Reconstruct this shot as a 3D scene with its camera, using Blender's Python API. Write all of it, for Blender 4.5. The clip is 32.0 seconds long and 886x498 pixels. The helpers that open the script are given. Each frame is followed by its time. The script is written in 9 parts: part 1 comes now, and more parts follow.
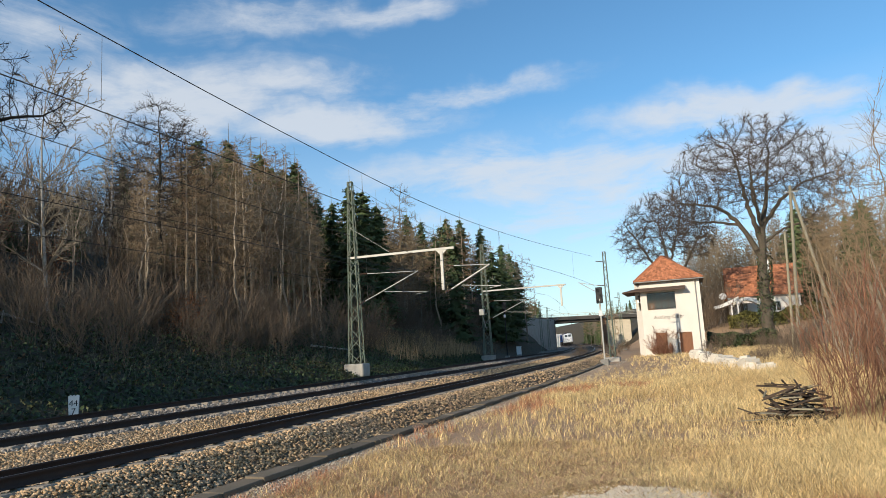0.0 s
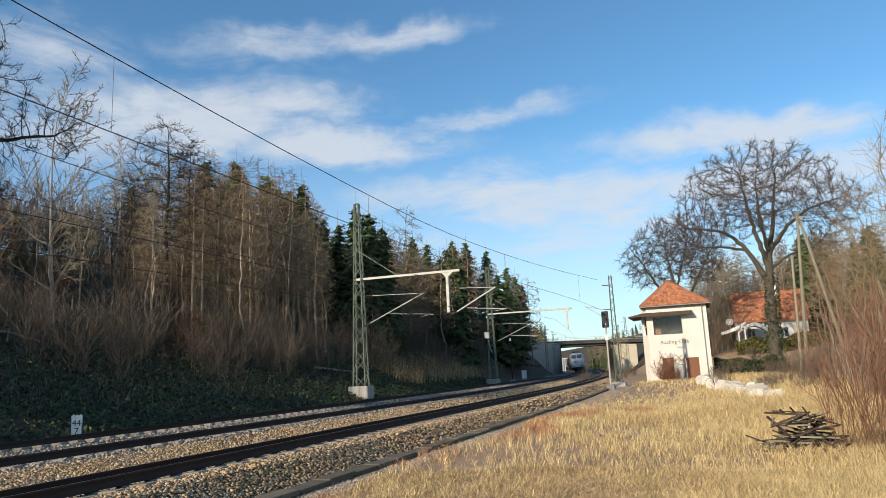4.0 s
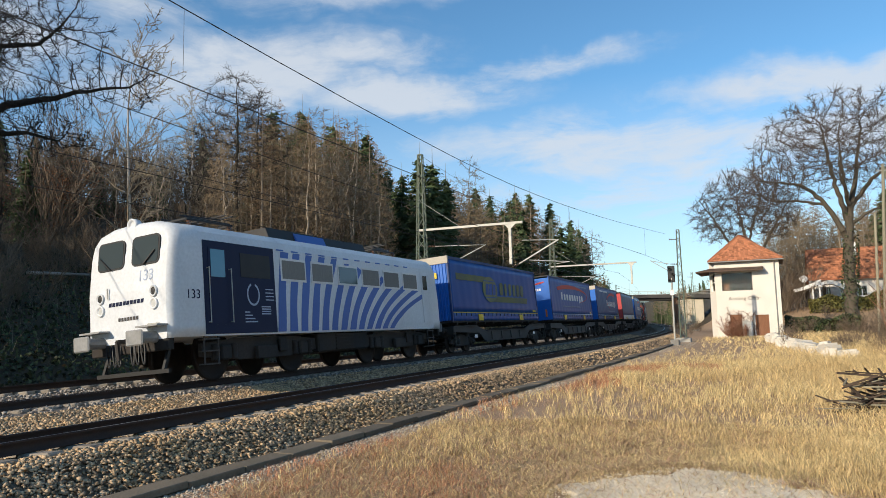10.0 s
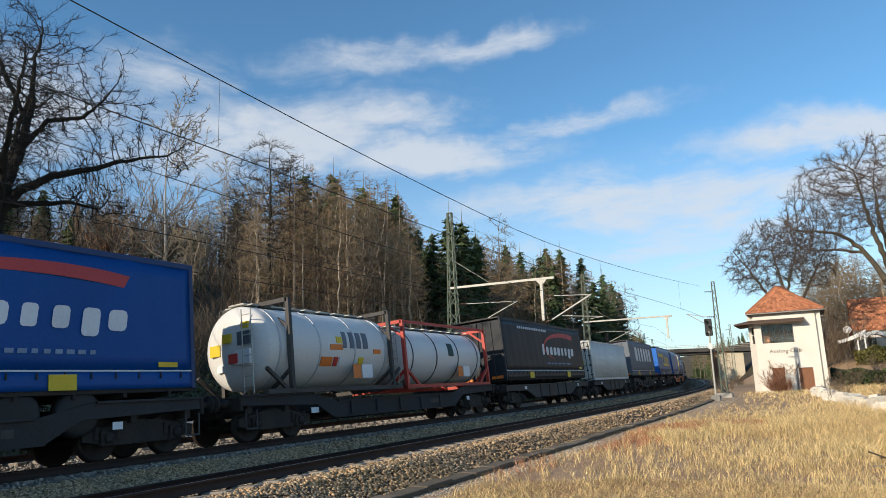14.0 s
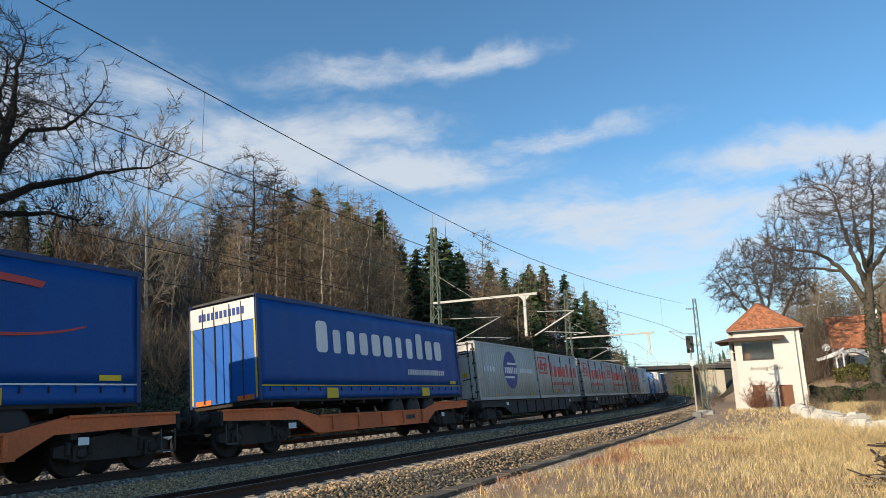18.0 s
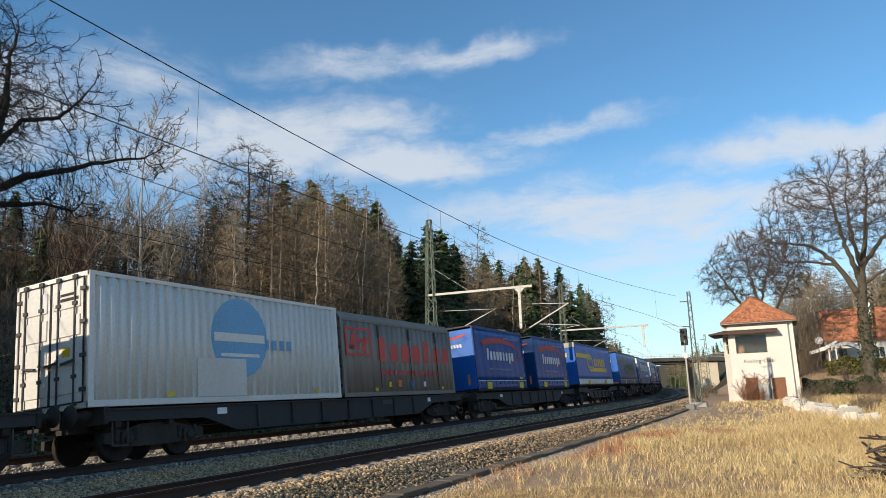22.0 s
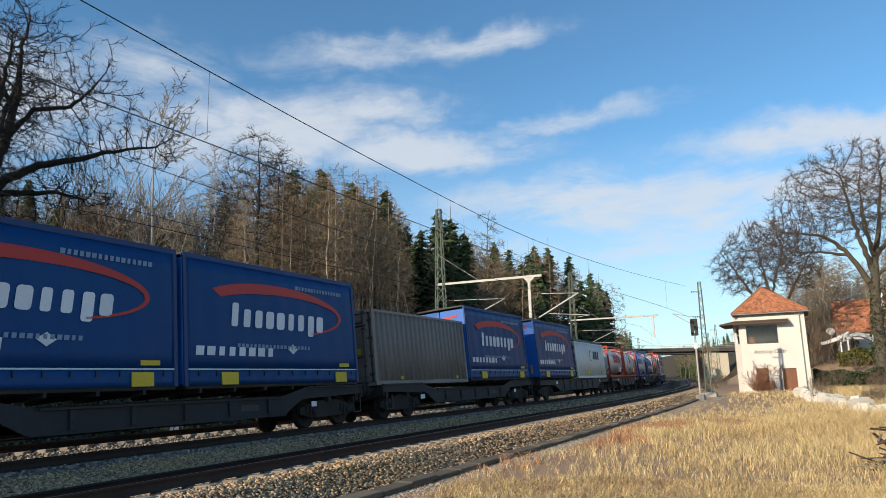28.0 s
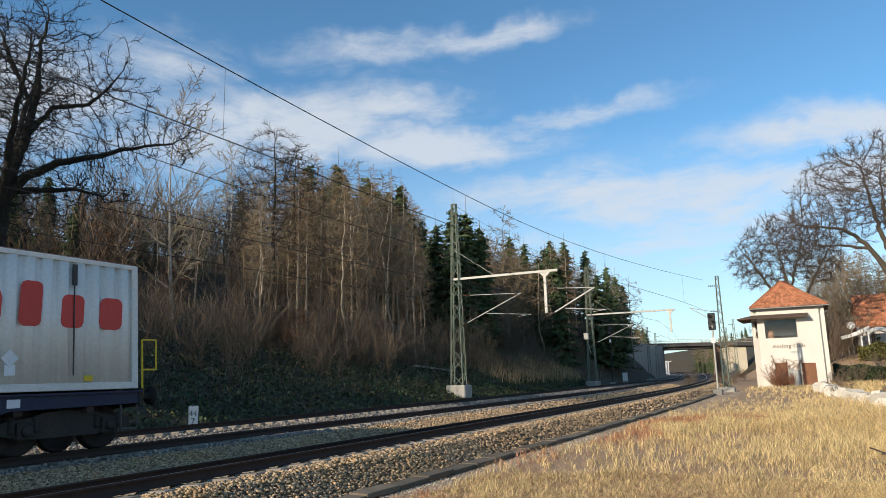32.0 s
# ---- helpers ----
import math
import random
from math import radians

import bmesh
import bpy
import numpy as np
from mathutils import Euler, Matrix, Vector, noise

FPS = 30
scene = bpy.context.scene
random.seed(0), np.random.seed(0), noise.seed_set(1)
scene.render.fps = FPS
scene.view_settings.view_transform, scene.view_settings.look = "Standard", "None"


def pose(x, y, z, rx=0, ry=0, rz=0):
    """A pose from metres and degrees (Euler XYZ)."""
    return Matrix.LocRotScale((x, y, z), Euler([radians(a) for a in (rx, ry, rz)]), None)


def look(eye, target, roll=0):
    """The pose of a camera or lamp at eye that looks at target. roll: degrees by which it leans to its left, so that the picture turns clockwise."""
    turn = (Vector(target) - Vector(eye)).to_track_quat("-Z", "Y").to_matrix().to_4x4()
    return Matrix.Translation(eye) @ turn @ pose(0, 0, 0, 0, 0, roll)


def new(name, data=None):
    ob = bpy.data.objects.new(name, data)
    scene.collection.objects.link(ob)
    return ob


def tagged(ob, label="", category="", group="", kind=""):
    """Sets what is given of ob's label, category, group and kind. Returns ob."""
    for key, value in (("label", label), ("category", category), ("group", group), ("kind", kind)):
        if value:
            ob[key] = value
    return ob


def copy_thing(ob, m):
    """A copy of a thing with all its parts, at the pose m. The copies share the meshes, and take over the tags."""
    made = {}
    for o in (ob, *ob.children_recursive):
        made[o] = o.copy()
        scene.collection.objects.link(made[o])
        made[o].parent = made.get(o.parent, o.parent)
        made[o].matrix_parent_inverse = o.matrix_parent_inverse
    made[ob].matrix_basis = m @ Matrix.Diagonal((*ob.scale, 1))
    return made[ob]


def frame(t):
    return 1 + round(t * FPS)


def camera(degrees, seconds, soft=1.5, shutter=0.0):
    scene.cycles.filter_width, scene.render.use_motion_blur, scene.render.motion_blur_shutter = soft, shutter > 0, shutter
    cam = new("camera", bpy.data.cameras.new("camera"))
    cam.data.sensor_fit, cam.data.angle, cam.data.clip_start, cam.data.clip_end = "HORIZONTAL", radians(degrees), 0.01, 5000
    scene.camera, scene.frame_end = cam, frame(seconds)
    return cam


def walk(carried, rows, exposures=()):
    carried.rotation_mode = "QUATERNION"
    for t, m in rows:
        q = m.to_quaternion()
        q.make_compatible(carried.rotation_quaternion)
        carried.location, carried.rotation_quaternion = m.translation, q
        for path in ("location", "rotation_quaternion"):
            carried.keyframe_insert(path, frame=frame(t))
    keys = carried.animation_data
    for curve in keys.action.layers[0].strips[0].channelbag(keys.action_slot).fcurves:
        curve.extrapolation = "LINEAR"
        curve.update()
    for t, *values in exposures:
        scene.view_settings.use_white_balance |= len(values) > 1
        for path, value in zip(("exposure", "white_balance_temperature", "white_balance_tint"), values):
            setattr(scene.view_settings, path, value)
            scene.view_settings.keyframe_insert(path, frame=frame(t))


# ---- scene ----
# ---- camera and its walk ----
EYE_Z = 1.35
PATH = (
    (0.0, 98.13, 3.24, 20.00), (0.5, 98.59, 3.39, 19.83), (1.0, 98.84, 3.45, 19.77), (1.5, 99.00, 3.38, 19.79), (2.0, 99.17, 3.23, 19.92),
    (2.5, 99.44, 3.14, 19.95), (3.0, 99.74, 3.22, 20.02), (3.5, 99.95, 2.87, 20.10), (5.5, 99.99, 2.47, 21.17), (6.0, 99.95, 2.35, 21.41),
    (6.5, 99.85, 2.23, 21.95), (7.0, 98.58, 2.01, 21.86), (7.5, 97.27, 1.72, 21.69), (8.0, 96.72, 1.72, 21.82), (8.5, 96.28, 1.77, 21.87),
    (9.0, 96.19, 1.70, 22.19), (9.5, 96.04, 1.59, 23.29), (10.0, 96.17, 1.24, 25.39), (10.5, 96.62, 1.21, 26.65), (11.0, 96.81, 1.84, 27.53),
    (11.5, 97.13, 2.36, 28.87), (12.0, 97.94, 2.78, 29.72), (12.5, 99.17, 2.98, 29.45), (13.0, 100.40, 2.67, 28.73), (13.5, 101.03, 2.41, 28.35),
    (14.0, 100.98, 2.15, 28.08), (14.5, 100.98, 2.17, 28.50), (16.5, 101.63, 1.95, 28.39), (17.0, 101.64, 1.96, 27.89), (17.5, 101.74, 1.81, 27.32),
    (18.0, 102.16, 1.87, 26.66), (18.5, 102.56, 1.86, 26.78), (19.0, 102.85, 1.94, 26.64), (19.5, 102.86, 1.89, 26.31), (20.0, 103.04, 1.89, 26.39),
    (20.5, 103.06, 1.99, 26.36), (21.0, 103.26, 2.15, 26.27), (21.5, 102.95, 1.86, 26.33), (22.0, 101.50, 1.74, 26.23), (22.5, 101.04, 1.53, 26.00),
    (23.0, 100.76, 1.58, 26.00), (23.5, 100.55, 1.56, 26.21), (24.0, 100.37, 1.60, 26.23), (24.5, 100.43, 1.68, 26.22), (25.0, 100.32, 1.43, 26.61),
    (25.5, 99.95, 1.28, 27.00), (27.5, 100.23, 1.29, 26.93), (28.0, 100.65, 1.46, 26.99), (28.5, 100.91, 1.72, 27.14), (29.0, 101.04, 1.60, 27.18),
    (29.5, 100.98, 1.43, 27.43), (30.0, 100.92, 1.49, 27.51), (30.5, 100.88, 1.60, 27.51), (31.0, 100.86, 1.52, 27.62), (31.5, 100.53, 1.40, 27.82),
    (32.0, 100.26, 1.45, 28.27),
)
cam = camera(64.87, 32.0, 0.55)
walk(cam, [(t, pose(0, 0, EYE_Z, rx, ry, rz)) for t, rx, ry, rz in PATH])

# ---- world, sun, exposure ----
SUN_ELEV, SUN_AZ = 22.0, 203.0      # the sun stands behind the camera, to its left; azimuth clockwise from +y
sun_dir = Vector((math.sin(radians(SUN_AZ)) * math.cos(radians(SUN_ELEV)), math.cos(radians(SUN_AZ)) * math.cos(radians(SUN_ELEV)), math.sin(radians(SUN_ELEV))))
world = bpy.data.worlds.new("winter_sky")
scene.world = world
world.use_nodes = True
wt = world.node_tree
wt.nodes.clear()


def wnode(kind, **kw):
    n = wt.nodes.new(kind)
    for k, v in kw.items():
        n.inputs[k].default_value = v
    return n


def wmath(op, a, b=None):
    n = wt.nodes.new("ShaderNodeMath")
    n.operation = op
    for i, v in enumerate((a, b)):
        if v is None:
            continue
        if isinstance(v, (int, float)):
            n.inputs[i].default_value = v
        else:
            wt.links.new(v, n.inputs[i])
    return n.outputs[0]


sky = wt.nodes.new("ShaderNodeTexSky")
sky.sky_type, sky.sun_disc = "NISHITA", False
sky.sun_elevation, sky.sun_rotation = radians(SUN_ELEV), radians(SUN_AZ)
sky.altitude, sky.air_density, sky.dust_density, sky.ozone_density = 500, 1.0, 0.1, 2.0
tc = wt.nodes.new("ShaderNodeTexCoord")
sep = wt.nodes.new("ShaderNodeSeparateXYZ")
wt.links.new(tc.outputs["Generated"], sep.inputs[0])
# cirrus banks: each a long soft oval in azimuth and height (degrees), broken up by stretched noise
deg = 57.29578
az_ = wmath("MULTIPLY", wmath("ARCTAN2", sep.outputs[0], sep.outputs[1]), deg)
el_ = wmath("MULTIPLY", wmath("ARCSINE", sep.outputs[2]), deg)
polar = wt.nodes.new("ShaderNodeCombineXYZ")
wt.links.new(az_, polar.inputs[0])
wt.links.new(el_, polar.inputs[1])
mp = wt.nodes.new("ShaderNodeMapping")
mp.inputs["Rotation"].default_value = (0, 0, radians(-14))
mp.inputs["Scale"].default_value = (0.05, 0.19, 1)
wt.links.new(polar.outputs[0], mp.inputs[0])
n1 = wnode("ShaderNodeTexNoise", Scale=1.35, Detail=12, Roughness=0.64, Distortion=0.55)
wt.links.new(mp.outputs[0], n1.inputs["Vector"])
warp = wt.nodes.new("ShaderNodeTexNoise")
warp.inputs["Scale"].default_value, warp.inputs["Detail"].default_value = 0.2, 8
wt.links.new(polar.outputs[0], warp.inputs["Vector"])
wsub = wt.nodes.new("ShaderNodeVectorMath")
wsub.operation = "SUBTRACT"
wsub.inputs[1].default_value = (0.5, 0.5, 0.5)
wt.links.new(warp.outputs["Color"], wsub.inputs[0])
wadd = wt.nodes.new("ShaderNodeVectorMath")
wadd.operation = "MULTIPLY_ADD"
wadd.inputs[1].default_value = (10.0, 4.2, 0)
wt.links.new(wsub.outputs[0], wadd.inputs[0])
wt.links.new(polar.outputs[0], wadd.inputs[2])
banks = None
for ca, ce, tilt, la, le, amp in (
    (-42.0, 19.6, 8, 15.0, 3.4, 0.95), (-28.5, 18.7, 1, 11.0, 2.0, 1.0), (-32.0, 21.8, 0, 10.0, 1.6, 0.8), (-18.5, 20.4, 5, 11.5, 1.15, 0.82),
    (-36.0, 26.0, 4, 9.0, 1.6, 0.62), (-23.5, 26.9, 6, 9.0, 1.3, 0.72), (-50.0, 24.5, 0, 7.0, 2.6, 0.7), (-62.0, 20.0, 0, 13.0, 5.0, 0.8),
    (5.0, 16.7, -4, 14.0, 1.7, 0.98), (-4.0, 13.4, -3, 25.0, 3.0, 1.0), (-8.0, 9.6, 0, 22.0, 3.2, 0.72), (24.0, 14.5, -6, 14.0, 3.0, 0.8),
    (70.0, 22.0, 10, 30.0, 6.0, 0.8), (-120.0, 26.0, -8, 40.0, 7.0, 0.8), (150.0, 34.0, 6, 36.0, 6.0, 0.7),
):
    m_ = wt.nodes.new("ShaderNodeMapping")
    m_.vector_type = "TEXTURE"
    m_.inputs["Location"].default_value = (ca, ce, 0)
    m_.inputs["Rotation"].default_value = (0, 0, radians(tilt))
    m_.inputs["Scale"].default_value = (la, le, 1)
    wt.links.new(wadd.outputs[0], m_.inputs[0])
    ln = wt.nodes.new("ShaderNodeVectorMath")
    ln.operation = "LENGTH"
    wt.links.new(m_.outputs[0], ln.inputs[0])
    fall = wt.nodes.new("ShaderNodeMapRange")
    fall.interpolation_type = "SMOOTHSTEP"
    fall.inputs["From Min"].default_value, fall.inputs["From Max"].default_value = 1.75, 0.0
    fall.inputs["To Max"].default_value = amp
    wt.links.new(ln.outputs["Value"], fall.inputs["Value"])
    banks = fall.outputs[0] if banks is None else wmath("MAXIMUM", banks, fall.outputs[0])
fray = wt.nodes.new("ShaderNodeMapRange")
fray.inputs["From Min"].default_value, fray.inputs["From Max"].default_value = 0.33, 0.67
wt.links.new(n1.outputs[0], fray.inputs["Value"])
mp2 = wt.nodes.new("ShaderNodeMapping")
mp2.inputs["Rotation"].default_value = (0, 0, radians(-22))
mp2.inputs["Scale"].default_value = (0.22, 0.8, 1)
wt.links.new(wadd.outputs[0], mp2.inputs[0])
n2 = wnode("ShaderNodeTexNoise", Scale=1.0, Detail=9, Roughness=0.66, Distortion=0.3)
wt.links.new(mp2.outputs[0], n2.inputs["Vector"])
wisp = wmath("ADD", wmath("MULTIPLY", fray.outputs[0], 0.85), wmath("MULTIPLY", n2.outputs[0], 0.75))
ramp = wt.nodes.new("ShaderNodeMapRange")
ramp.interpolation_type = "SMOOTHSTEP"
ramp.inputs["From Min"].default_value, ramp.inputs["From Max"].default_value = 0.28, 1.3
ramp.inputs["To Max"].default_value = 0.82
wt.links.new(wmath("MULTIPLY", wmath("ADD", banks, 0.12), wmath("ADD", wisp, 0.3)), ramp.inputs["Value"])
# a thin milky veil low over the horizon
veil = wt.nodes.new("ShaderNodeMapRange")
veil.inputs["From Min"].default_value, veil.inputs["From Max"].default_value = 0.0, 0.33
veil.inputs["To Min"].default_value, veil.inputs["To Max"].default_value = 0.66, 0.0
wt.links.new(sep.outputs[2], veil.inputs["Value"])
mask = wmath("MAXIMUM", ramp.outputs[0], veil.outputs[0])
mix = wt.nodes.new("ShaderNodeMix")
mix.data_type = "RGBA"
wt.links.new(mask, mix.inputs["Factor"])
tint = wt.nodes.new("ShaderNodeMix")
tint.data_type, tint.blend_type = "RGBA", "MULTIPLY"
tint.inputs["Factor"].default_value = 1.0
tint.inputs["B"].default_value = (0.72, 1.08, 1.2, 1)
wt.links.new(sky.outputs[0], tint.inputs["A"])
wt.links.new(tint.outputs["Result"], mix.inputs["A"])
mix.inputs["B"].default_value = (4.9, 5.2, 5.6, 1)
bg = wnode("ShaderNodeBackground", Strength=0.14)
wt.links.new(mix.outputs["Result"], bg.inputs["Color"])
wo = wt.nodes.new("ShaderNodeOutputWorld")
wt.links.new(bg.outputs[0], wo.inputs[0])
sun = new("sun", bpy.data.lights.new("sun", "SUN"))
sun.data.energy, sun.data.angle, sun.data.color = 5.0, radians(0.53), (1.0, 0.86, 0.68)
sun.matrix_world = look(sun_dir * 300, (0, 0, 0))
scene.view_settings.exposure = 0.05

# ---- small tools ----
def bm_new():
    return bmesh.new()


def mesh_of(name, bm, mats, smooth=False):
    me = bpy.data.meshes.new(name)
    bm.to_mesh(me)
    bm.free()
    for m in (mats if isinstance(mats, (list, tuple)) else [mats]):
        me.materials.append(m)
    if smooth:
        me.polygons.foreach_set("use_smooth", [True] * len(me.polygons))
    return me


def part(name, bm, mat, parent=None, label="", smooth=False):
    ob = new(name, mesh_of(name, bm, mat, smooth))
    ob.parent = parent
    if label:
        tagged(ob, label)
    return ob


def pydata(name, verts, faces, mat, parent=None, smooth=False):
    me = bpy.data.meshes.new(name)
    verts = np.asarray(verts, dtype=np.float32)
    faces = np.asarray(faces, dtype=np.int32)
    k = faces.shape[1]
    me.vertices.add(len(verts))
    me.vertices.foreach_set("co", verts.ravel())
    me.loops.add(faces.size)
    me.loops.foreach_set("vertex_index", faces.ravel())
    me.polygons.add(len(faces))
    me.polygons.foreach_set("loop_start", np.arange(len(faces), dtype=np.int32) * k)
    me.polygons.foreach_set("loop_total", np.full(len(faces), k, dtype=np.int32))
    if smooth:
        me.polygons.foreach_set("use_smooth", np.ones(len(faces), dtype=bool))
    me.update(calc_edges=True)
    me.validate()
    for m in (mat if isinstance(mat, (list, tuple)) else [mat]):
        me.materials.append(m)
    ob = new(name, me)
    ob.parent = parent
    return ob


def empty(name, label, category, group="", m=None, kind=""):
    ob = new(name)
    ob.empty_display_size = 0.2
    tagged(ob, label, category, group, kind)
    if m is not None:
        ob.matrix_basis = m
    return ob


def box(bm, x0, x1, y0, y1, z0, z1, bevel=0.0, m=None, mat=0):
    """An axis-aligned box between the given planes, its edges broken by bevel."""
    r = bmesh.ops.create_cube(bm, size=1)
    vs = r["verts"]
    t = Matrix.Translation(((x0 + x1) / 2, (y0 + y1) / 2, (z0 + z1) / 2)) @ Matrix.Diagonal((abs(x1 - x0), abs(y1 - y0), abs(z1 - z0), 1))
    bmesh.ops.transform(bm, matrix=(m @ t) if m is not None else t, verts=vs)
    fs = list({f for v in vs for f in v.link_faces})
    for f in fs:
        f.material_index = mat
    if bevel:
        es = list({e for v in vs for e in v.link_edges})
        bmesh.ops.bevel(bm, geom=es, offset=bevel, segments=1, affect="EDGES", clamp_overlap=True)
    return vs


def bar(bm, a, b, w, h=None, n=4, mat=0, taper=1.0):
    """A bar from a to b, n-sided; w across, h its other width."""
    a, b = Vector(a), Vector(b)
    d = b - a
    if d.length < 1e-6:
        return
    q = d.to_track_quat("Z", "Y").to_matrix()
    h = w if h is None else h
    ring = []
    for p, s in ((a, 1.0), (b, taper)):
        r = []
        for i in range(n):
            an = 2 * math.pi * (i + 0.5) / n
            k = 0.7071 if n == 4 else 0.5
            r.append(bm.verts.new(p + q @ Vector((math.cos(an) * w * k * s, math.sin(an) * h * k * s, 0))))
        ring.append(r)
    for i in range(n):
        j = (i + 1) % n
        bm.faces.new((ring[0][i], ring[0][j], ring[1][j], ring[1][i])).material_index = mat
    bm.faces.new(ring[0][::-1]).material_index = mat
    bm.faces.new(ring[1]).material_index = mat


def lathe(bm, prof, m=None, n=24, mat=0, caps=True):
    """Turns a profile of (radius, height) round z."""
    rings = []
    for r, z in prof:
        ring = []
        for i in range(n):
            a = 2 * math.pi * i / n
            v = Vector((r * math.cos(a), r * math.sin(a), z))
            ring.append(bm.verts.new(m @ v if m is not None else v))
        rings.append(ring)
    for k in range(len(rings) - 1):
        for i in range(n):
            j = (i + 1) % n
            f = bm.faces.new((rings[k][i], rings[k][j], rings[k + 1][j], rings[k + 1][i]))
            f.material_index = mat
            f.smooth = True
    if caps:
        bm.faces.new(rings[0][::-1]).material_index = mat
        bm.faces.new(rings[-1]).material_index = mat


def prism(bm, pts, d0, d1, axis="y", mat=0, m=None):
    """Extrudes a polygon along an axis from d0 to d1; pts in the two other axes."""
    def v3(p, d):
        v = Vector((p[0], d, p[1])) if axis == "y" else Vector((d, p[0], p[1])) if axis == "x" else Vector((p[0], p[1], d))
        return m @ v if m is not None else v
    a = [bm.verts.new(v3(p, d0)) for p in pts]
    b = [bm.verts.new(v3(p, d1)) for p in pts]
    n = len(pts)
    fs = [bm.faces.new((a[i], a[(i + 1) % n], b[(i + 1) % n], b[i])) for i in range(n)]
    fs += [bm.faces.new(a[::-1]), bm.faces.new(b)]
    for f in fs:
        f.material_index = mat
    bmesh.ops.recalc_face_normals(bm, faces=fs)
    return fs


# ---- materials ----
def mat(name, color, rough=0.7, metal=0.0, var=0.25, scale=3.0, fine=40.0, bump=0.15, second=None, spec=0.4, streak=None, per="object", coord="Object", dist=0.02):
    """A weathered surface: a base colour varied at two scales, dirt towards a second colour, fine relief."""
    m = bpy.data.materials.new(name)
    m.use_nodes = True
    nt = m.node_tree
    b = nt.nodes["Principled BSDF"]
    L = nt.links.new
    tcn = nt.nodes.new("ShaderNodeTexCoord")
    mpn = nt.nodes.new("ShaderNodeMapping")
    L(tcn.outputs[coord], mpn.inputs[0])
    if streak:
        mpn.inputs["Scale"].default_value = streak
    na = nt.nodes.new("ShaderNodeTexNoise")
    na.inputs["Scale"].default_value, na.inputs["Detail"].default_value = scale, 5
    nb = nt.nodes.new("ShaderNodeTexNoise")
    nb.inputs["Scale"].default_value, nb.inputs["Detail"].default_value = fine, 4
    L(mpn.outputs[0], na.inputs["Vector"])
    L(tcn.outputs[coord], nb.inputs["Vector"])
    second = second or tuple(c * 0.45 for c in color)
    mr = nt.nodes.new("ShaderNodeMapRange")
    mr.inputs["From Min"].default_value, mr.inputs["From Max"].default_value = 0.38, 0.72
    L(na.outputs[0], mr.inputs["Value"])
    mx = nt.nodes.new("ShaderNodeMix")
    mx.data_type = "RGBA"
    mx.inputs["A"].default_value, mx.inputs["B"].default_value = (*color, 1), (*second, 1)
    sc = nt.nodes.new("ShaderNodeMath")
    sc.operation = "MULTIPLY"
    sc.inputs[1].default_value = min(1.0, var * 1.6)
    L(mr.outputs[0], sc.inputs[0])
    L(sc.outputs[0], mx.inputs["Factor"])
    hv = nt.nodes.new("ShaderNodeHueSaturation")
    L(mx.outputs["Result"], hv.inputs["Color"])
    vr = nt.nodes.new("ShaderNodeMapRange")
    vr.inputs["To Min"].default_value, vr.inputs["To Max"].default_value = 1 - var, 1 + var
    L(nb.outputs[0], vr.inputs["Value"])
    vm = nt.nodes.new("ShaderNodeMath")
    vm.operation = "MULTIPLY"
    L(vr.outputs[0], vm.inputs[0])
    if per in ("object", "island"):
        rn = nt.nodes.new("ShaderNodeObjectInfo" if per == "object" else "ShaderNodeNewGeometry")
        r2 = nt.nodes.new("ShaderNodeMapRange")
        r2.inputs["To Min"].default_value, r2.inputs["To Max"].default_value = (1 - var * 0.6, 1 + var * 0.6) if per == "object" else (1 - var * 1.6, 1 + var * 1.6)
        L(rn.outputs["Random" if per == "object" else "Random Per Island"], r2.inputs["Value"])
        L(r2.outputs[0], vm.inputs[1])
    else:
        vm.inputs[1].default_value = 1.0
    L(vm.outputs[0], hv.inputs["Value"])
    L(hv.outputs[0], b.inputs["Base Color"])
    b.inputs["Roughness"].default_value, b.inputs["Metallic"].default_value = rough, metal
    b.inputs["Specular IOR Level"].default_value = spec
    if bump:
        bp = nt.nodes.new("ShaderNodeBump")
        bp.inputs["Strength"].default_value, bp.inputs["Distance"].default_value = bump, dist
        L(nb.outputs[0], bp.inputs["Height"])
        L(bp.outputs[0], b.inputs["Normal"])
    return m


def glass(name, color=(0.03, 0.04, 0.05), rough=0.05):
    m = bpy.data.materials.new(name)
    m.use_nodes = True
    b = m.node_tree.nodes["Principled BSDF"]
    b.inputs["Base Color"].default_value = (*color, 1)
    b.inputs["Roughness"].default_value = rough
    b.inputs["Specular IOR Level"].default_value = 0.7
    return m


def clear_glass(name):
    m = bpy.data.materials.new(name)
    m.use_nodes = True
    b = m.node_tree.nodes["Principled BSDF"]
    b.inputs["Base Color"].default_value = (0.85, 0.9, 0.9, 1)
    b.inputs["Transmission Weight"].default_value = 1.0
    b.inputs["Roughness"].default_value, b.inputs["IOR"].default_value = 0.02, 1.4
    return m

# ---- the line: three curved, canted tracks ----
X0, BEND_S, RADIUS = -14.65, 30.0, 640.0     # middle track: its line on the straight, where the curve begins, its radius
EASE_S, RADIUS_2 = 115.0, 1960.0             # where the curve eases, and its radius from there on
CANT = 0.0833                                # near rail above the far one, per metre
TURN_1 = (EASE_S - BEND_S) / RADIUS
HUB_1 = (X0 - RADIUS, BEND_S)
HUB_2 = (HUB_1[0] + (RADIUS - RADIUS_2) * math.cos(TURN_1), HUB_1[1] + (RADIUS - RADIUS_2) * math.sin(TURN_1))


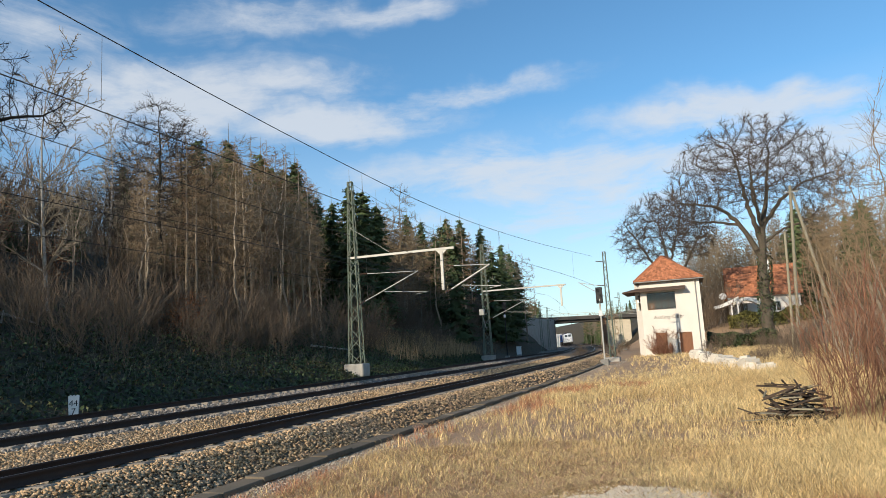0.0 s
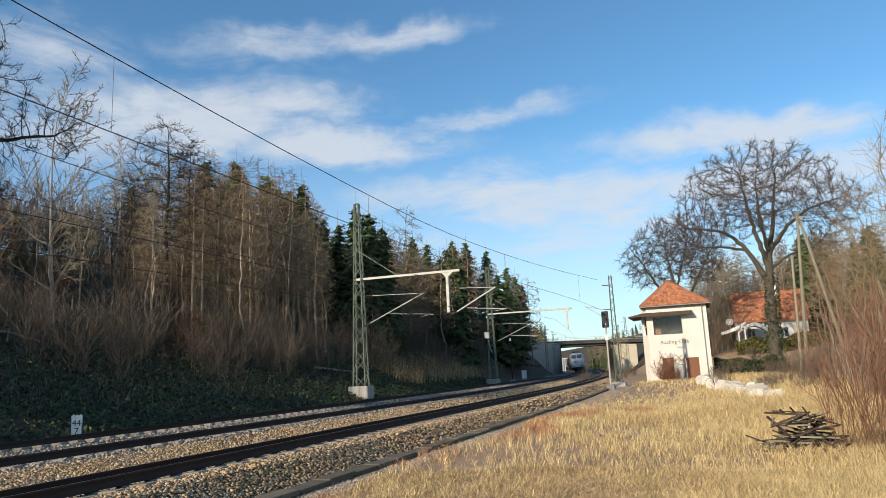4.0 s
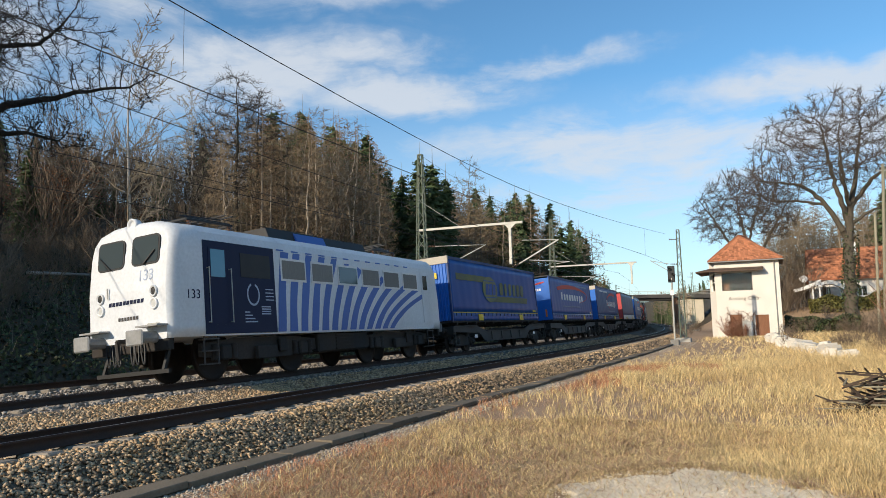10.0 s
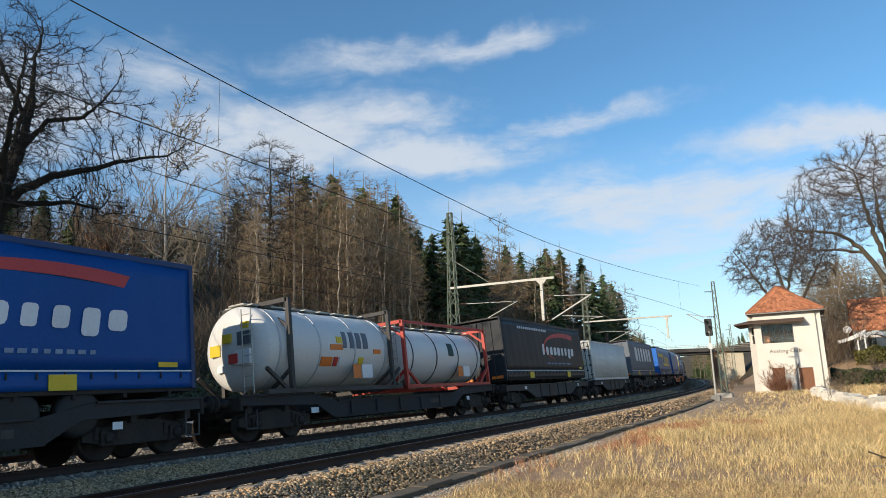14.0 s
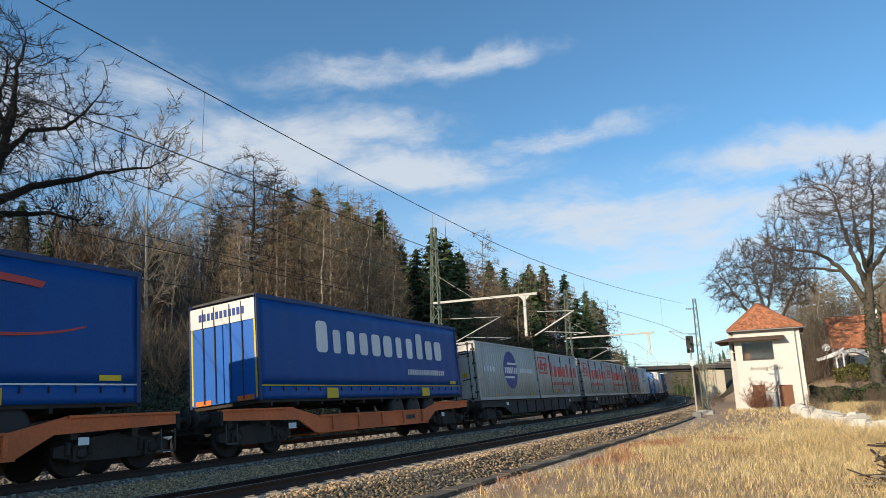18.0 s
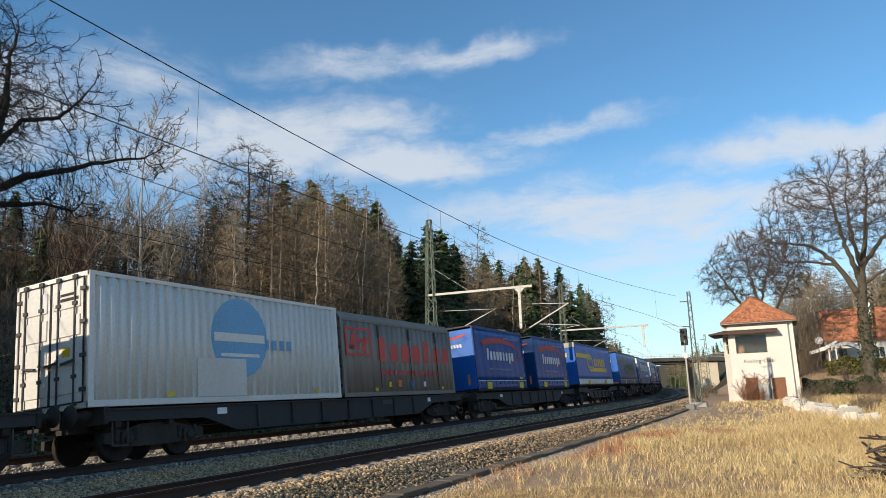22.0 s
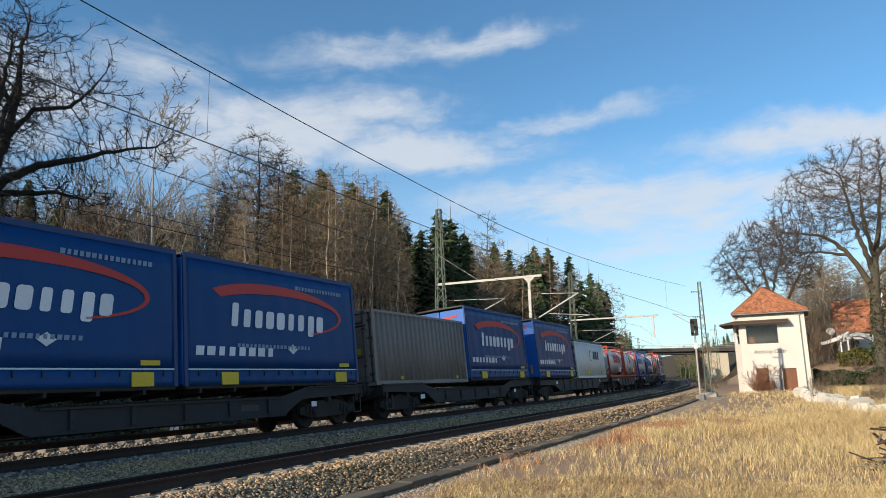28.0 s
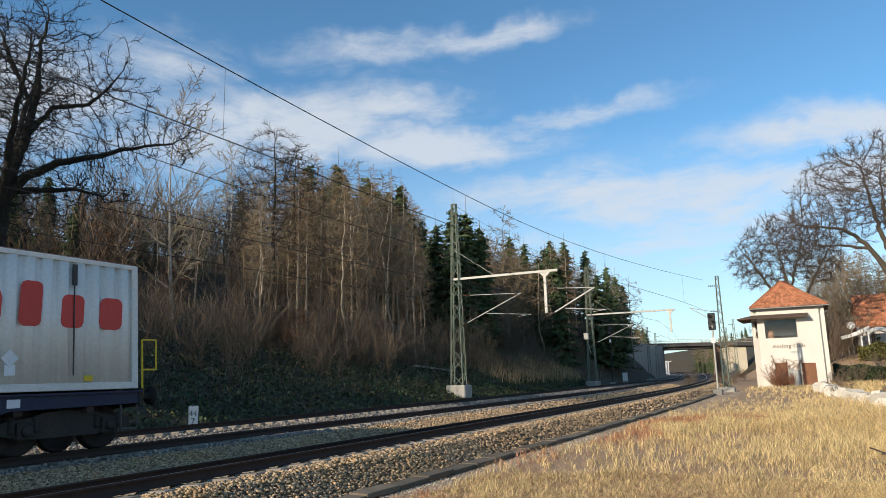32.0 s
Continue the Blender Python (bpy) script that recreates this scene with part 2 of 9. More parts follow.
def on_line(s, off=0.0):
    """The place beside the middle track, s metres along it and off metres to its right, and the turn there."""
    if s <= BEND_S:
        return X0 + off, s, 0.0
    if s <= EASE_S:
        hub, rad, a = HUB_1, RADIUS, (s - BEND_S) / RADIUS
    else:
        hub, rad, a = HUB_2, RADIUS_2, TURN_1 + (s - EASE_S) / RADIUS_2
    return hub[0] + (rad + off) * math.cos(a), hub[1] + (rad + off) * math.sin(a), a


def on_line_np(s, off):
    a1 = np.clip(s - BEND_S, 0, EASE_S - BEND_S) / RADIUS
    x1, y1 = HUB_1[0] + (RADIUS + off) * np.cos(a1), np.minimum(s, BEND_S) + (RADIUS + off) * np.sin(a1)
    a2 = TURN_1 + (s - EASE_S) / RADIUS_2
    far = s > EASE_S
    return np.where(far, HUB_2[0] + (RADIUS_2 + off) * np.cos(a2), x1), np.where(far, HUB_2[1] + (RADIUS_2 + off) * np.sin(a2), y1)


def smooth01(x, a, b):
    t = np.clip((x - a) / (b - a), 0, 1)
    return t * t * (3 - 2 * t)


def line_of(x, y):
    """The other way round: s and off of a place."""
    if y <= BEND_S:
        return y, x - X0
    dx, dy = x - HUB_1[0], y - HUB_1[1]
    a = math.atan2(dy, dx)
    if a <= TURN_1:
        return BEND_S + a * RADIUS, math.hypot(dx, dy) - RADIUS
    dx, dy = x - HUB_2[0], y - HUB_2[1]
    return EASE_S + (math.atan2(dy, dx) - TURN_1) * RADIUS_2, math.hypot(dx, dy) - RADIUS_2


def lumps(x, y):
    return (np.sin(x * 0.9 + 1.3) * np.cos(y * 0.7) * 0.5 + np.sin(x * 2.3 + y * 1.1) * 0.25 + np.sin(x * 0.21 - y * 0.17) + np.cos(y * 1.9 - x * 1.3) * 0.2)


def ground_z(s, d):
    """Height of the ground at s along and d beside the middle track."""
    s, d = np.asarray(s, float), np.asarray(d, float)
    x, y = on_line_np(s, d)
    right = -0.56 + 0.05 * lumps(x, y) * smooth01(d, 8.5, 11) + 3.3 * smooth01(y, 82, 112) * smooth01(d, 12, 24) + 1.2 * smooth01(x, 7, 20) + 7.0 * smooth01(y, 215, 320) * smooth01(d, 10, 32) + 4.2 * smooth01(s, 138, 166) * smooth01(d, 10, 18)
    bed = -0.85
    bank = np.interp(-d, [7.0, 8.0, 9.0, 12, 30, 48, 75, 200, 500], [-0.62, -0.25, 0.2, 1.3, 9.0, 14.5, 21.0, 34.0, 40.0])
    bank = bank * (1 - 0.25 * smooth01(s, 105, 150)) + 0.3 * lumps(x * 0.6, y * 0.6) * smooth01(-d, 9, 16) + 4.6 * smooth01(s, 88, 122) * smooth01(-d, 8.8, 13.5)
    toe = 3.6 * smooth01(-d, 4.6, 9.5) * smooth01(s, 108, 130) * (1 - smooth01(s, 152, 168))
    z = np.where(d > 0, bed + (right - bed) * smooth01(d, 7.2, 8.1), bed + (bank - bed) * smooth01(-d, 6.6, 7.4) + toe)
    return z


def ground_at(x, y):
    s, d = line_of(x, y)
    return float(ground_z(s, d))


def bed_z(d):
    """Top of the ballast at d beside the middle track; the tracks lie at +5.1, 0 and -4.2."""
    return np.interp(d, [-7.3, -6.2, -5.6, -2.6, -2.3, -1.55, -1.3, 1.3, 1.75, 3.0, 3.65, 6.5, 6.75, 7.6],
                     [-0.85, -0.45, -0.42, -0.2, -0.24, -0.4, -0.36, -0.16, -0.22, -0.44, -0.40, -0.165, -0.2, -0.72])


TRACKS = (("track_1", 5.1), ("track_2", 0.0), ("track_3", -4.2))

m_earth = mat("turf", (0.4, 0.275, 0.165), 0.95, var=0.35, scale=0.7, fine=14, bump=0.5, second=(0.27, 0.165, 0.1), per="none", dist=0.05)
# leaf-litter brown, darkened further to stand for shade on the wooded slope
m_wood = mat("woodland_floor_shaded", (0.075, 0.056, 0.034), 0.95, var=0.45, scale=0.6, fine=9, bump=0.6, second=(0.03, 0.035, 0.016), per="none", dist=0.06)
m_bed = mat("ballast_bed", (0.2, 0.145, 0.09), 0.95, var=0.5, scale=0.8, fine=24, bump=0.8, second=(0.11, 0.085, 0.06), per="none", dist=0.04)
m_stone = mat("ballast_stone", (0.48, 0.325, 0.175), 0.9, var=0.34, scale=1.1, fine=60, bump=0.2, second=(0.33, 0.275, 0.21), per="island")
# grey stone of the two far tracks, darkened partly to stand for shade
m_stone_grey = mat("ballast_stone_grey", (0.31, 0.275, 0.235), 0.9, var=0.32, scale=1.1, fine=60, bump=0.2, second=(0.18, 0.16, 0.14), per="island")
m_bed_grey = mat("ballast_bed_grey", (0.2, 0.17, 0.14), 0.95, var=0.4, scale=0.8, fine=24, bump=0.8, second=(0.08, 0.07, 0.06), per="none", dist=0.04)
m_verge = mat("verge_gravel", (0.4, 0.34, 0.26), 0.9, var=0.35, scale=1.2, fine=60, bump=0.2, per="island")
m_rust = mat("rail_rust", (0.045, 0.026, 0.018), 0.8, var=0.3, scale=2, fine=50, bump=0.2, second=(0.02, 0.015, 0.013), per="none")
m_head = mat("rail_head", (0.34, 0.34, 0.35), 0.3, 1.0, var=0.15, scale=2, fine=60, bump=0.02, per="none")
m_sleeper = mat("sleeper_concrete", (0.25, 0.215, 0.17), 0.9, var=0.3, scale=2, fine=40, bump=0.3)
m_trough = mat("trough_concrete", (0.16, 0.125, 0.085), 0.92, var=0.35, scale=2.2, fine=35, bump=0.35, second=(0.1, 0.09, 0.06))

# one sheet of ground out to the horizon
S_ROWS = np.concatenate([[-900, -500, -260, -140, -90, -60, -40, -28, -20], np.arange(-14, 130, 2.0), np.arange(130, 300, 8.0), np.arange(300, 830, 40.0)])
D_COLS = np.concatenate([[-490, -330, -220, -140, -100, -80, -65, -55], np.arange(-48, -12, 2.0), np.arange(-12, -6.5, 0.5), [-5, 0, 5, 6.5], np.arange(7.0, 12, 0.35), np.arange(12, 40, 1.2), [44, 52, 64, 80, 110, 160, 240, 400, 700, 1200, 2400]])
sg, dg = np.meshgrid(S_ROWS, D_COLS, indexing="ij")
gx, gy = on_line_np(sg, dg)
gv = np.stack([gx, gy, ground_z(sg, dg)], -1).reshape(-1, 3)
nr, nc = sg.shape
ii = (np.arange(nr - 1)[:, None] * nc + np.arange(nc - 1)[None, :]).ravel()
gf = np.stack([ii, ii + 1, ii + 1 + nc, ii + nc], 1)
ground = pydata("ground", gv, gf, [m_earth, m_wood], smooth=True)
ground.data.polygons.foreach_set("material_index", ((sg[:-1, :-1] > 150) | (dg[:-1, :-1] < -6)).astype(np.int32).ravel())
tagged(ground, "rough dry turf and wooded cutting slope darkened for its shade", "ground", kind="structure")

# ballast bed under the three tracks
bd = np.array([-7.3, -6.2, -5.6, -4.2, -2.6, -2.3, -1.55, -1.3, 0, 1.3, 1.75, 2.4, 3.0, 3.65, 5.1, 6.5, 6.75, 7.2, 7.6])
bs = np.concatenate([np.arange(-120, 32, 4.0), np.arange(32, 420, 6.0)])
sg, dg = np.meshgrid(bs, bd, indexing="ij")
bx, by = on_line_np(sg, dg)
bv = np.stack([bx, by, bed_z(dg) - 0.035], -1).reshape(-1, 3)
nr, nc = sg.shape
ii = (np.arange(nr - 1)[:, None] * nc + np.arange(nc - 1)[None, :]).ravel()
bed = pydata("ballast_bed", bv, np.stack([ii, ii + 1, ii + 1 + nc, ii + nc], 1), [m_bed, m_bed_grey], smooth=True)
bed.data.polygons.foreach_set("material_index", np.tile((bd[:-1] < 1.5).astype(np.int32), len(bs) - 1))
tagged(bed, "brown and grey crushed stone track bed", "ballast", kind="structure")

CUBE_V = np.array([[x, y, z] for x in (-1, 1) for y in (-1, 1) for z in (-1, 1)], float) * 0.72
CUBE_F = np.array([[0, 1, 3, 2], [4, 6, 7, 5], [0, 4, 5, 1], [2, 3, 7, 6], [0, 2, 6, 4], [1, 5, 7, 3]])
OCTA_V = np.array([[1, 0, 0], [-1, 0, 0], [0, 1, 0], [0, -1, 0], [0, 0, 1], [0, 0, -1]], float)
OCTA_F = np.array([[0, 2, 4], [2, 1, 4], [1, 3, 4], [3, 0, 4], [2, 0, 5], [1, 2, 5], [3, 1, 5], [0, 3, 5]])
rng = np.random.default_rng(5)


def stones(name, xyz, size, material, label, blocky=False):
    """Loose angular stones, all in one mesh."""
    n = len(xyz)
    base_v, base_f = (CUBE_V, CUBE_F) if blocky else (OCTA_V, OCTA_F)
    nv = len(base_v)
    v = base_v[None] * rng.uniform(0.6, 1.25, (n, nv, 1)) * rng.uniform(0.7, 1.3, (n, 1, 3)) + rng.normal(0, 0.2, (n, nv, 3))
    a = rng.uniform(0, 6.283, n)
    b = rng.uniform(-0.7, 0.7, n)
    ca, sa, cb, sb = np.cos(a), np.sin(a), np.cos(b), np.sin(b)
    x, y, z = v[..., 0], v[..., 1], v[..., 2] * 0.62
    y, z = y * cb[:, None] - z * sb[:, None], y * sb[:, None] + z * cb[:, None]
    x, y = x * ca[:, None] - y * sa[:, None], x * sa[:, None] + y * ca[:, None]
    v = np.stack([x, y, z], -1) * np.asarray(size)[:, None, None] + xyz[:, None, :]
    f = (base_f[None] + (np.arange(n) * nv)[:, None, None]).reshape(-1, base_f.shape[1])
    ob = pydata(name, v.reshape(-1, 3), f, material)
    return tagged(ob, label, "ballast", kind="stuff")


def scatter(s0, s1, d0, d1, per_m2):
    n = int((s1 - s0) * (d1 - d0) * per_m2)
    s, d = rng.uniform(s0, s1, n), rng.uniform(d0, d1, n)
    x, y = on_line_np(s, d)
    return s, d, x, y


def ballast(rows, name, blocky, material):
    pts, siz = [], []
    for s0, s1, d0, d1, k, r in rows:
        s, d, x, y = scatter(s0, s1, d0, d1, k)
        pts.append(np.stack([x, y, bed_z(d) - 0.015 + rng.uniform(-0.015, 0.02, len(s))], -1))
        siz.append(rng.uniform(0.55, 1.45, len(s)) * r)
    stones(name, np.concatenate(pts), np.concatenate(siz), material, "loose crushed stones, rust brown and grey", blocky)


ballast([(4, 16, 1.6, 7.6, 760, 0.026), (-8, 4, 1.6, 7.6, 90, 0.045)], "ballast_stones", True, m_stone)
ballast([(16, 30, 1.6, 7.6, 260, 0.039), (30, 80, 1.6, 7.6, 45, 0.06)], "ballast_stones", False, m_stone)
ballast([(-8, 34, -7.2, 1.6, 80, 0.045), (34, 70, -7.2, 1.6, 20, 0.06)], "ballast_stones", False, m_stone_grey)

RAIL = [(-0.075, -0.172), (0.075, -0.172), (0.075, -0.16), (0.012, -0.14), (0.009, -0.05), (0.036, -0.036), (0.036, -0.006), (0.028, 0.0), (-0.028, 0.0), (-0.036, -0.006), (-0.036, -0.036), (-0.009, -0.05), (-0.012, -0.14), (-0.075, -0.16)]
rail_s = np.concatenate([np.arange(-140, 30, 10.0), np.arange(30, 440, 3.0)])
bm = bm_new()
box(bm, -1.3, 1.3, -0.13, 0.13, -0.39, -0.18, 0.03)
sleeper_mesh = mesh_of("sleeper", bm, m_sleeper)
for name, off in TRACKS:
    trk = empty(name, "railway track with rusty rails on concrete sleepers", "track", kind="structure")
    for side in (0.75, -0.75):
        vs, fs = [], []
        rows_s = rail_s[rail_s < 119] if off < -1 else rail_s
        for s in rows_s:
            for px, pz in RAIL:
                ease = float(smooth01(s, 70, 122)) * 4.2 if off < -1 else 0.0
                x, y, a = on_line(s, off + ease + side + px)
                vs.append((x, y, pz + (side - 0.75 + px) * CANT))
        k = len(RAIL)
        quads = []
        for i in range(len(rows_s) - 1):
            for j in range(k):
                quads.append((i * k + j, i * k + (j + 1) % k, (i + 1) * k + (j + 1) % k, (i + 1) * k + j))
        ob = pydata("rail", vs, quads, [m_rust, m_head], trk)
        idx = np.zeros(len(quads), dtype=np.int32)
        idx[np.arange(len(quads)) % k == 7] = 1
        ob.data.polygons.foreach_set("material_index", idx)
        tagged(ob, "rusty steel rail with a worn shiny head")
    for i in range(150 if off > 1 else 108):
        s = -10.8 + i * 0.6 + (0 if off > 1 else 3)
        x, y, a = on_line(s, off)
        ob = new("sleeper", sleeper_mesh)
        ob.parent = trk
        ob.matrix_basis = Matrix.LocRotScale((x, y, -0.75 * CANT), Euler((0, -math.atan(CANT) + random.uniform(-.004, .004), a + random.uniform(-0.01, 0.01))), None)

# concrete cable trough along the near track
trough = empty("cable_trough", "weathered concrete cable trough with loose lids", "cable trough", kind="structure")
bm = bm_new()
box(bm, -0.185, 0.185, -0.495, 0.495, -0.09, 0.0, 0.012)
lid = mesh_of("lid", bm, m_trough)
for i in range(87):
    s = -10.0 + i
    x, y, a = on_line(s, 7.95)
    ob = new("trough_lid", lid)
    ob.parent = trough
    ob.matrix_basis = Matrix.LocRotScale((x + random.uniform(-0.015, 0.015), y, -0.465 + random.uniform(-0.022, 0.022)), Euler((random.uniform(-.012, .012), random.uniform(-.03, .03), a + random.uniform(-.015, .015))), None)
s, d, x, y = scatter(2.5, 22, 8.15, 8.75, 330)
v1 = np.stack([x, y, ground_z(s, d) + 0.0], -1)
s, d, x, y = scatter(22, 60, 8.1, 9.6, 60)
v2 = np.stack([x, y, ground_z(s, d) + 0.0], -1)
v = np.concatenate([v1, v2])
stones("verge_gravel", v, rng.uniform(0.015, 0.035, len(v)), m_verge, "pale gravel beside the cable trough")

# ---- trees, bushes, grass ----
m_bark = mat("bark_grey", (0.26, 0.22, 0.165), 0.95, var=0.35, scale=1.5, fine=18, bump=0.6, second=(0.13, 0.125, 0.08), streak=(4, 4, 0.8))
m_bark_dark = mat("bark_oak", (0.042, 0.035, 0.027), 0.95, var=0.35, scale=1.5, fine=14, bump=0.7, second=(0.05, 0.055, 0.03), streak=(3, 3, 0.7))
m_birch = mat("bark_birch", (0.42, 0.39, 0.34), 0.8, var=0.35, scale=2.5, fine=12, bump=0.3, second=(0.1, 0.08, 0.06), streak=(1, 1, 4))
m_twig = mat("twigs_brown", (0.27, 0.195, 0.115), 0.95, var=0.3, scale=0.3, fine=5, bump=0, second=(0.2, 0.15, 0.095))
m_stem_red = mat("stems_red", (0.25, 0.115, 0.07), 0.9, var=0.35, scale=0.4, fine=5, bump=0, second=(0.2, 0.14, 0.08))
m_twig_grey = mat("twigs_grey", (0.27, 0.225, 0.16), 0.95, var=0.3, scale=0.4, fine=5, bump=0, second=(0.16, 0.13, 0.09))
m_needle = mat("spruce_needles", (0.085, 0.125, 0.05), 0.85, var=0.4, scale=0.5, fine=6, bump=0, second=(0.06, 0.085, 0.03))
m_ivy = mat("ivy_leaves", (0.048, 0.072, 0.028), 0.7, var=0.5, scale=0.4, fine=5, bump=0, second=(0.07, 0.06, 0.025), per="island")
m_litter = mat("dead_leaves", (0.16, 0.095, 0.045), 0.95, var=0.5, scale=0.4, fine=5, bump=0, per="island")
m_grass = mat("dry_grass", (0.62, 0.475, 0.235), 0.85, var=0.34, scale=0.3, fine=1.5, bump=0, second=(0.47, 0.3, 0.13), per="island")
m_reed = mat("dry_reed", (0.4, 0.27, 0.14), 0.9, var=0.3, scale=0.5, fine=2, bump=0, second=(0.28, 0.18, 0.1), per="island")
m_grass_red = mat("dry_sorrel", (0.42, 0.19, 0.105), 0.85, var=0.3, scale=0.4, fine=2, bump=0, second=(0.4, 0.26, 0.12), per="island")


def tubes(name, segs, sides, material, parent=None):
    """Tapered branches from rows of start, end, two radii, joined in one mesh."""
    a = np.asarray(segs, float)
    p, q, r0, r1 = a[:, :3], a[:, 3:6], a[:, 6], a[:, 7]
    d = q - p
    d /= np.maximum(np.linalg.norm(d, axis=1, keepdims=True), 1e-6)
    ref = np.where(np.abs(d[:, 2:3]) > 0.9, np.array([[1.0, 0, 0]]), np.array([[0, 0, 1.0]]))
    u = np.cross(d, ref)
    u /= np.linalg.norm(u, axis=1, keepdims=True)
    w = np.cross(d, u)
    if sides > 5:
        p, q = p - d * r0[:, None] * 0.25, q + d * r1[:, None] * 0.25
    an = np.arange(sides) * 2 * np.pi / sides
    off = u[:, None, :] * np.cos(an)[None, :, None] + w[:, None, :] * np.sin(an)[None, :, None]
    v = np.concatenate([p[:, None] + off * r0[:, None, None], q[:, None] + off * r1[:, None, None]], 1)
    j = np.arange(sides)
    f = np.stack([j, (j + 1) % sides, (j + 1) % sides + sides, j + sides], 1)
    f = (f[None] + (np.arange(len(a)) * 2 * sides)[:, None, None]).reshape(-1, 4)
    return pydata(name, v.reshape(-1, 3), f, material, parent, smooth=True)


def slivers(rows):
    """Fine twigs: each two thin bent triangles. Returns vertices and faces."""
    a = np.asarray(rows, float)
    n = len(a)
    p, q, w = a[:, :3], a[:, 3:6], a[:, 6:7]
    d = q - p
    g = np.random.default_rng(n)
    side = np.cross(d, g.normal(0, 1, (n, 3)))
    side /= np.maximum(np.linalg.norm(side, axis=1, keepdims=True), 1e-6)
    mid = p + d * 0.5 + g.normal(0, 0.07, (n, 3)) * np.linalg.norm(d, axis=1, keepdims=True)
    v = np.stack([p - side * w, p + side * w, mid - side * w * 0.8, mid + side * w * 0.8, q], 1).reshape(-1, 3)
    k = (np.arange(n) * 5)[:, None]
    return v, np.concatenate([k + np.array([[0, 1, 3]]), k + np.array([[0, 3, 2]]), k + np.array([[2, 3, 4]])])


def grow(r, p, d, length, rad, level, top, out, style):
    """One limb and what grows from it."""
    if level == top:
        d = (d + Vector((0, 0, style["lift"] * 2))).normalized()
        q = p + d * length
        out.append((*p, *q, style["min"], style["min"], 9))
        return
    pieces = 5 if level == 0 else 4 if level < 3 else 3
    step = length / pieces
    wob, lift, kids, ratio, spread = style["wob"][min(level, 4)], style["lift"], style["kids"], style["ratio"], style["spread"]
    for i in range(pieces):
        d = d + Vector((r.gauss(0, wob), r.gauss(0, wob), r.gauss(0, wob * 0.7) + (lift if level else 0.02)))
        d.normalize()
        q = p + d * step
        k = 1 - (1 - style["taper"]) * (i + 1) / pieces
        k0 = 1 - (1 - style["taper"]) * i / pieces
        out.append((*p, *q, max(rad * k0, style["min"]), max(rad * k, style["min"]), level))
        p = q
        if level < top and (level > 0 or (i + 1) / pieces >= style["bare"]):
            n = kids[min(level, len(kids) - 1)]
            n = int(n) + (r.random() < n - int(n))
            for _ in range(n):
                a = r.uniform(0, 2 * math.pi)
                side = Vector((math.cos(a), math.sin(a), 0.0))
                side = (side - d * side.dot(d))
                if side.length < 1e-3:
                    continue
                side.normalize()
                sp = radians(r.uniform(*spread))
                nd = d * math.cos(sp) + side * math.sin(sp)
                grow(r, p.copy(), nd, length * r.uniform(*ratio) * (1 - 0.35 * i / pieces if level == 0 else 1), rad * k * r.uniform(0.42, 0.66), level + 1, top, out, style)


SLIM = dict(wob=(0.05, 0.12, 0.17, 0.2, 0.2), lift=0.07, kids=(5.2, 2.0, 2.5, 1.0), ratio=(0.22, 0.4), spread=(28, 70), taper=0.2, min=0.021, bare=0.12)
BUSH = dict(wob=(0.08, 0.14, 0.2, 0.2, 0.2), lift=0.06, kids=(1.5, 1.6, 1.0), ratio=(0.4, 0.7), spread=(14, 42), taper=0.4, min=0.009, bare=0.2)


def bare_tree(name, seed, height, rad, style, top, bark, twig, label, lean=(0, 0), cut=0.05, scale_trunk=0.75):
    r = random.Random(seed)
    out = []
    grow(r, Vector((0, 0, -0.3)), Vector((lean[0], lean[1], 1)).normalized(), height * scale_trunk, rad, 0, top, out, style)
    a = np.array(out)
    fine = a[:, 8] == 9
    thick = (a[:, 6] > cut) & ~fine
    ob = empty(name, label, "tree", "bare trees")
    tubes("trunk", a[thick][:, :8], 7, bark, ob)
    crown(ob, a[~thick & ~fine], a[fine], twig, "crown")
    return ob


def crown(ob, branches, twigs, material, name):
    """Branches and fine twigs of one crown, in one mesh."""
    v, f = slivers(twigs[:, :7])
    if len(branches):
        tmp = tubes("tmp", branches[:, :8], 3, material)
        me = tmp.data
        bv = np.empty(len(me.vertices) * 3, dtype=np.float32)
        me.vertices.foreach_get("co", bv)
        bf = np.empty(len(me.loops), dtype=np.int32)
        me.loops.foreach_get("vertex_index", bf)
        bf = bf.reshape(-1, 4)
        bpy.data.objects.remove(tmp)
        bpy.data.meshes.remove(me)
        bt = np.concatenate([bf[:, [0, 1, 2]], bf[:, [0, 2, 3]]])
        f = np.concatenate([f, bt + len(v)])
        v = np.concatenate([v, bv.reshape(-1, 3)])
    return pydata(name, v, f, material, ob)


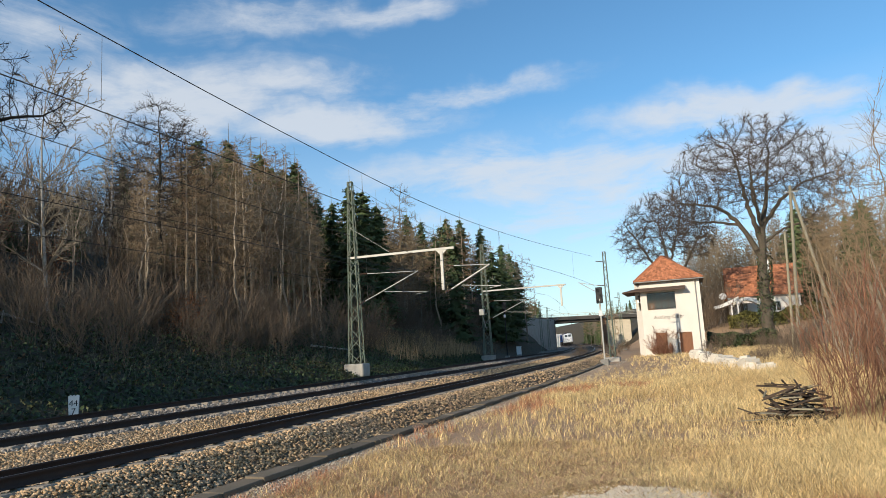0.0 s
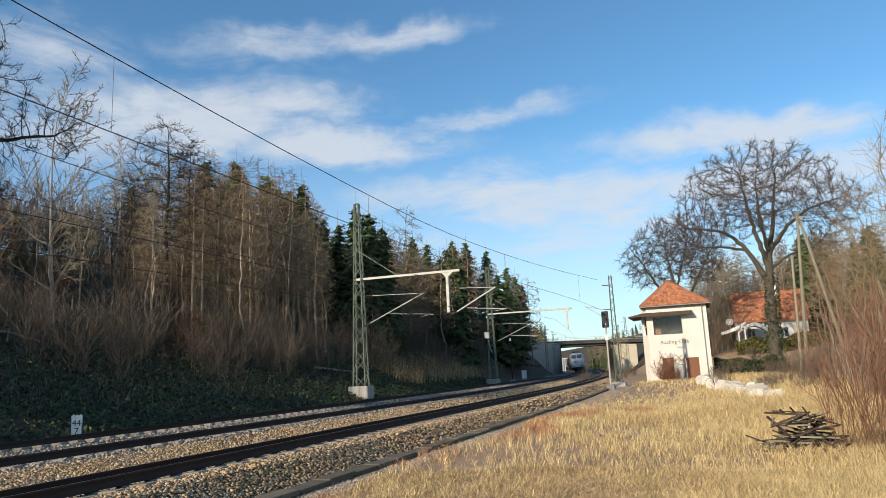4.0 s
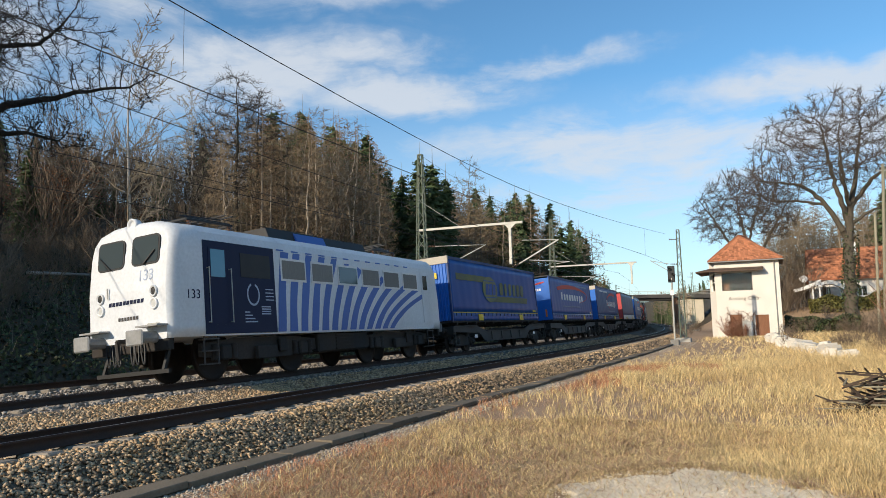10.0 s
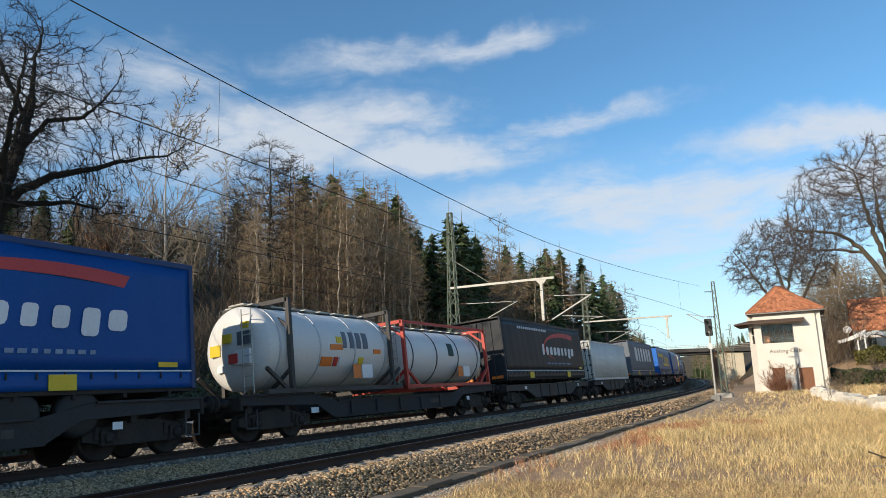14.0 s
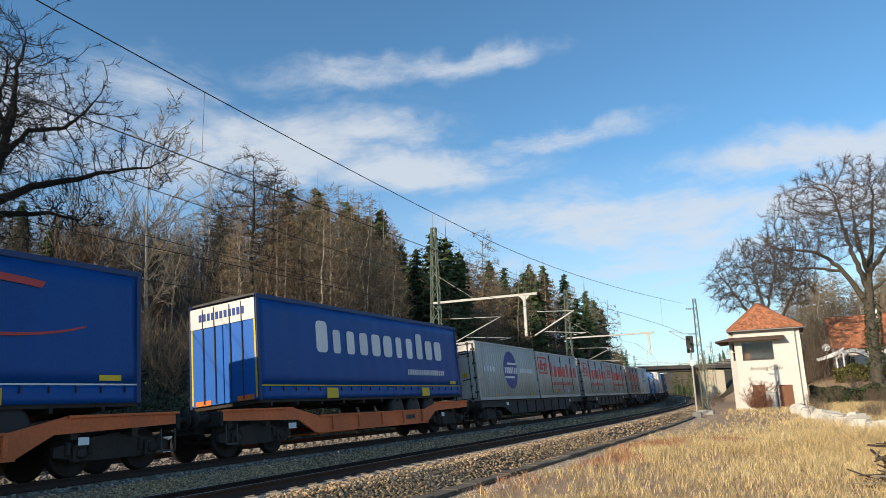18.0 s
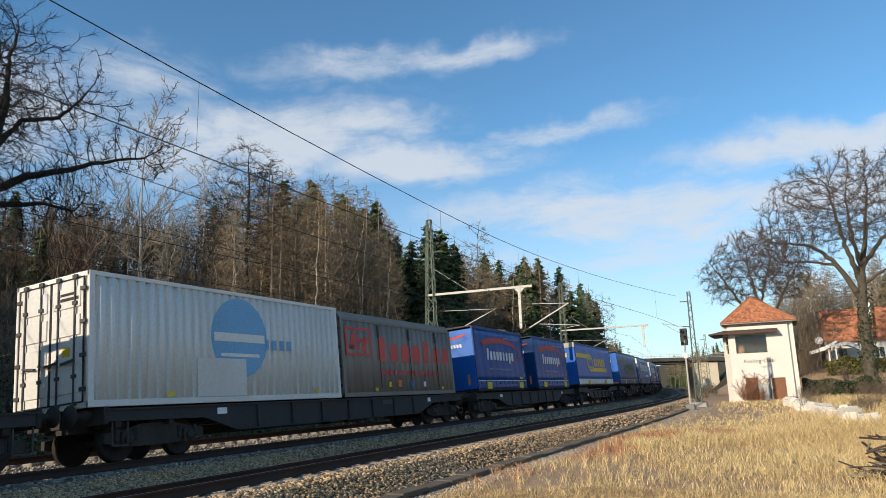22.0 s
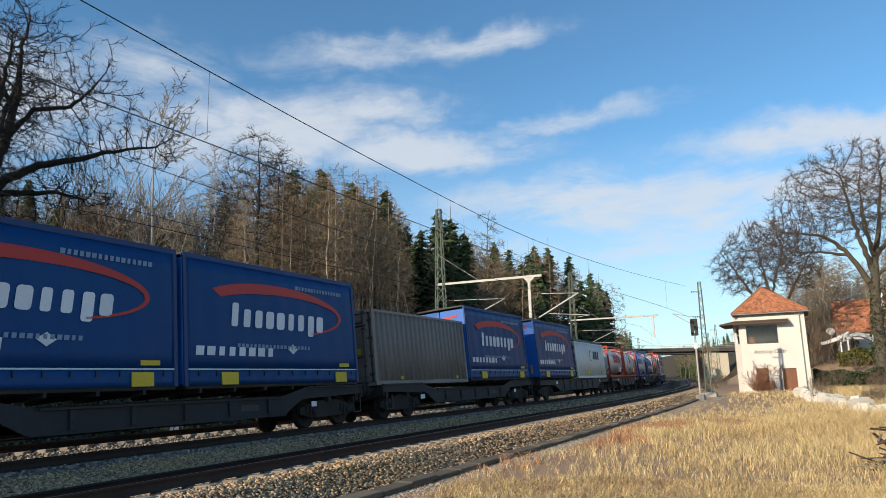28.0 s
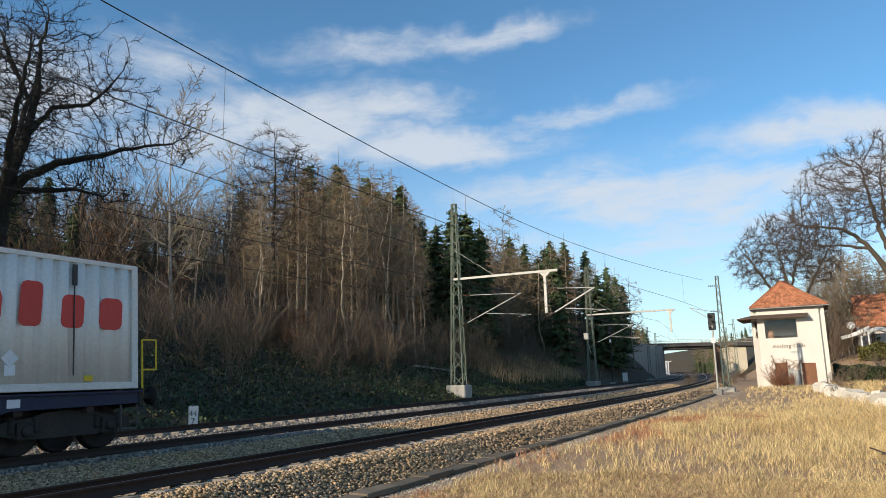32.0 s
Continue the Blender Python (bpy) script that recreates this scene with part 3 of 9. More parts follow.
def spruce(name, seed, height, width, label):
    """A spruce: a straight stem and many separate drooping boughs hung with small needle sprays."""
    r = np.random.default_rng(seed)
    ob = empty(name, label, "tree", "conifers")
    C, A, L = [], [], []
    lean_out = 1 + 0.16 * np.sin(np.arange(12) * 1.7 + seed)
    for _ in range(int(height * 19)):
        f = 1 - r.uniform(0, 1) ** 0.85 * 0.88
        z = height * (1 - f * 0.96)
        a = r.uniform(0, 2 * np.pi)
        reach = (width * f ** 0.82 * r.uniform(0.5, 1.12) + 0.12) * lean_out[int(a / 6.2832 * 11.99)]
        n = max(3, int(reach * 5.5))
        t = (np.arange(n) + r.uniform(0.1, 0.9, n)) / n
        droop = r.uniform(0.1, 0.42) * reach
        c = np.stack([np.cos(a) * reach * t, np.sin(a) * reach * t, z - droop * t ** 1.4 + 0.22 * reach * np.maximum(t - 0.7, 0)], -1) + r.normal(0, 0.05, (n, 3))
        C.append(c)
        A.append(np.full(n, a))
        L.append((0.16 + 0.26 * (1 - t) * min(1, reach / 2)) * r.uniform(0.6, 1.35, n))
    c, a, w = np.concatenate(C), np.concatenate(A), np.concatenate(L)
    n = len(c)
    a = a + r.normal(0, 0.35, n)
    side = np.stack([-np.sin(a), np.cos(a), r.normal(0, 0.25, n)], -1) * w[:, None]
    out = np.stack([np.cos(a), np.sin(a), r.normal(-0.25, 0.2, n)], -1) * w[:, None] * 1.25
    hang = np.zeros((n, 3))
    hang[:, 2] = -w * r.uniform(0.35, 1.05, n)
    v = np.stack([c - side + hang * 0.7, c + out * 0.2, c + side + hang * 0.7, c + out + hang, c + hang * 1.3 - out * 0.3], 1).reshape(-1, 3)
    k = (np.arange(n) * 5)[:, None]
    f = np.concatenate([k + np.array([q]) for q in ((0, 1, 3), (1, 2, 3), (0, 1, 4), (1, 2, 4))])
    tubes("trunk", [(0, 0, -0.3, 0, 0, height * 0.5, 0.19, 0.11), (0, 0, height * 0.5, 0, 0, height, 0.11, 0.01)], 5, m_bark, ob)
    pydata("foliage", v, f, m_needle, ob)
    return ob


def colony(seed, limbs, cloud, step, kill, tip, power, slim=1.0, reach=4.0, rounds=150):
    """Grows branches from heavy limbs towards the points of a crown, always from the nearest wood, and sizes them by what they bear."""
    g = np.random.default_rng(seed)
    pos, par, least = [], [], []
    for limb in limbs:
        base = None
        if pos:
            base = int(np.argmin(np.linalg.norm(np.array(pos) - np.array(limb[0][:3]), axis=1)))
        for i in range(len(limb) - 1):
            p, q = np.array(limb[i][:3], float), np.array(limb[i + 1][:3], float)
            n = max(1, int(np.linalg.norm(q - p) / step))
            for k in range(n + 1 if i == 0 and base is None else n):
                u = (k if i == 0 and base is None else k + 1) / n
                at = p + (q - p) * u + g.normal(0, 0.11, 3) * step * (u < 1)
                par.append(base if base is not None else -1)
                pos.append(at)
                least.append((limb[i][3] + (limb[i + 1][3] - limb[i][3]) * u) * slim)
                base = len(pos) - 1
    P, par, A = np.array(pos), list(par), np.array(cloud, float)
    def nearest(P_, A_):
        d = np.linalg.norm(A_[:, None] - P_[None], axis=2)
        j = d.argmin(1)
        return j, d[np.arange(len(A_)), j]
    near, dist = nearest(P, A)
    births = np.zeros(len(P), int)
    for _ in range(rounds):
        keep = dist > kill
        A, near, dist = A[keep], near[keep], dist[keep]
        act = (dist < reach) & (births[near] < 3)
        if not act.any():
            break
        ids, inv = np.unique(near[act], return_inverse=True)
        d = (A[act] - P[near[act]]) / dist[act][:, None]
        s_ = np.zeros((len(ids), 3))
        np.add.at(s_, inv, d)
        s_ += g.normal(0, 0.22, s_.shape)
        s_ /= np.maximum(np.linalg.norm(s_, axis=1, keepdims=True), 1e-6)
        s_[:, 2] += 0.06
        new_p = P[ids] + s_ * step * g.uniform(0.8, 1.15, (len(ids), 1))
        births[ids] += 1
        j, dn = nearest(new_p, A)
        better = dn < dist
        near = np.where(better, j + len(P), near)
        dist = np.where(better, dn, dist)
        P = np.concatenate([P, new_p])
        births = np.concatenate([births, np.zeros(len(new_p), int)])
        par += list(ids)
    par = np.array(par)
    n = len(P)
    load_ = np.zeros(n)
    kids = np.bincount(par[par >= 0], minlength=n)
    for i in range(n - 1, 0, -1):
        if kids[i] == 0:
            load_[i] += tip ** power
        if par[i] >= 0:
            load_[par[i]] += load_[i]
    rad = np.maximum(load_, tip ** power) ** (1 / power)
    rad[:len(least)] = np.maximum(rad[:len(least)], least)
    return P, par, rad, kids


def colony_tree(name, seed, limbs, cloud, bark, twig, label, step=0.5, kill=0.8, tip=0.012, power=2.3, twigs=4, twig_len=0.7, twig_w=0.01, cut=0.05, sides=9, up=0.25, slim=1.0):
    P, par, rad, kids = colony(seed, limbs, cloud, step, kill, tip, power, slim)
    g = np.random.default_rng(seed + 1)
    i = np.nonzero(par >= 0)[0]
    segs = np.concatenate([P[par[i]], P[i], np.minimum(rad[par[i]], rad[i] * 1.35)[:, None], rad[i][:, None]], 1)
    thick = rad[i] > cut
    ob = empty(name, label, "tree", "bare trees")
    tubes("trunk", segs[thick], sides, bark, ob)
    thin_ = i[rad[i] < tip * 2.6]
    src = np.repeat(thin_, np.where(kids[thin_] == 0, twigs + 1, max(1, twigs - 2)))
    d = P[src] - P[par[src]]
    d /= np.maximum(np.linalg.norm(d, axis=1, keepdims=True), 1e-6)
    d = d + g.normal(0, 0.5, d.shape)
    d[:, 2] += up
    d /= np.linalg.norm(d, axis=1, keepdims=True)
    root = P[src] - (P[src] - P[par[src]]) * g.uniform(0, 0.9, (len(src), 1))
    tw = np.concatenate([root, root + d * twig_len * g.uniform(0.4, 1.25, (len(src), 1)), np.full((len(src), 1), twig_w)], 1)
    crown(ob, segs[~thick], tw, twig, "crown")
    return ob


def oval(seed, n, c, r, low=-1.0, shell=2.4):
    """Points in an oval crown, denser towards its outside, cut off below low times its half height."""
    g = np.random.default_rng(seed)
    u = g.normal(0, 1, (n * 3, 3))
    u /= np.linalg.norm(u, axis=1, keepdims=True)
    u = u[u[:, 2] > low - 0.1][:n]
    u *= g.uniform(0, 1, (len(u), 1)) ** (1 / shell)
    u = u[u[:, 2] > low]
    return np.array(c) + u * np.array(r)


def along(seed, n, limbs, spread, lift=0.4):
    """Points scattered round the outer parts of the limbs."""
    g = np.random.default_rng(seed)
    out = []
    for limb in limbs:
        L = np.array([q[:3] for q in limb])
        t = g.uniform(0.9 if limb is limbs[0] else 0.6, len(L) - 1, n // len(limbs))
        i = np.minimum(t.astype(int), len(L) - 2)
        p = L[i] + (L[i + 1] - L[i]) * (t - i)[:, None]
        out.append(p + g.normal(0, 1, p.shape) * np.array([spread, spread, spread * 0.75]) + np.array([0, 0, lift]))
    return np.concatenate(out)


def larch(name, seed, height, width, twig, label):
    """A leafless larch: a straight pale stem with tiers of fine, slightly drooping boughs hung with brown twigs."""
    g = np.random.default_rng(seed)
    ob = empty(name, label, "tree", "bare trees")
    stem = [(0.0, 0.0, -0.3)]
    for k in range(8):
        stem.append((stem[-1][0] + g.normal(0, 0.06), stem[-1][1] + g.normal(0, 0.06), height * (k + 1) / 8))
    rads = np.linspace(0.2, 0.015, 9)
    tubes("trunk", [(*stem[k], *stem[k + 1], rads[k], rads[k + 1]) for k in range(8)], 6, m_bark_sun, ob)
    S = np.array(stem)
    br, tw = [], []
    z = height * 0.2
    while z < height * 0.99:
        f = 1 - z / height
        c = np.array([np.interp(z, S[:, 2], S[:, 0]), np.interp(z, S[:, 2], S[:, 1]), z])
        a = g.uniform(0, 6.283)
        live = np.clip((z / height - 0.12) * 4, 0.25, 1)
        L = (width * min(1.0, f * 1.75) ** 0.75 * g.uniform(0.55, 1.1)) * live + 0.2
        e = c + np.array([np.cos(a) * L, np.sin(a) * L, L * g.uniform(-0.3, 0.25)])
        mid = (c + e) / 2 + np.array([0, 0, -0.07 * L]) + g.normal(0, 0.06, 3)
        br += [(*c, *mid, 0.028, 0.02), (*mid, *e, 0.02, 0.01)]
        n = int(L * 9 * (0.6 + 0.4 * live)) + 2
        t = g.uniform(0.12, 1, n)
        q = np.where(t[:, None] < 0.5, c + (mid - c) * (t[:, None] * 2), mid + (e - mid) * (t[:, None] * 2 - 1))
        d = np.stack([np.cos(a) * 0.6 + g.normal(0, 0.6, n), np.sin(a) * 0.6 + g.normal(0, 0.6, n), g.normal(-0.15, 0.4, n)], -1)
        tw.append(np.concatenate([q, q + d * g.uniform(0.3, 0.85, (n, 1)), np.full((n, 1), 0.018)], 1))
        z += height * g.uniform(0.004, 0.01)
    crown(ob, np.array(br), np.concatenate(tw), twig, "crown")
    return ob


def plant(ob, x, y, turn=0.0, size=1.0, dz=0.0, first=[set()]):
    """Stands a tree on the ground: the original once, then copies."""
    m = Matrix.LocRotScale((x, y, ground_at(x, y) - 0.05 + dz), Euler((0, 0, turn)), Vector((size, size, size)))
    if ob not in first[0]:
        first[0].add(ob)
        ob.matrix_basis = m
        return ob
    c = copy_thing(ob, Matrix.Identity(4))
    c.matrix_basis = m
    return c


rt = random.Random(11)
at_az = lambda az, rng_: (math.sin(radians(az)) * rng_, math.cos(radians(az)) * rng_)

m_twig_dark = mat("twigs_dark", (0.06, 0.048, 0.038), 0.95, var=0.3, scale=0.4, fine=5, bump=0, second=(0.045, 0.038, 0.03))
m_bark_oak = mat("bark_sunlit_oak", (0.12, 0.096, 0.07), 0.95, var=0.4, scale=1.5, fine=14, bump=0.7, second=(0.06, 0.055, 0.035), streak=(3, 3, 0.7))
m_twig_oak = mat("twigs_oak", (0.085, 0.066, 0.05), 0.95, var=0.3, scale=0.4, fine=5, bump=0, second=(0.06, 0.048, 0.036))
OAK_LIMBS = [
    [(0, 0, -0.4, 0.68), (0.1, 0, 4.4, 0.52), (0.2, 0.1, 7.6, 0.44), (0.5, 0.3, 10.4, 0.32), (1.1, 0.2, 13.2, 0.2), (1.5, 0.1, 15.8, 0.12), (1.9, 0, 18.4, 0.05)],
    [(0.15, 0.1, 8.2, 0.3), (-0.7, -0.3, 10.0, 0.25), (-1.6, -0.6, 11.6, 0.2), (-3.1, -0.9, 12.9, 0.15), (-4.7, -1.2, 13.3, 0.1), (-6.6, -1.5, 13.6, 0.05)],
    [(0.4, 0.3, 9.6, 0.28), (-0.4, -0.6, 12.4, 0.2), (-0.9, -1.0, 15.2, 0.13), (-1.3, -1.0, 18.2, 0.05)],
    [(0.6, 0.3, 10.8, 0.24), (2.2, -0.5, 13.0, 0.17), (4.0, -1.0, 14.2, 0.11), (6.4, -1.2, 14.8, 0.05)],
    [(0.4, 0.2, 9.4, 0.17), (2.4, 0.7, 10.6, 0.11), (4.6, 1.1, 11.2, 0.05)],
    [(-1.5, -0.5, 11.2, 0.15), (-3.4, 0.6, 11.8, 0.1), (-5.8, 1.0, 12.0, 0.05)],
    [(0.6, 0.4, 11.4, 0.18), (0.3, 3.2, 14.0, 0.12), (0.4, 5.0, 16.0, 0.05)],
    [(0.4, 0.3, 11.0, 0.18), (-0.1, -3.0, 13.8, 0.12), (-0.3, -4.8, 16.0, 0.05)],
]
oak = colony_tree("oak_tree", 26, OAK_LIMBS, np.concatenate([
    oval(1, 2500, (0.2, 0, 14.2), (8.0, 7.0, 7.0), -0.25), oval(2, 420, (-5.8, -1.0, 12.6), (3.4, 3.0, 2.4)), oval(3, 420, (5.8, -1.0, 14.4), (3.2, 3.0, 2.6)),
    oval(4, 160, (4.6, 1.0, 11.4), (2.2, 2.0, 1.2)), oval(5, 160, (-5.6, 0.8, 11.2), (2.4, 2.0, 1.2))]),
    m_bark_oak, m_twig_oak, "large bare oak with a broad crown, ivy on its trunk", step=0.4, kill=0.52, tip=0.014, power=2.35, twigs=9, twig_len=0.8, twig_w=0.0115, cut=0.06, slim=0.88)
plant(oak, *at_az(4.9, 82), 0.0, 1.2)
OAK2_LIMBS = [
    [(0, 0, -0.4, 0.45), (0.1, 0, 4.6, 0.38), (0.1, 0, 7.6, 0.3), (-0.4, 0.3, 11.0, 0.18), (-0.8, 0.4, 13.6, 0.07)],
    [(0.1, 0, 7.2, 0.26), (-1.8, -0.6, 9.6, 0.18), (-3.2, -1.0, 12.2, 0.12), (-4.2, -1.2, 13.8, 0.05)],
    [(0.1, 0, 6.6, 0.26), (1.9, 0.6, 9.8, 0.18), (3.4, 1.0, 12.6, 0.11), (4.4, 1.2, 14.0, 0.05)],
    [(-0.1, 0.1, 9.0, 0.18), (1.0, -1.6, 12.0, 0.1), (1.6, -2.4, 14.0, 0.05)],
]
oak2 = colony_tree("spreading_tree", 8, OAK2_LIMBS, np.concatenate([oval(6, 1700, (-0.1, 0, 12.0), (5.0, 4.6, 5.0), -0.5), oval(7, 160, (-3.8, -0.8, 12.0), (1.9, 2.0, 1.8))]),
    m_bark_oak, m_twig_oak, "bare spreading tree behind the signal box", step=0.42, kill=0.52, tip=0.016, power=2.35, twigs=9, twig_len=0.9, twig_w=0.013, cut=0.06, slim=0.7)
plant(oak2, *at_az(-1.5, 98), 0.0, 1.3, -1.0)
DARK_LIMBS = [
    [(-0.2, -0.2, -0.4, 0.56), (0, 0, 4.8, 0.42), (0.1, 0.1, 7.6, 0.34), (0.4, 0.7, 10.0, 0.23), (0.6, 1.0, 12.5, 0.15), (0.6, 1.0, 14.8, 0.09), (0.7, 1.2, 16.8, 0.04)],
    [(0.1, 0.1, 7.0, 0.28), (0.6, 0.8, 8.2, 0.23), (1.3, 1.8, 9.0, 0.18), (2.3, 3.1, 9.5, 0.14), (3.1, 4.3, 10.1, 0.1), (3.9, 5.2, 10.4, 0.06), (4.5, 6.0, 10.6, 0.03)],
    [(0.4, 0.7, 10.2, 0.16), (1.0, 1.6, 11.9, 0.11), (1.9, 2.9, 12.3, 0.08), (2.5, 3.6, 13.4, 0.03)],
    [(0, 0.1, 6.6, 0.24), (-0.4, -0.7, 9.2, 0.18), (-1.0, -1.7, 10.6, 0.12), (-1.5, -2.6, 11.2, 0.04)],
    [(0.5, 0.9, 11.6, 0.13), (0.1, 0.1, 13.6, 0.09), (-0.3, -0.5, 15.4, 0.03)],
    [(0, 0, 5.4, 0.22), (2.2, -1.0, 8.6, 0.16), (3.6, -1.6, 10.6, 0.1), (4.6, -1.8, 12.8, 0.04)],
    [(0.2, 0.3, 8.6, 0.19), (-1.6, 1.6, 11.6, 0.12), (-2.4, 2.6, 14.4, 0.05)],
    [(0.1, 0.1, 7.4, 0.2), (0.8, 1.4, 7.6, 0.14), (1.7, 2.6, 7.8, 0.09), (2.6, 3.6, 7.5, 0.04)],
]
# near-black bark and twigs put the oak's shade into its colour
m_bark_shaded = mat("bark_shade_black", (0.022, 0.019, 0.016), 0.95, var=0.35, scale=1.5, fine=14, bump=0.7, second=(0.03, 0.03, 0.02), streak=(3, 3, 0.7))
m_twig_shaded = mat("twigs_shade_black", (0.026, 0.022, 0.019), 0.95, var=0.3, scale=0.4, fine=5, bump=0)
oak3 = colony_tree("dark_oak_tree", 33, DARK_LIMBS, along(9, 5200, DARK_LIMBS, 1.05, 0.5), m_bark_shaded, m_twig_shaded, "big leaning oak on the slope, crooked limbs blackened to stand for shade",
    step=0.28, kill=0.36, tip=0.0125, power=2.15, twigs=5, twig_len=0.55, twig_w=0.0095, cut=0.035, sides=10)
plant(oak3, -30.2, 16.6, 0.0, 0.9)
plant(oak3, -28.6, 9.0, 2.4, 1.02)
birch = bare_tree("birch_tree", 5, 15, 0.14, SLIM, 3, m_birch, m_twig_grey, "slim white birch trunk with fine bare twigs", cut=0.062, scale_trunk=0.95)
plant(birch, *at_az(-49.3, 46), 0.3, 0.92)
plant(birch, *at_az(-37.5, 62), 1.3, 0.85)
plant(birch, *at_az(-45.5, 66), 2.3, 0.8)
def stem(h, r0, lean=0.0, bend=0.35, seed=0):
    g = np.random.default_rng(seed)
    k = np.linspace(0, 1, 7)
    return [(float(lean * h * u + g.normal(0, bend) * u), float(g.normal(0, bend) * u), float(-0.4 + (h + 0.4) * u), float(r0 * (1 - 0.93 * u))) for u in k]


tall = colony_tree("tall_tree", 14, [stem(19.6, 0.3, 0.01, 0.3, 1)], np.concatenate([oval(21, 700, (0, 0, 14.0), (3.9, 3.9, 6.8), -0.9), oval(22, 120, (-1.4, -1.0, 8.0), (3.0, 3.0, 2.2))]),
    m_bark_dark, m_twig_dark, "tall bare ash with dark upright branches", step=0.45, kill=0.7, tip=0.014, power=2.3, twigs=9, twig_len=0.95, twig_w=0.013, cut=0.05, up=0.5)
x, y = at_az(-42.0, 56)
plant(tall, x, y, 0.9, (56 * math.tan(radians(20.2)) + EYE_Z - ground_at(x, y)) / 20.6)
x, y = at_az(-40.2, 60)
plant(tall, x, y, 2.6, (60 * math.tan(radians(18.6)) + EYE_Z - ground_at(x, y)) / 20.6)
thin = colony_tree("thin_tree", 6, [stem(19.0, 0.17, 0, 0.25, 2)], oval(23, 420, (0, 0, 13.0), (2.8, 2.8, 7.2), -0.9), m_bark, m_twig_grey, "thin pale bare tree at the wood's edge",
    step=0.5, kill=0.75, tip=0.015, power=2.3, twigs=7, twig_len=0.9, twig_w=0.016, cut=0.05, up=0.6)
for az, rg, el in ((-22.95, 98, 14.1), (-13.1, 128, 7.6), (-14.2, 124, 8.0)):
    x, y = at_az(az, rg)
    plant(thin, x, y, rt.uniform(0, 6), (rg * math.tan(radians(el)) + EYE_Z - ground_at(x, y)) / 20.4)

# the wood on the slope: each tree as tall as the wood's skyline allows
SKY_AZ, SKY_EL = [-75, -60, -50, -46.5, -43, -39.3, -36.6, -34, -31.4, -29.7, -29.0, -27, -24.8, -21.4, -19, -16.4, -14, -12.9], [17, 15, 14, 15.5, 18.4, 18.6, 18.2, 17.4, 16.6, 14.6, 12.6, 13.0, 12.4, 11.0, 10.6, 9.8, 8.0, 7.2]


def fitting(x, y, height, k):
    az, rg = math.degrees(math.atan2(x, y)), math.hypot(x, y)
    room = rg * math.tan(radians(np.interp(az, SKY_AZ, SKY_EL) * k)) + EYE_Z - ground_at(x, y)
    return room / height


m_twig_larch = mat("twigs_russet", (0.25, 0.16, 0.09), 0.95, var=0.35, scale=0.3, fine=5, bump=0, second=(0.18, 0.13, 0.075))
# lighter copy of the grey bark, its paleness standing for sunlight on stems
m_bark_sun = mat("bark_sunlit_pale", (0.4, 0.33, 0.24), 0.92, var=0.35, scale=1.5, fine=16, bump=0.5, second=(0.26, 0.2, 0.14), streak=(4, 4, 0.8))
HIGH = [18.5, 20.5, 20.0, 18.0, 21.0]
kinds = [colony_tree(("wood_tree", "beech_tree", "", "alder_tree")[i], 40 + i, [stem(HIGH[i] - 1.2, 0.17, 0.0, 0.75, 30 + i)], oval(50 + i, (520, 640, 0, 480)[i], (0, 0, HIGH[i] * 0.63), ((2.5, 3.3, 0, 2.2)[i], (2.7, 3.0, 0, 2.4)[i], HIGH[i] * 0.38), -0.93),
    m_bark_sun, (m_twig, m_twig_grey, m_twig, m_twig)[i], "bare brown-twigged woodland tree on the slope", step=0.5, kill=0.75, tip=0.013, power=2.15, twigs=6, twig_len=0.9, twig_w=0.017, cut=0.03, up=0.4, sides=6)
    if i != 2 else larch("larch_tree", 42, HIGH[2], 2.5, m_twig_larch, "leafless russet larch with fine drooping boughs") for i in range(4)]
kinds.append(larch("larch_tree", 44, HIGH[4], 2.9, m_twig, "tall leafless brown larch with fine boughs"))
# kind for the left wood: bark and twigs darkened to stand for shade
kinds.append(colony_tree("dark_alder_tree", 47, [stem(18.5, 0.17, 0.0, 0.4, 37)], oval(57, 520, (0, 0, 12.4), (2.6, 2.6, 7.4), -0.93), m_bark_dark, m_twig_dark, "slim bare tree with bark and twigs darkened to stand for shade",
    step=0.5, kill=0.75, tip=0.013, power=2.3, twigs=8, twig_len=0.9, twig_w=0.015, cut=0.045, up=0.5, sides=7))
HIGH.append(19.8)
far_kinds = [colony_tree("distant_tree", 60 + i, [stem(17, 0.2, 0, 0.4, 70 + i)], oval(80 + i, 300, (0, 0, 11.2), (3.2, 3.2, 6.6), -0.93), m_bark, (m_twig, m_twig_grey, m_twig)[i],
    "bare brown-twigged woodland tree in the distance", step=0.65, kill=1.0, tip=0.02, power=2.3, twigs=9, twig_len=1.1, twig_w=0.026, cut=0.07, up=0.35, sides=6) for i in range(3)]
firs = [spruce("spruce_tree", 70, 19, 4.0, "dark green spruce among bare trees"), spruce("spruce_tree", 71, 15, 3.5, "dark green spruce among bare trees")]
FIR_HIGH = (19, 15)
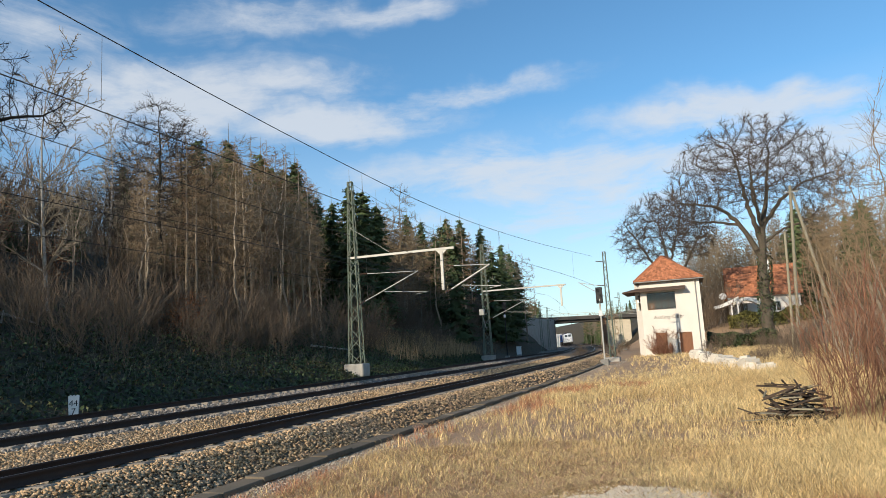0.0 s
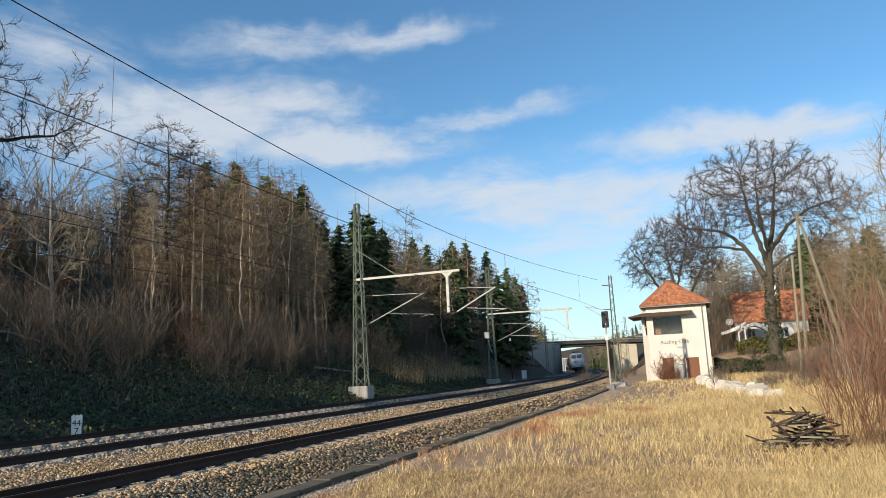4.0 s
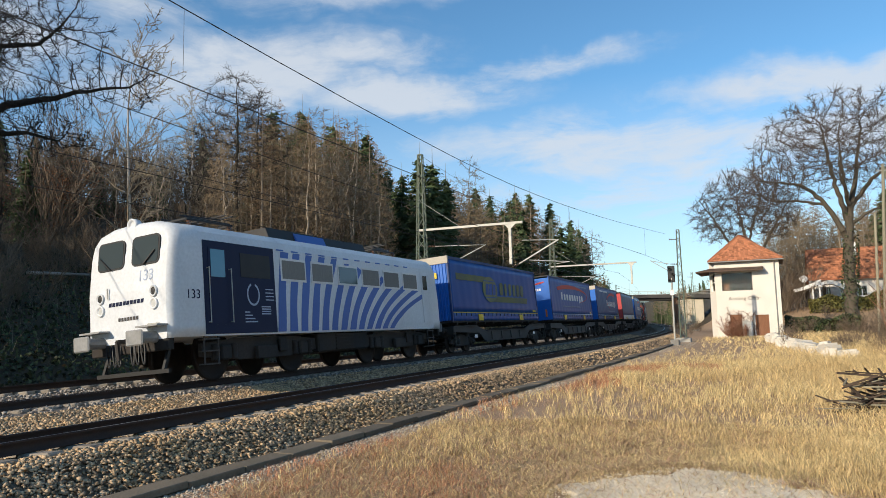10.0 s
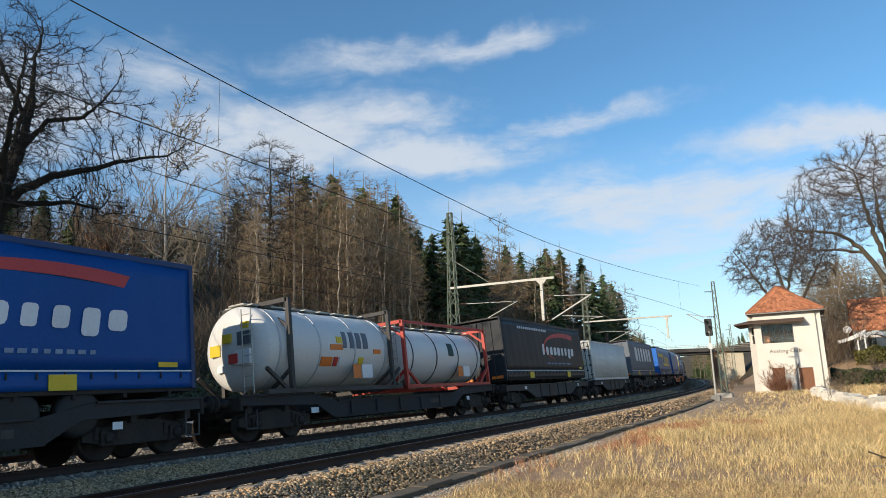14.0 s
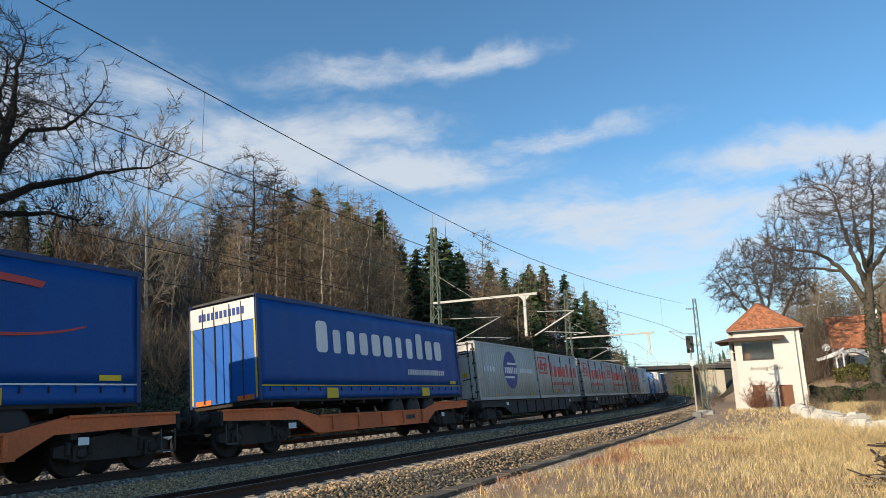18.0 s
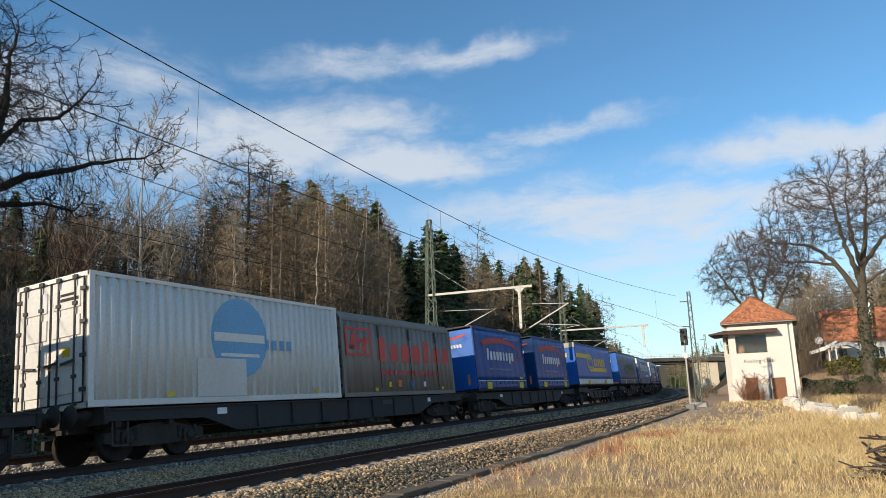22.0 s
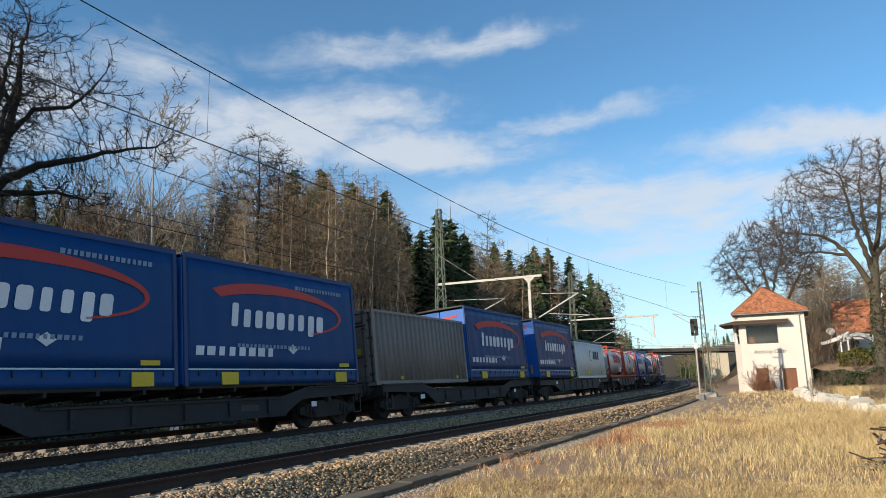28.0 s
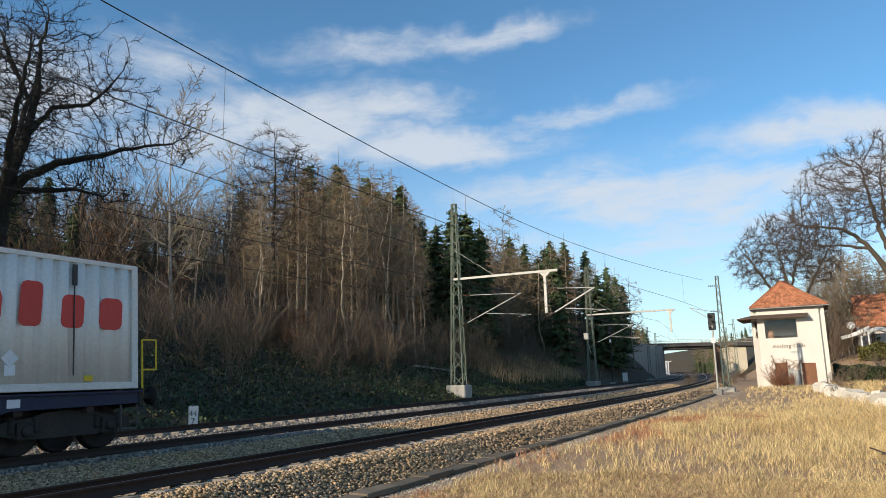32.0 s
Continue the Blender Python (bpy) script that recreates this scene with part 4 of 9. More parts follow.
# spruces whose tips stand against the sky: azimuth, distance, height of the tip in degrees
for i, (az, rg, el) in enumerate(((-27.06, 72, 15.0), (-26.0, 75, 14.6), (-24.9, 78, 13.2), (-28.6, 80, 13.4), (-36.7, 80, 18.6), (-34.2, 84, 17.6), (-31.5, 86, 16.9), (-39.2, 82, 18.4), (-33.0, 88, 15.6), (-38.0, 86, 16.6),
        (-19.2, 124, 11.4), (-18.0, 128, 11.2), (-16.4, 132, 10.4), (-21.3, 118, 11.2), (-14.8, 128, 9.0), (-14.1, 134, 8.2), (-13.6, 140, 7.4), (-15.6, 112, 8.6), (-14.9, 116, 7.6), (-14.3, 120, 6.6), (-56, 82, 14.5), (-52, 88, 13.4), (-44.5, 84, 15.8))):
    x, y = at_az(az, rg)
    j = i % 2
    plant(firs[j], x, y, rt.uniform(0, 6), min(1.6, (rg * math.tan(radians(el)) + EYE_Z - ground_at(x, y)) / FIR_HIGH[j]))
# russet larches along the wood's sunny middle
for az, rg, k in ((-38.4, 66, 0.98), (-37.2, 70, 0.95), (-36.0, 67, 0.93), (-35.0, 72, 1.0), (-33.9, 69, 0.96), (-33.0, 74, 0.98), (-32.2, 71, 1.0), (-31.2, 75, 0.97), (-30.5, 72, 0.95), (-39.5, 70, 0.9), (-34.4, 64, 0.8), (-31.8, 66, 0.78)):
    x, y = at_az(az, rg)
    j = rt.choice([2, 2, 4])
    plant(kinds[j], x, y, rt.uniform(0, 6), min(1.25, fitting(x, y, HIGH[j], k)))
# spruces between and behind them, and pale-stemmed trees in front
rw = random.Random(23)
for i in range(26):
    x, y = at_az(-41 + i * 0.47 + rw.uniform(-0.3, 0.3), rw.uniform(74, 92))
    plant(firs[i % 2], x, y, rw.uniform(0, 6.28), min(1.5, fitting(x, y, FIR_HIGH[i % 2], rw.uniform(0.7, 0.96))))
for i in range(17):
    x, y = at_az(-40.5 + i * 0.68 + rw.uniform(-0.3, 0.3), rw.uniform(58, 66))
    k = (0, 3, 1)[i % 3]
    plant(kinds[k], x, y, rw.uniform(0, 6.28), min(1.15, fitting(x, y, HIGH[k], rw.uniform(0.72, 0.97))))
wood = []
tries = 0
while len(wood) < 200 and tries < 6000:
    tries += 1
    s, d = rt.uniform(-6, 160), -rt.triangular(14.0, 62, 22)
    x, y, a = on_line(s, d)
    if s < 34 and d > -22:
        continue
    if any((x - p) ** 2 + (y - q) ** 2 < 6.5 for p, q in wood) or (x + 28.5) ** 2 + (y - 15) ** 2 < 50:
        continue
    az = math.degrees(math.atan2(x, y))
    # left of -44 degrees mostly the kind coloured dark for shade
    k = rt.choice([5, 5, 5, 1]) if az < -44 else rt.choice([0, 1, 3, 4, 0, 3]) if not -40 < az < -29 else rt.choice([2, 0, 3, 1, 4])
    size = min(fitting(x, y, HIGH[k], rt.uniform(0.68, 1.0)), rt.uniform(0.8, 1.15))
    if size < 0.3:
        continue
    wood.append((x, y))
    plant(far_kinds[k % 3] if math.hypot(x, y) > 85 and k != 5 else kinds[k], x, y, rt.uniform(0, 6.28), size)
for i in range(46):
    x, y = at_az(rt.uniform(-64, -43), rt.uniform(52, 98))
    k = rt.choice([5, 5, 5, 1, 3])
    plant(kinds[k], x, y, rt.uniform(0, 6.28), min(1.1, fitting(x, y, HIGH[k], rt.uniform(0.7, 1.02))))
# undergrown spruces added to darken and close the wood, standing for ivy-clad trunks
for i in range(30):
    x, y = at_az(-68 + i * 0.72 + rt.uniform(-0.5, 0.5), rt.uniform(62, 92))
    plant(firs[i % 2], x, y, rt.uniform(0, 6.28), min(1.15, fitting(x, y, FIR_HIGH[i % 2], rt.uniform(0.55, 0.8))))
for i, (az, rg, k) in enumerate(((-63.5, 52, 1.05), (-60.6, 46, 1.0), (-58.2, 54, 1.06), (-56.4, 48, 0.95), (-54.0, 58, 0.98), (-51.6, 62, 0.86), (-47.6, 66, 0.84))):
    x, y = at_az(az, rg)
    plant(firs[i % 2], x, y, rt.uniform(0, 6.28), fitting(x, y, FIR_HIGH[i % 2], k))
# the wood's far end, close and mixed
n_far = 0
while n_far < 48:
    x, y = at_az(rt.uniform(-25, -13.6), rt.uniform(92, 150))
    if line_of(x, y)[1] > -12.5:
        continue
    n_far += 1
    if n_far % 9 == 0:
        j = n_far % 2
        plant(firs[j], x, y, rt.uniform(0, 6), min(1.1, fitting(x, y, FIR_HIGH[j], rt.uniform(0.85, 1.06))))
    else:
        k = rt.randrange(5)
        plant(kinds[k], x, y, rt.uniform(0, 6.28), min(1.0, fitting(x, y, HIGH[k], rt.uniform(0.7, 1.0))))
# unseen spruces behind and far left of the camera, added to shade the slope
for i in range(44):
    s, d = rt.uniform(-30, -3), -rt.uniform(24, 58)
    x, y, a = on_line(s, d)
    plant(firs[i % 2], x, y, rt.uniform(0, 6.28), rt.uniform(1.1, 1.4) if d < -52 else rt.uniform(0.55, 0.75))
for i in range(46):
    s, d = rt.uniform(-34, 6), -rt.uniform(57, 90)
    x, y, a = on_line(s, d)
    plant(firs[i % 2], x, y, rt.uniform(0, 6.28), rt.uniform(1.3, 1.65))
# more unseen trees behind the camera along the same slope, added to shade it
for i in range(20):
    s, d = rt.uniform(-46, -14), -rt.uniform(23, 31)
    x, y, a = on_line(s, d)
    if i % 4:
        plant(far_kinds[rt.randrange(3)], x, y, rt.uniform(0, 6.28), rt.uniform(0.75, 0.95))
    else:
        plant(firs[rt.randrange(2)], x, y, rt.uniform(0, 6.28), rt.uniform(0.7, 0.95))
# wood to the right, behind the house
for i in range(70):
    az, rg = rt.uniform(-3.5, 22), rt.uniform(116, 165)
    plant(far_kinds[rt.randrange(3)], *at_az(az, rg), rt.uniform(0, 6.28), rt.uniform(0.7, 0.95) * (0.62 if az < 0.5 else 1.12))
for i in range(34):
    az, rg = rt.uniform(6.6, 24), rt.uniform(116, 132)
    j = rt.randrange(2)
    x, y = at_az(az, rg)
    plant(firs[j], x, y, rt.uniform(0, 6.28), (rg * math.tan(radians(rt.uniform(7.4, 9.8))) + EYE_Z - ground_at(x, y)) / FIR_HIGH[j])
for i in range(30):
    az, rg = rt.uniform(-3.2, 10), rt.uniform(112, 124)
    plant(kinds[rt.choice([0, 1, 3, 4])], *at_az(az, rg), rt.uniform(0, 6.28), rt.uniform(0.6, 0.8) * (0.8 if az < 0 else 1))
for i in range(9):
    az, rg = rt.uniform(-6.5, -1.5), rt.uniform(98, 140)
    plant(far_kinds[rt.randrange(3)], *at_az(az, rg), rt.uniform(0, 6.28), rt.uniform(0.35, 0.5))
rq = random.Random(31)
for i in range(40):
    az, rg = rq.uniform(-2.6, 9.5), rq.uniform(114, 142)
    k = rq.choice([0, 1, 3, 4])
    plant(kinds[k], *at_az(az, rg), rq.uniform(0, 6.28), rq.uniform(0.62, 0.86) * (0.72 if az < -0.5 else 1.0))
# far wooded ridge beyond the bridge
n_far = 0
while n_far < 110:
    az, rg = rt.uniform(-15, -3.4), rt.uniform(215, 330)
    x, y = at_az(az, rg)
    if abs(line_of(x, y)[1]) < 9:
        continue
    n_far += 1
    top_el = np.interp(az, [-15, -12.7, -11.6, -9.5, -7.6, -3.4], [4.4, 3.8, 3.9, 3.1, 2.3, 2.3]) * rt.uniform(0.72, 1.03)
    j = rt.randrange(2)
    tree, high = (firs[j], FIR_HIGH[j]) if n_far % 3 == 0 else (far_kinds[rt.randrange(3)], 18.5)
    plant(tree, x, y, rt.uniform(0, 6.28), max(0.25, (rg * math.tan(radians(top_el)) + EYE_Z - ground_at(x, y)) / high))


DOGWOOD = dict(BUSH, min=0.0065, kids=(0.9, 1.1, 0.9), wob=(0.05, 0.1, 0.12, 0.1, 0.1), spread=(10, 30))


def thicket(name, seed, stems, height, width, twig, label, group, lean=0.2, style=BUSH):
    """A clump of many thin stems that fork."""
    r = random.Random(seed)
    out = []
    for _ in range(stems):
        a, k = r.uniform(0, 6.283), math.sqrt(r.random()) * width
        p = Vector((math.cos(a) * k, math.sin(a) * k, -0.1))
        grow(r, p, Vector((math.cos(a) * lean + r.gauss(0, 0.12), math.sin(a) * lean + r.gauss(0, 0.12), 1)).normalized(), height * r.uniform(0.55, 1.05), r.uniform(0.007, 0.014), 0, 2, out, style)
    ob = empty(name, label, "bush", group)
    a = np.array(out)
    tagged(tubes("stem_clump", a[a[:, 8] != 9][:, :8], 3, twig, ob), kind="stuff")
    v, f = slivers(a[a[:, 8] == 9][:, :7])
    tagged(pydata("crown", v, f, twig, ob), kind="stuff")
    return ob


m_brush = mat("bush_twigs", (0.17, 0.125, 0.085), 0.95, var=0.35, scale=0.4, fine=5, bump=0, second=(0.1, 0.08, 0.06))
brush = [thicket(("bush", "hazel_bush", "bush")[i], 90 + i, 13, 2.2 + 0.4 * i, 1.1, (m_brush, m_brush, m_brush)[i], "leafless grey-brown bush on the cutting slope", "bushes on the slope") for i in range(3)]
for i in range(110):
    s, d = rt.uniform(4, 116), -rt.triangular(10.5, 26, 14.5)
    x, y, a = on_line(s, d)
    plant(brush[rt.randrange(3)], x, y, rt.uniform(0, 6.28), rt.uniform(0.7, 1.35))
for i in range(120):
    s, d = rt.uniform(-4, 150), -rt.uniform(18, 62)
    x, y, a = on_line(s, d)
    plant(brush[rt.randrange(3)], x, y, rt.uniform(0, 6.28), rt.uniform(1.4, 2.4))
reds = [thicket("dogwood_bush", 95 + i, 10, 3.0, 0.5, m_stem_red, "thicket of leafless red-brown stems beside the grass", "bushes beside the grass", 0.2, DOGWOOD) for i in range(2)]
for az, rg, k in ((8.2, 15.8, 0.5), (9.0, 16.6, 0.66), (9.9, 15.2, 0.74), (11.0, 16.6, 0.8), (12.2, 15.2, 0.78), (13.4, 17, 0.9), (14.8, 15.6, 0.9), (16.4, 17, 0.95), (12.4, 20, 0.8)):
    plant(reds[rt.randrange(2)], *at_az(az, rg), rt.uniform(0, 6.28), k)
# slim willows with tan twigs behind the red stems
willow = colony_tree("willow_tree", 120, [stem(7.0, 0.07, 0.02, 0.3, 5), [(0, 0, -0.2, 0.06), (0.7, 0.3, 2.6, 0.045), (1.3, 0.6, 6.4, 0.012)], [(0, 0, -0.2, 0.06), (-0.7, 0.4, 2.4, 0.045), (-1.5, 0.5, 5.8, 0.012)], [(0, 0, -0.2, 0.05), (0.1, -0.8, 3.0, 0.03), (0.2, -1.2, 6.2, 0.012)]],
    oval(121, 620, (0, 0, 4.6), (2.3, 2.3, 3.6), -0.95), m_bark, m_twig, "slim many-stemmed willow with bare tan twigs", step=0.32, kill=0.5, tip=0.0062, power=2.4, twigs=3, twig_len=0.8, twig_w=0.0045, cut=0.03, up=0.9, sides=6)
for az, rg, k in ((14.2, 26, 1.08), (12.2, 29, 0.98), (16.0, 24, 1.15), (10.6, 33, 0.9), (17.8, 25, 1.2), (9.6, 40, 0.92), (13.2, 36, 1.1), (8.6, 46, 0.9), (11.6, 44, 1.1), (15.0, 38, 1.3), (18.5, 34, 1.3)):
    plant(willow, *at_az(az, rg), rt.uniform(0, 6.28), k)
for i in range(38):
    az, rg = rt.uniform(6.2, 19), rt.uniform(30, 66)
    plant(brush[rt.randrange(3)] if i % 3 else reds[1], *at_az(az, rg), rt.uniform(0, 6.28), rt.uniform(0.5, 0.95))
for i in range(26):
    az, rg = rt.uniform(0.3, 9), rt.uniform(70, 98)
    plant(brush[rt.randrange(3)], *at_az(az, rg), rt.uniform(0, 6.28), rt.uniform(0.35, 0.7))
for i in range(16):
    az, rg = rt.uniform(-9.5, -5.2), rt.uniform(84, 120)
    plant(brush[rt.randrange(3)], *at_az(az, rg), rt.uniform(0, 6.28), rt.uniform(0.3, 0.6))


def blades(name, x, y, z, h, w, lean, material, label, category="grass"):
    """Thin bent blades, two pieces each, in one mesh."""
    n = len(x)
    a = rng.uniform(0, 2 * np.pi, n)
    ux, uy = np.cos(a), np.sin(a)
    b = a + rng.uniform(-1.9, 1.9, n)
    lx, ly = np.cos(b) * lean, np.sin(b) * lean
    p0 = np.stack([x - ux * w, y - uy * w, z - 0.02], -1)
    p1 = np.stack([x + ux * w, y + uy * w, z - 0.02], -1)
    m0 = np.stack([x - ux * w * 0.7 + lx * 0.35, y - uy * w * 0.7 + ly * 0.35, z + h * 0.6], -1)
    m1 = np.stack([x + ux * w * 0.7 + lx * 0.35, y + uy * w * 0.7 + ly * 0.35, z + h * 0.6], -1)
    t = np.stack([x + lx, y + ly, z + h], -1)
    v = np.stack([p0, p1, m0, m1, t], 1).reshape(-1, 3)
    k = (np.arange(n) * 5)[:, None]
    f = np.concatenate([k + np.array([[0, 1, 3]]), k + np.array([[0, 3, 2]]), k + np.array([[2, 3, 4]])])
    ob = pydata(name, v, f, material)
    return tagged(ob, label, category, kind="stuff")


def field(n_tufts, per, az0, az1, r0, r1, h, material, name, label, keep=None, tall=1.0):
    rr_ = np.sqrt(rng.uniform(r0 ** 2, r1 ** 2, n_tufts))
    az = np.radians(rng.uniform(az0, az1, n_tufts))
    tx, ty = np.sin(az) * rr_, np.cos(az) * rr_
    ok = tx - X0 > 8.7 + 1.0 * (np.sin(ty * 0.7) + np.sin(ty * 0.31 + 1)) * 0.3
    if keep is not None:
        ok &= keep(tx, ty)
    thin_ = rng.uniform(0, 1, n_tufts) < np.clip(0.62 + 0.3 * lumps(tx * 1.1 + 5, ty * 0.8) + 0.12 * (tx + 3), 0.18, 1.0)
    ok &= thin_
    tx, ty = tx[ok], ty[ok]
    n = len(tx)
    patch = 0.75 + 0.35 * lumps(tx * 1.4, ty * 0.9) + np.clip((tx + 1.5) * 0.22, 0, 0.9)
    x = np.repeat(tx, per) + rng.normal(0, 0.05, n * per)
    y = np.repeat(ty, per) + rng.normal(0, 0.055, n * per)
    hh = h * np.repeat(np.clip(patch, 0.3, 1.9), per) * rng.uniform(0.5, 1.25, n * per)
    s = np.where(y > BEND_S, y, y)
    z = ground_z(s, x - X0)
    blades(name, x, y, z, hh, rng.uniform(0.0012, 0.0032, n * per) * (1 + np.repeat(np.hypot(tx, ty), per) / 13), hh * rng.uniform(0.25, 1.2, n * per), material, label)


bare_patch = lambda x, y: ((x + 0.75) / 1.6) ** 2 + ((y - 7.95) / 1.6) ** 2 > 1 + 0.3 * np.sin(x * 5) * np.cos(y * 4)
tower_free = lambda x, y: ~((x > -6.4) & (x < 1.0) & (y > 73.4) & (y < 81)) & ~((x > -7.2) & (x < -5.0) & (y > 48) & (y < 57))
redness = lambda x, y: lumps(x * 1.1 + 2, y * 0.7) * 0.75 + 0.1 * np.clip(11.0 - y, -6, 5) - 0.16 * (x + 1.2)
red_zone = lambda x, y: (redness(x, y) > 0.02) & bare_patch(x, y)
straw_zone = lambda x, y: bare_patch(x, y) & ((redness(x, y) < 0.02) | (rng.uniform(0, 1, len(x)) < 0.25))
field(26000, 8, -50, 24, 4.5, 14, 0.15, m_grass, "dry_grass", "dry straw-yellow winter grass", straw_zone)
field(19000, 8, -27, 20, 14, 32, 0.22, m_grass, "dry_grass", "tall dry straw-yellow winter grass", straw_zone)
field(10000, 6, -16, 20, 32, 78, 0.3, m_grass, "dry_grass", "tall dry straw-yellow winter grass", tower_free)
field(22000, 8, -50, 16, 4.5, 13, 0.15, m_grass_red, "withered_sorrel", "withered red-brown weeds among the grass", red_zone)
field(22000, 6, -32, 10, 13, 30, 0.17, m_grass_red, "withered_sorrel", "withered red-brown weeds among the grass", red_zone)

field(7000, 8, -180, 180, 0.5, 4.6, 0.12, m_grass, "dry_grass", "dry straw-yellow winter grass", straw_zone)


def flattened(n, r0, r1, material, label, keep, lift=0.012):
    rr2 = np.sqrt(rng.uniform(r0 ** 2, r1 ** 2, n))
    az2 = np.radians(rng.uniform(-50, 22, n))
    x, y = np.sin(az2) * rr2, np.cos(az2) * rr2
    ok = (x - X0 > 8.75) & keep(x, y)
    x, y, rr2 = x[ok], y[ok], rr2[ok]
    blades("straw", x, y, ground_z(y, x - X0) + lift, rng.uniform(0.01, 0.07, len(x)), rng.uniform(0.0015, 0.0035, len(x)) * (1 + rr2 / 12), rng.uniform(0.1, 0.3, len(x)), material, label)


m_mat = mat("matted_straw", (0.46, 0.28, 0.17), 0.9, var=0.3, scale=0.5, fine=2, bump=0, second=(0.3, 0.17, 0.1), per="island")
flattened(60000, 4, 14, m_grass, "flattened pale straw", bare_patch)
flattened(60000, 4, 14, m_mat, "flattened brown matted straw", bare_patch)
strewn = lambda x, y: ~bare_patch(x, y) & (lumps(x * 2.6 + 1, y * 2.9) + 0.5 * rng.normal(0, 1, len(x)) > 0.35)
flattened(16000, 6, 10.5, m_grass, "loose straw on the bare grit", strewn, 0.036)
flattened(7000, 6, 10.5, m_mat, "brown straw on the bare grit", strewn, 0.036)
patch_rim = lambda x, y: np.abs(np.sqrt(((x + 0.75) / 1.6) ** 2 + ((y - 7.95) / 1.6) ** 2) - 1.08 + 0.16 * lumps(x * 4, y * 4)) < 0.17 * rng.uniform(0, 1, len(x))
flattened(60000, 6, 11, m_grass, "pale straw fringing the bare grit", patch_rim, 0.034)
flattened(40000, 6, 11, m_mat, "brown straw fringing the bare grit", patch_rim, 0.034)
flattened(30000, 14, 30, m_mat, "flattened brown matted straw", bare_patch)


def leaves(name, x, y, z, size, material, label, category):
    n = len(x)
    c = np.stack([x, y, z], -1)
    u = rng.normal(0, 1, (n, 3))
    u /= np.linalg.norm(u, axis=1, keepdims=True)
    w = np.cross(u, rng.normal(0, 1, (n, 3)) + np.array([0, 0, 0.8]))
    w /= np.linalg.norm(w, axis=1, keepdims=True)
    sz = np.asarray(size)[:, None]
    v = np.stack([c - u * sz, c + w * sz * 0.6, c + u * sz, c - w * sz * 0.6], 1).reshape(-1, 3)
    f = np.arange(n * 4).reshape(-1, 4)
    return tagged(pydata(name, v, f, material), label, category, kind="stuff")


def on_bank(n, d0, d1, s0, s1):
    s, d = rng.uniform(s0, s1, n), -rng.triangular(d0, d0 + 1, d1, n)
    x, y = on_line_np(s, d)
    return x, y, ground_z(s, d)


x, y, z = on_bank(50000, 6.9, 24, -2, 85)
leaves("ivy", x, y, z + rng.uniform(0, 0.25, len(x)), rng.uniform(0.05, 0.13, len(x)), m_ivy, "dark green ivy and bramble covering the slope", "ivy")
x, y, z = on_bank(18000, 8.6, 40, -2, 120)
leaves("leaf_litter", x, y, z + rng.uniform(0, 0.08, len(x)), rng.uniform(0.05, 0.12, len(x)), m_litter, "brown fallen leaves on the slope", "leaves")
s, d, x, y = scatter(4, 120, -26, -9.5, 5)
z = ground_z(s, d)
hh = rng.uniform(0.3, 0.95, len(s))
blades("dead_stalks", x, y, z, hh, np.full(len(s), 0.007), hh * 0.5, m_twig_grey, "brown dead stalks on the slope")
s, d, x, y = scatter(58, 88, -15, -9, 16)
z = ground_z(s, d)
hh = rng.uniform(0.8, 1.8, len(s))
blades("dead_reeds", x, y, z, hh, np.full(len(s), 0.014), hh * 0.35, m_reed, "tall pale dry reeds on the slope")

for pts_ in ([(-32.2, 21.6, 0.5), (-33.2, 25.8, 0.42), (-32.7, 27.7, 0.1)], [(-29.0, 49.0, 0.25), (-27.6, 53.0, 0.15)]):
    log = empty("fallen_trunk", "pale fallen birch trunk lying on the slope", "fallen trunk", "fallen trunks")
    segs = []
    for k in range(len(pts_) - 1):
        (xa, ya, ha), (xb, yb, hb) = pts_[k], pts_[k + 1]
        segs.append((xa, ya, ground_at(xa, ya) + ha, xb, yb, ground_at(xb, yb) + hb, 0.09 - 0.02 * k, 0.07 - 0.02 * k))
    tubes("trunk", segs, 7, m_birch, log)
    tubes("stub", [(xa, ya, ground_at(xa, ya) - 0.2, xa + 0.1, ya + 0.05, ground_at(xa, ya) + ha + 0.15, 0.06, 0.03)], 6, m_birch, log)
m_russet = mat("beech_leaves", (0.2, 0.085, 0.035), 0.9, var=0.5, scale=0.4, fine=5, bump=0, second=(0.1, 0.045, 0.025), per="island")
young = thicket("young_beech", 131, 9, 4.2, 0.9, m_brush, "young beech still hung with withered russet leaves", "young beeches", 0.25)
n_ = 1500
tagged(leaves("withered_leaves", rng.normal(0, 0.95, n_), rng.normal(0, 0.95, n_), rng.triangular(0.6, 2.4, 4.6, n_), rng.uniform(0.05, 0.1, n_), m_russet, "withered russet leaves", ""), kind="stuff").parent = young
for x, y, k in ((-41.5, 28.6, 1.15), (-43.6, 31.4, 1.2), (-39.4, 33.8, 0.8), (-30.6, 36.4, 0.75), (-34.5, 57.0, 0.8)):
    plant(young, x, y, rt.uniform(0, 6.28), k)

# bare trodden patch: a thin sheet of pale grit with loose stones
m_grit = mat("pale_grit", (0.86, 0.75, 0.57), 0.95, var=0.25, scale=2.5, fine=90, bump=0.6, second=(0.5, 0.42, 0.31), per="none", dist=0.01)
rows_, cols_ = 10, 90
vs, fs = [(-0.7, 8.0, float(ground_z(8.0, -0.7 - X0)) + 0.035)], []
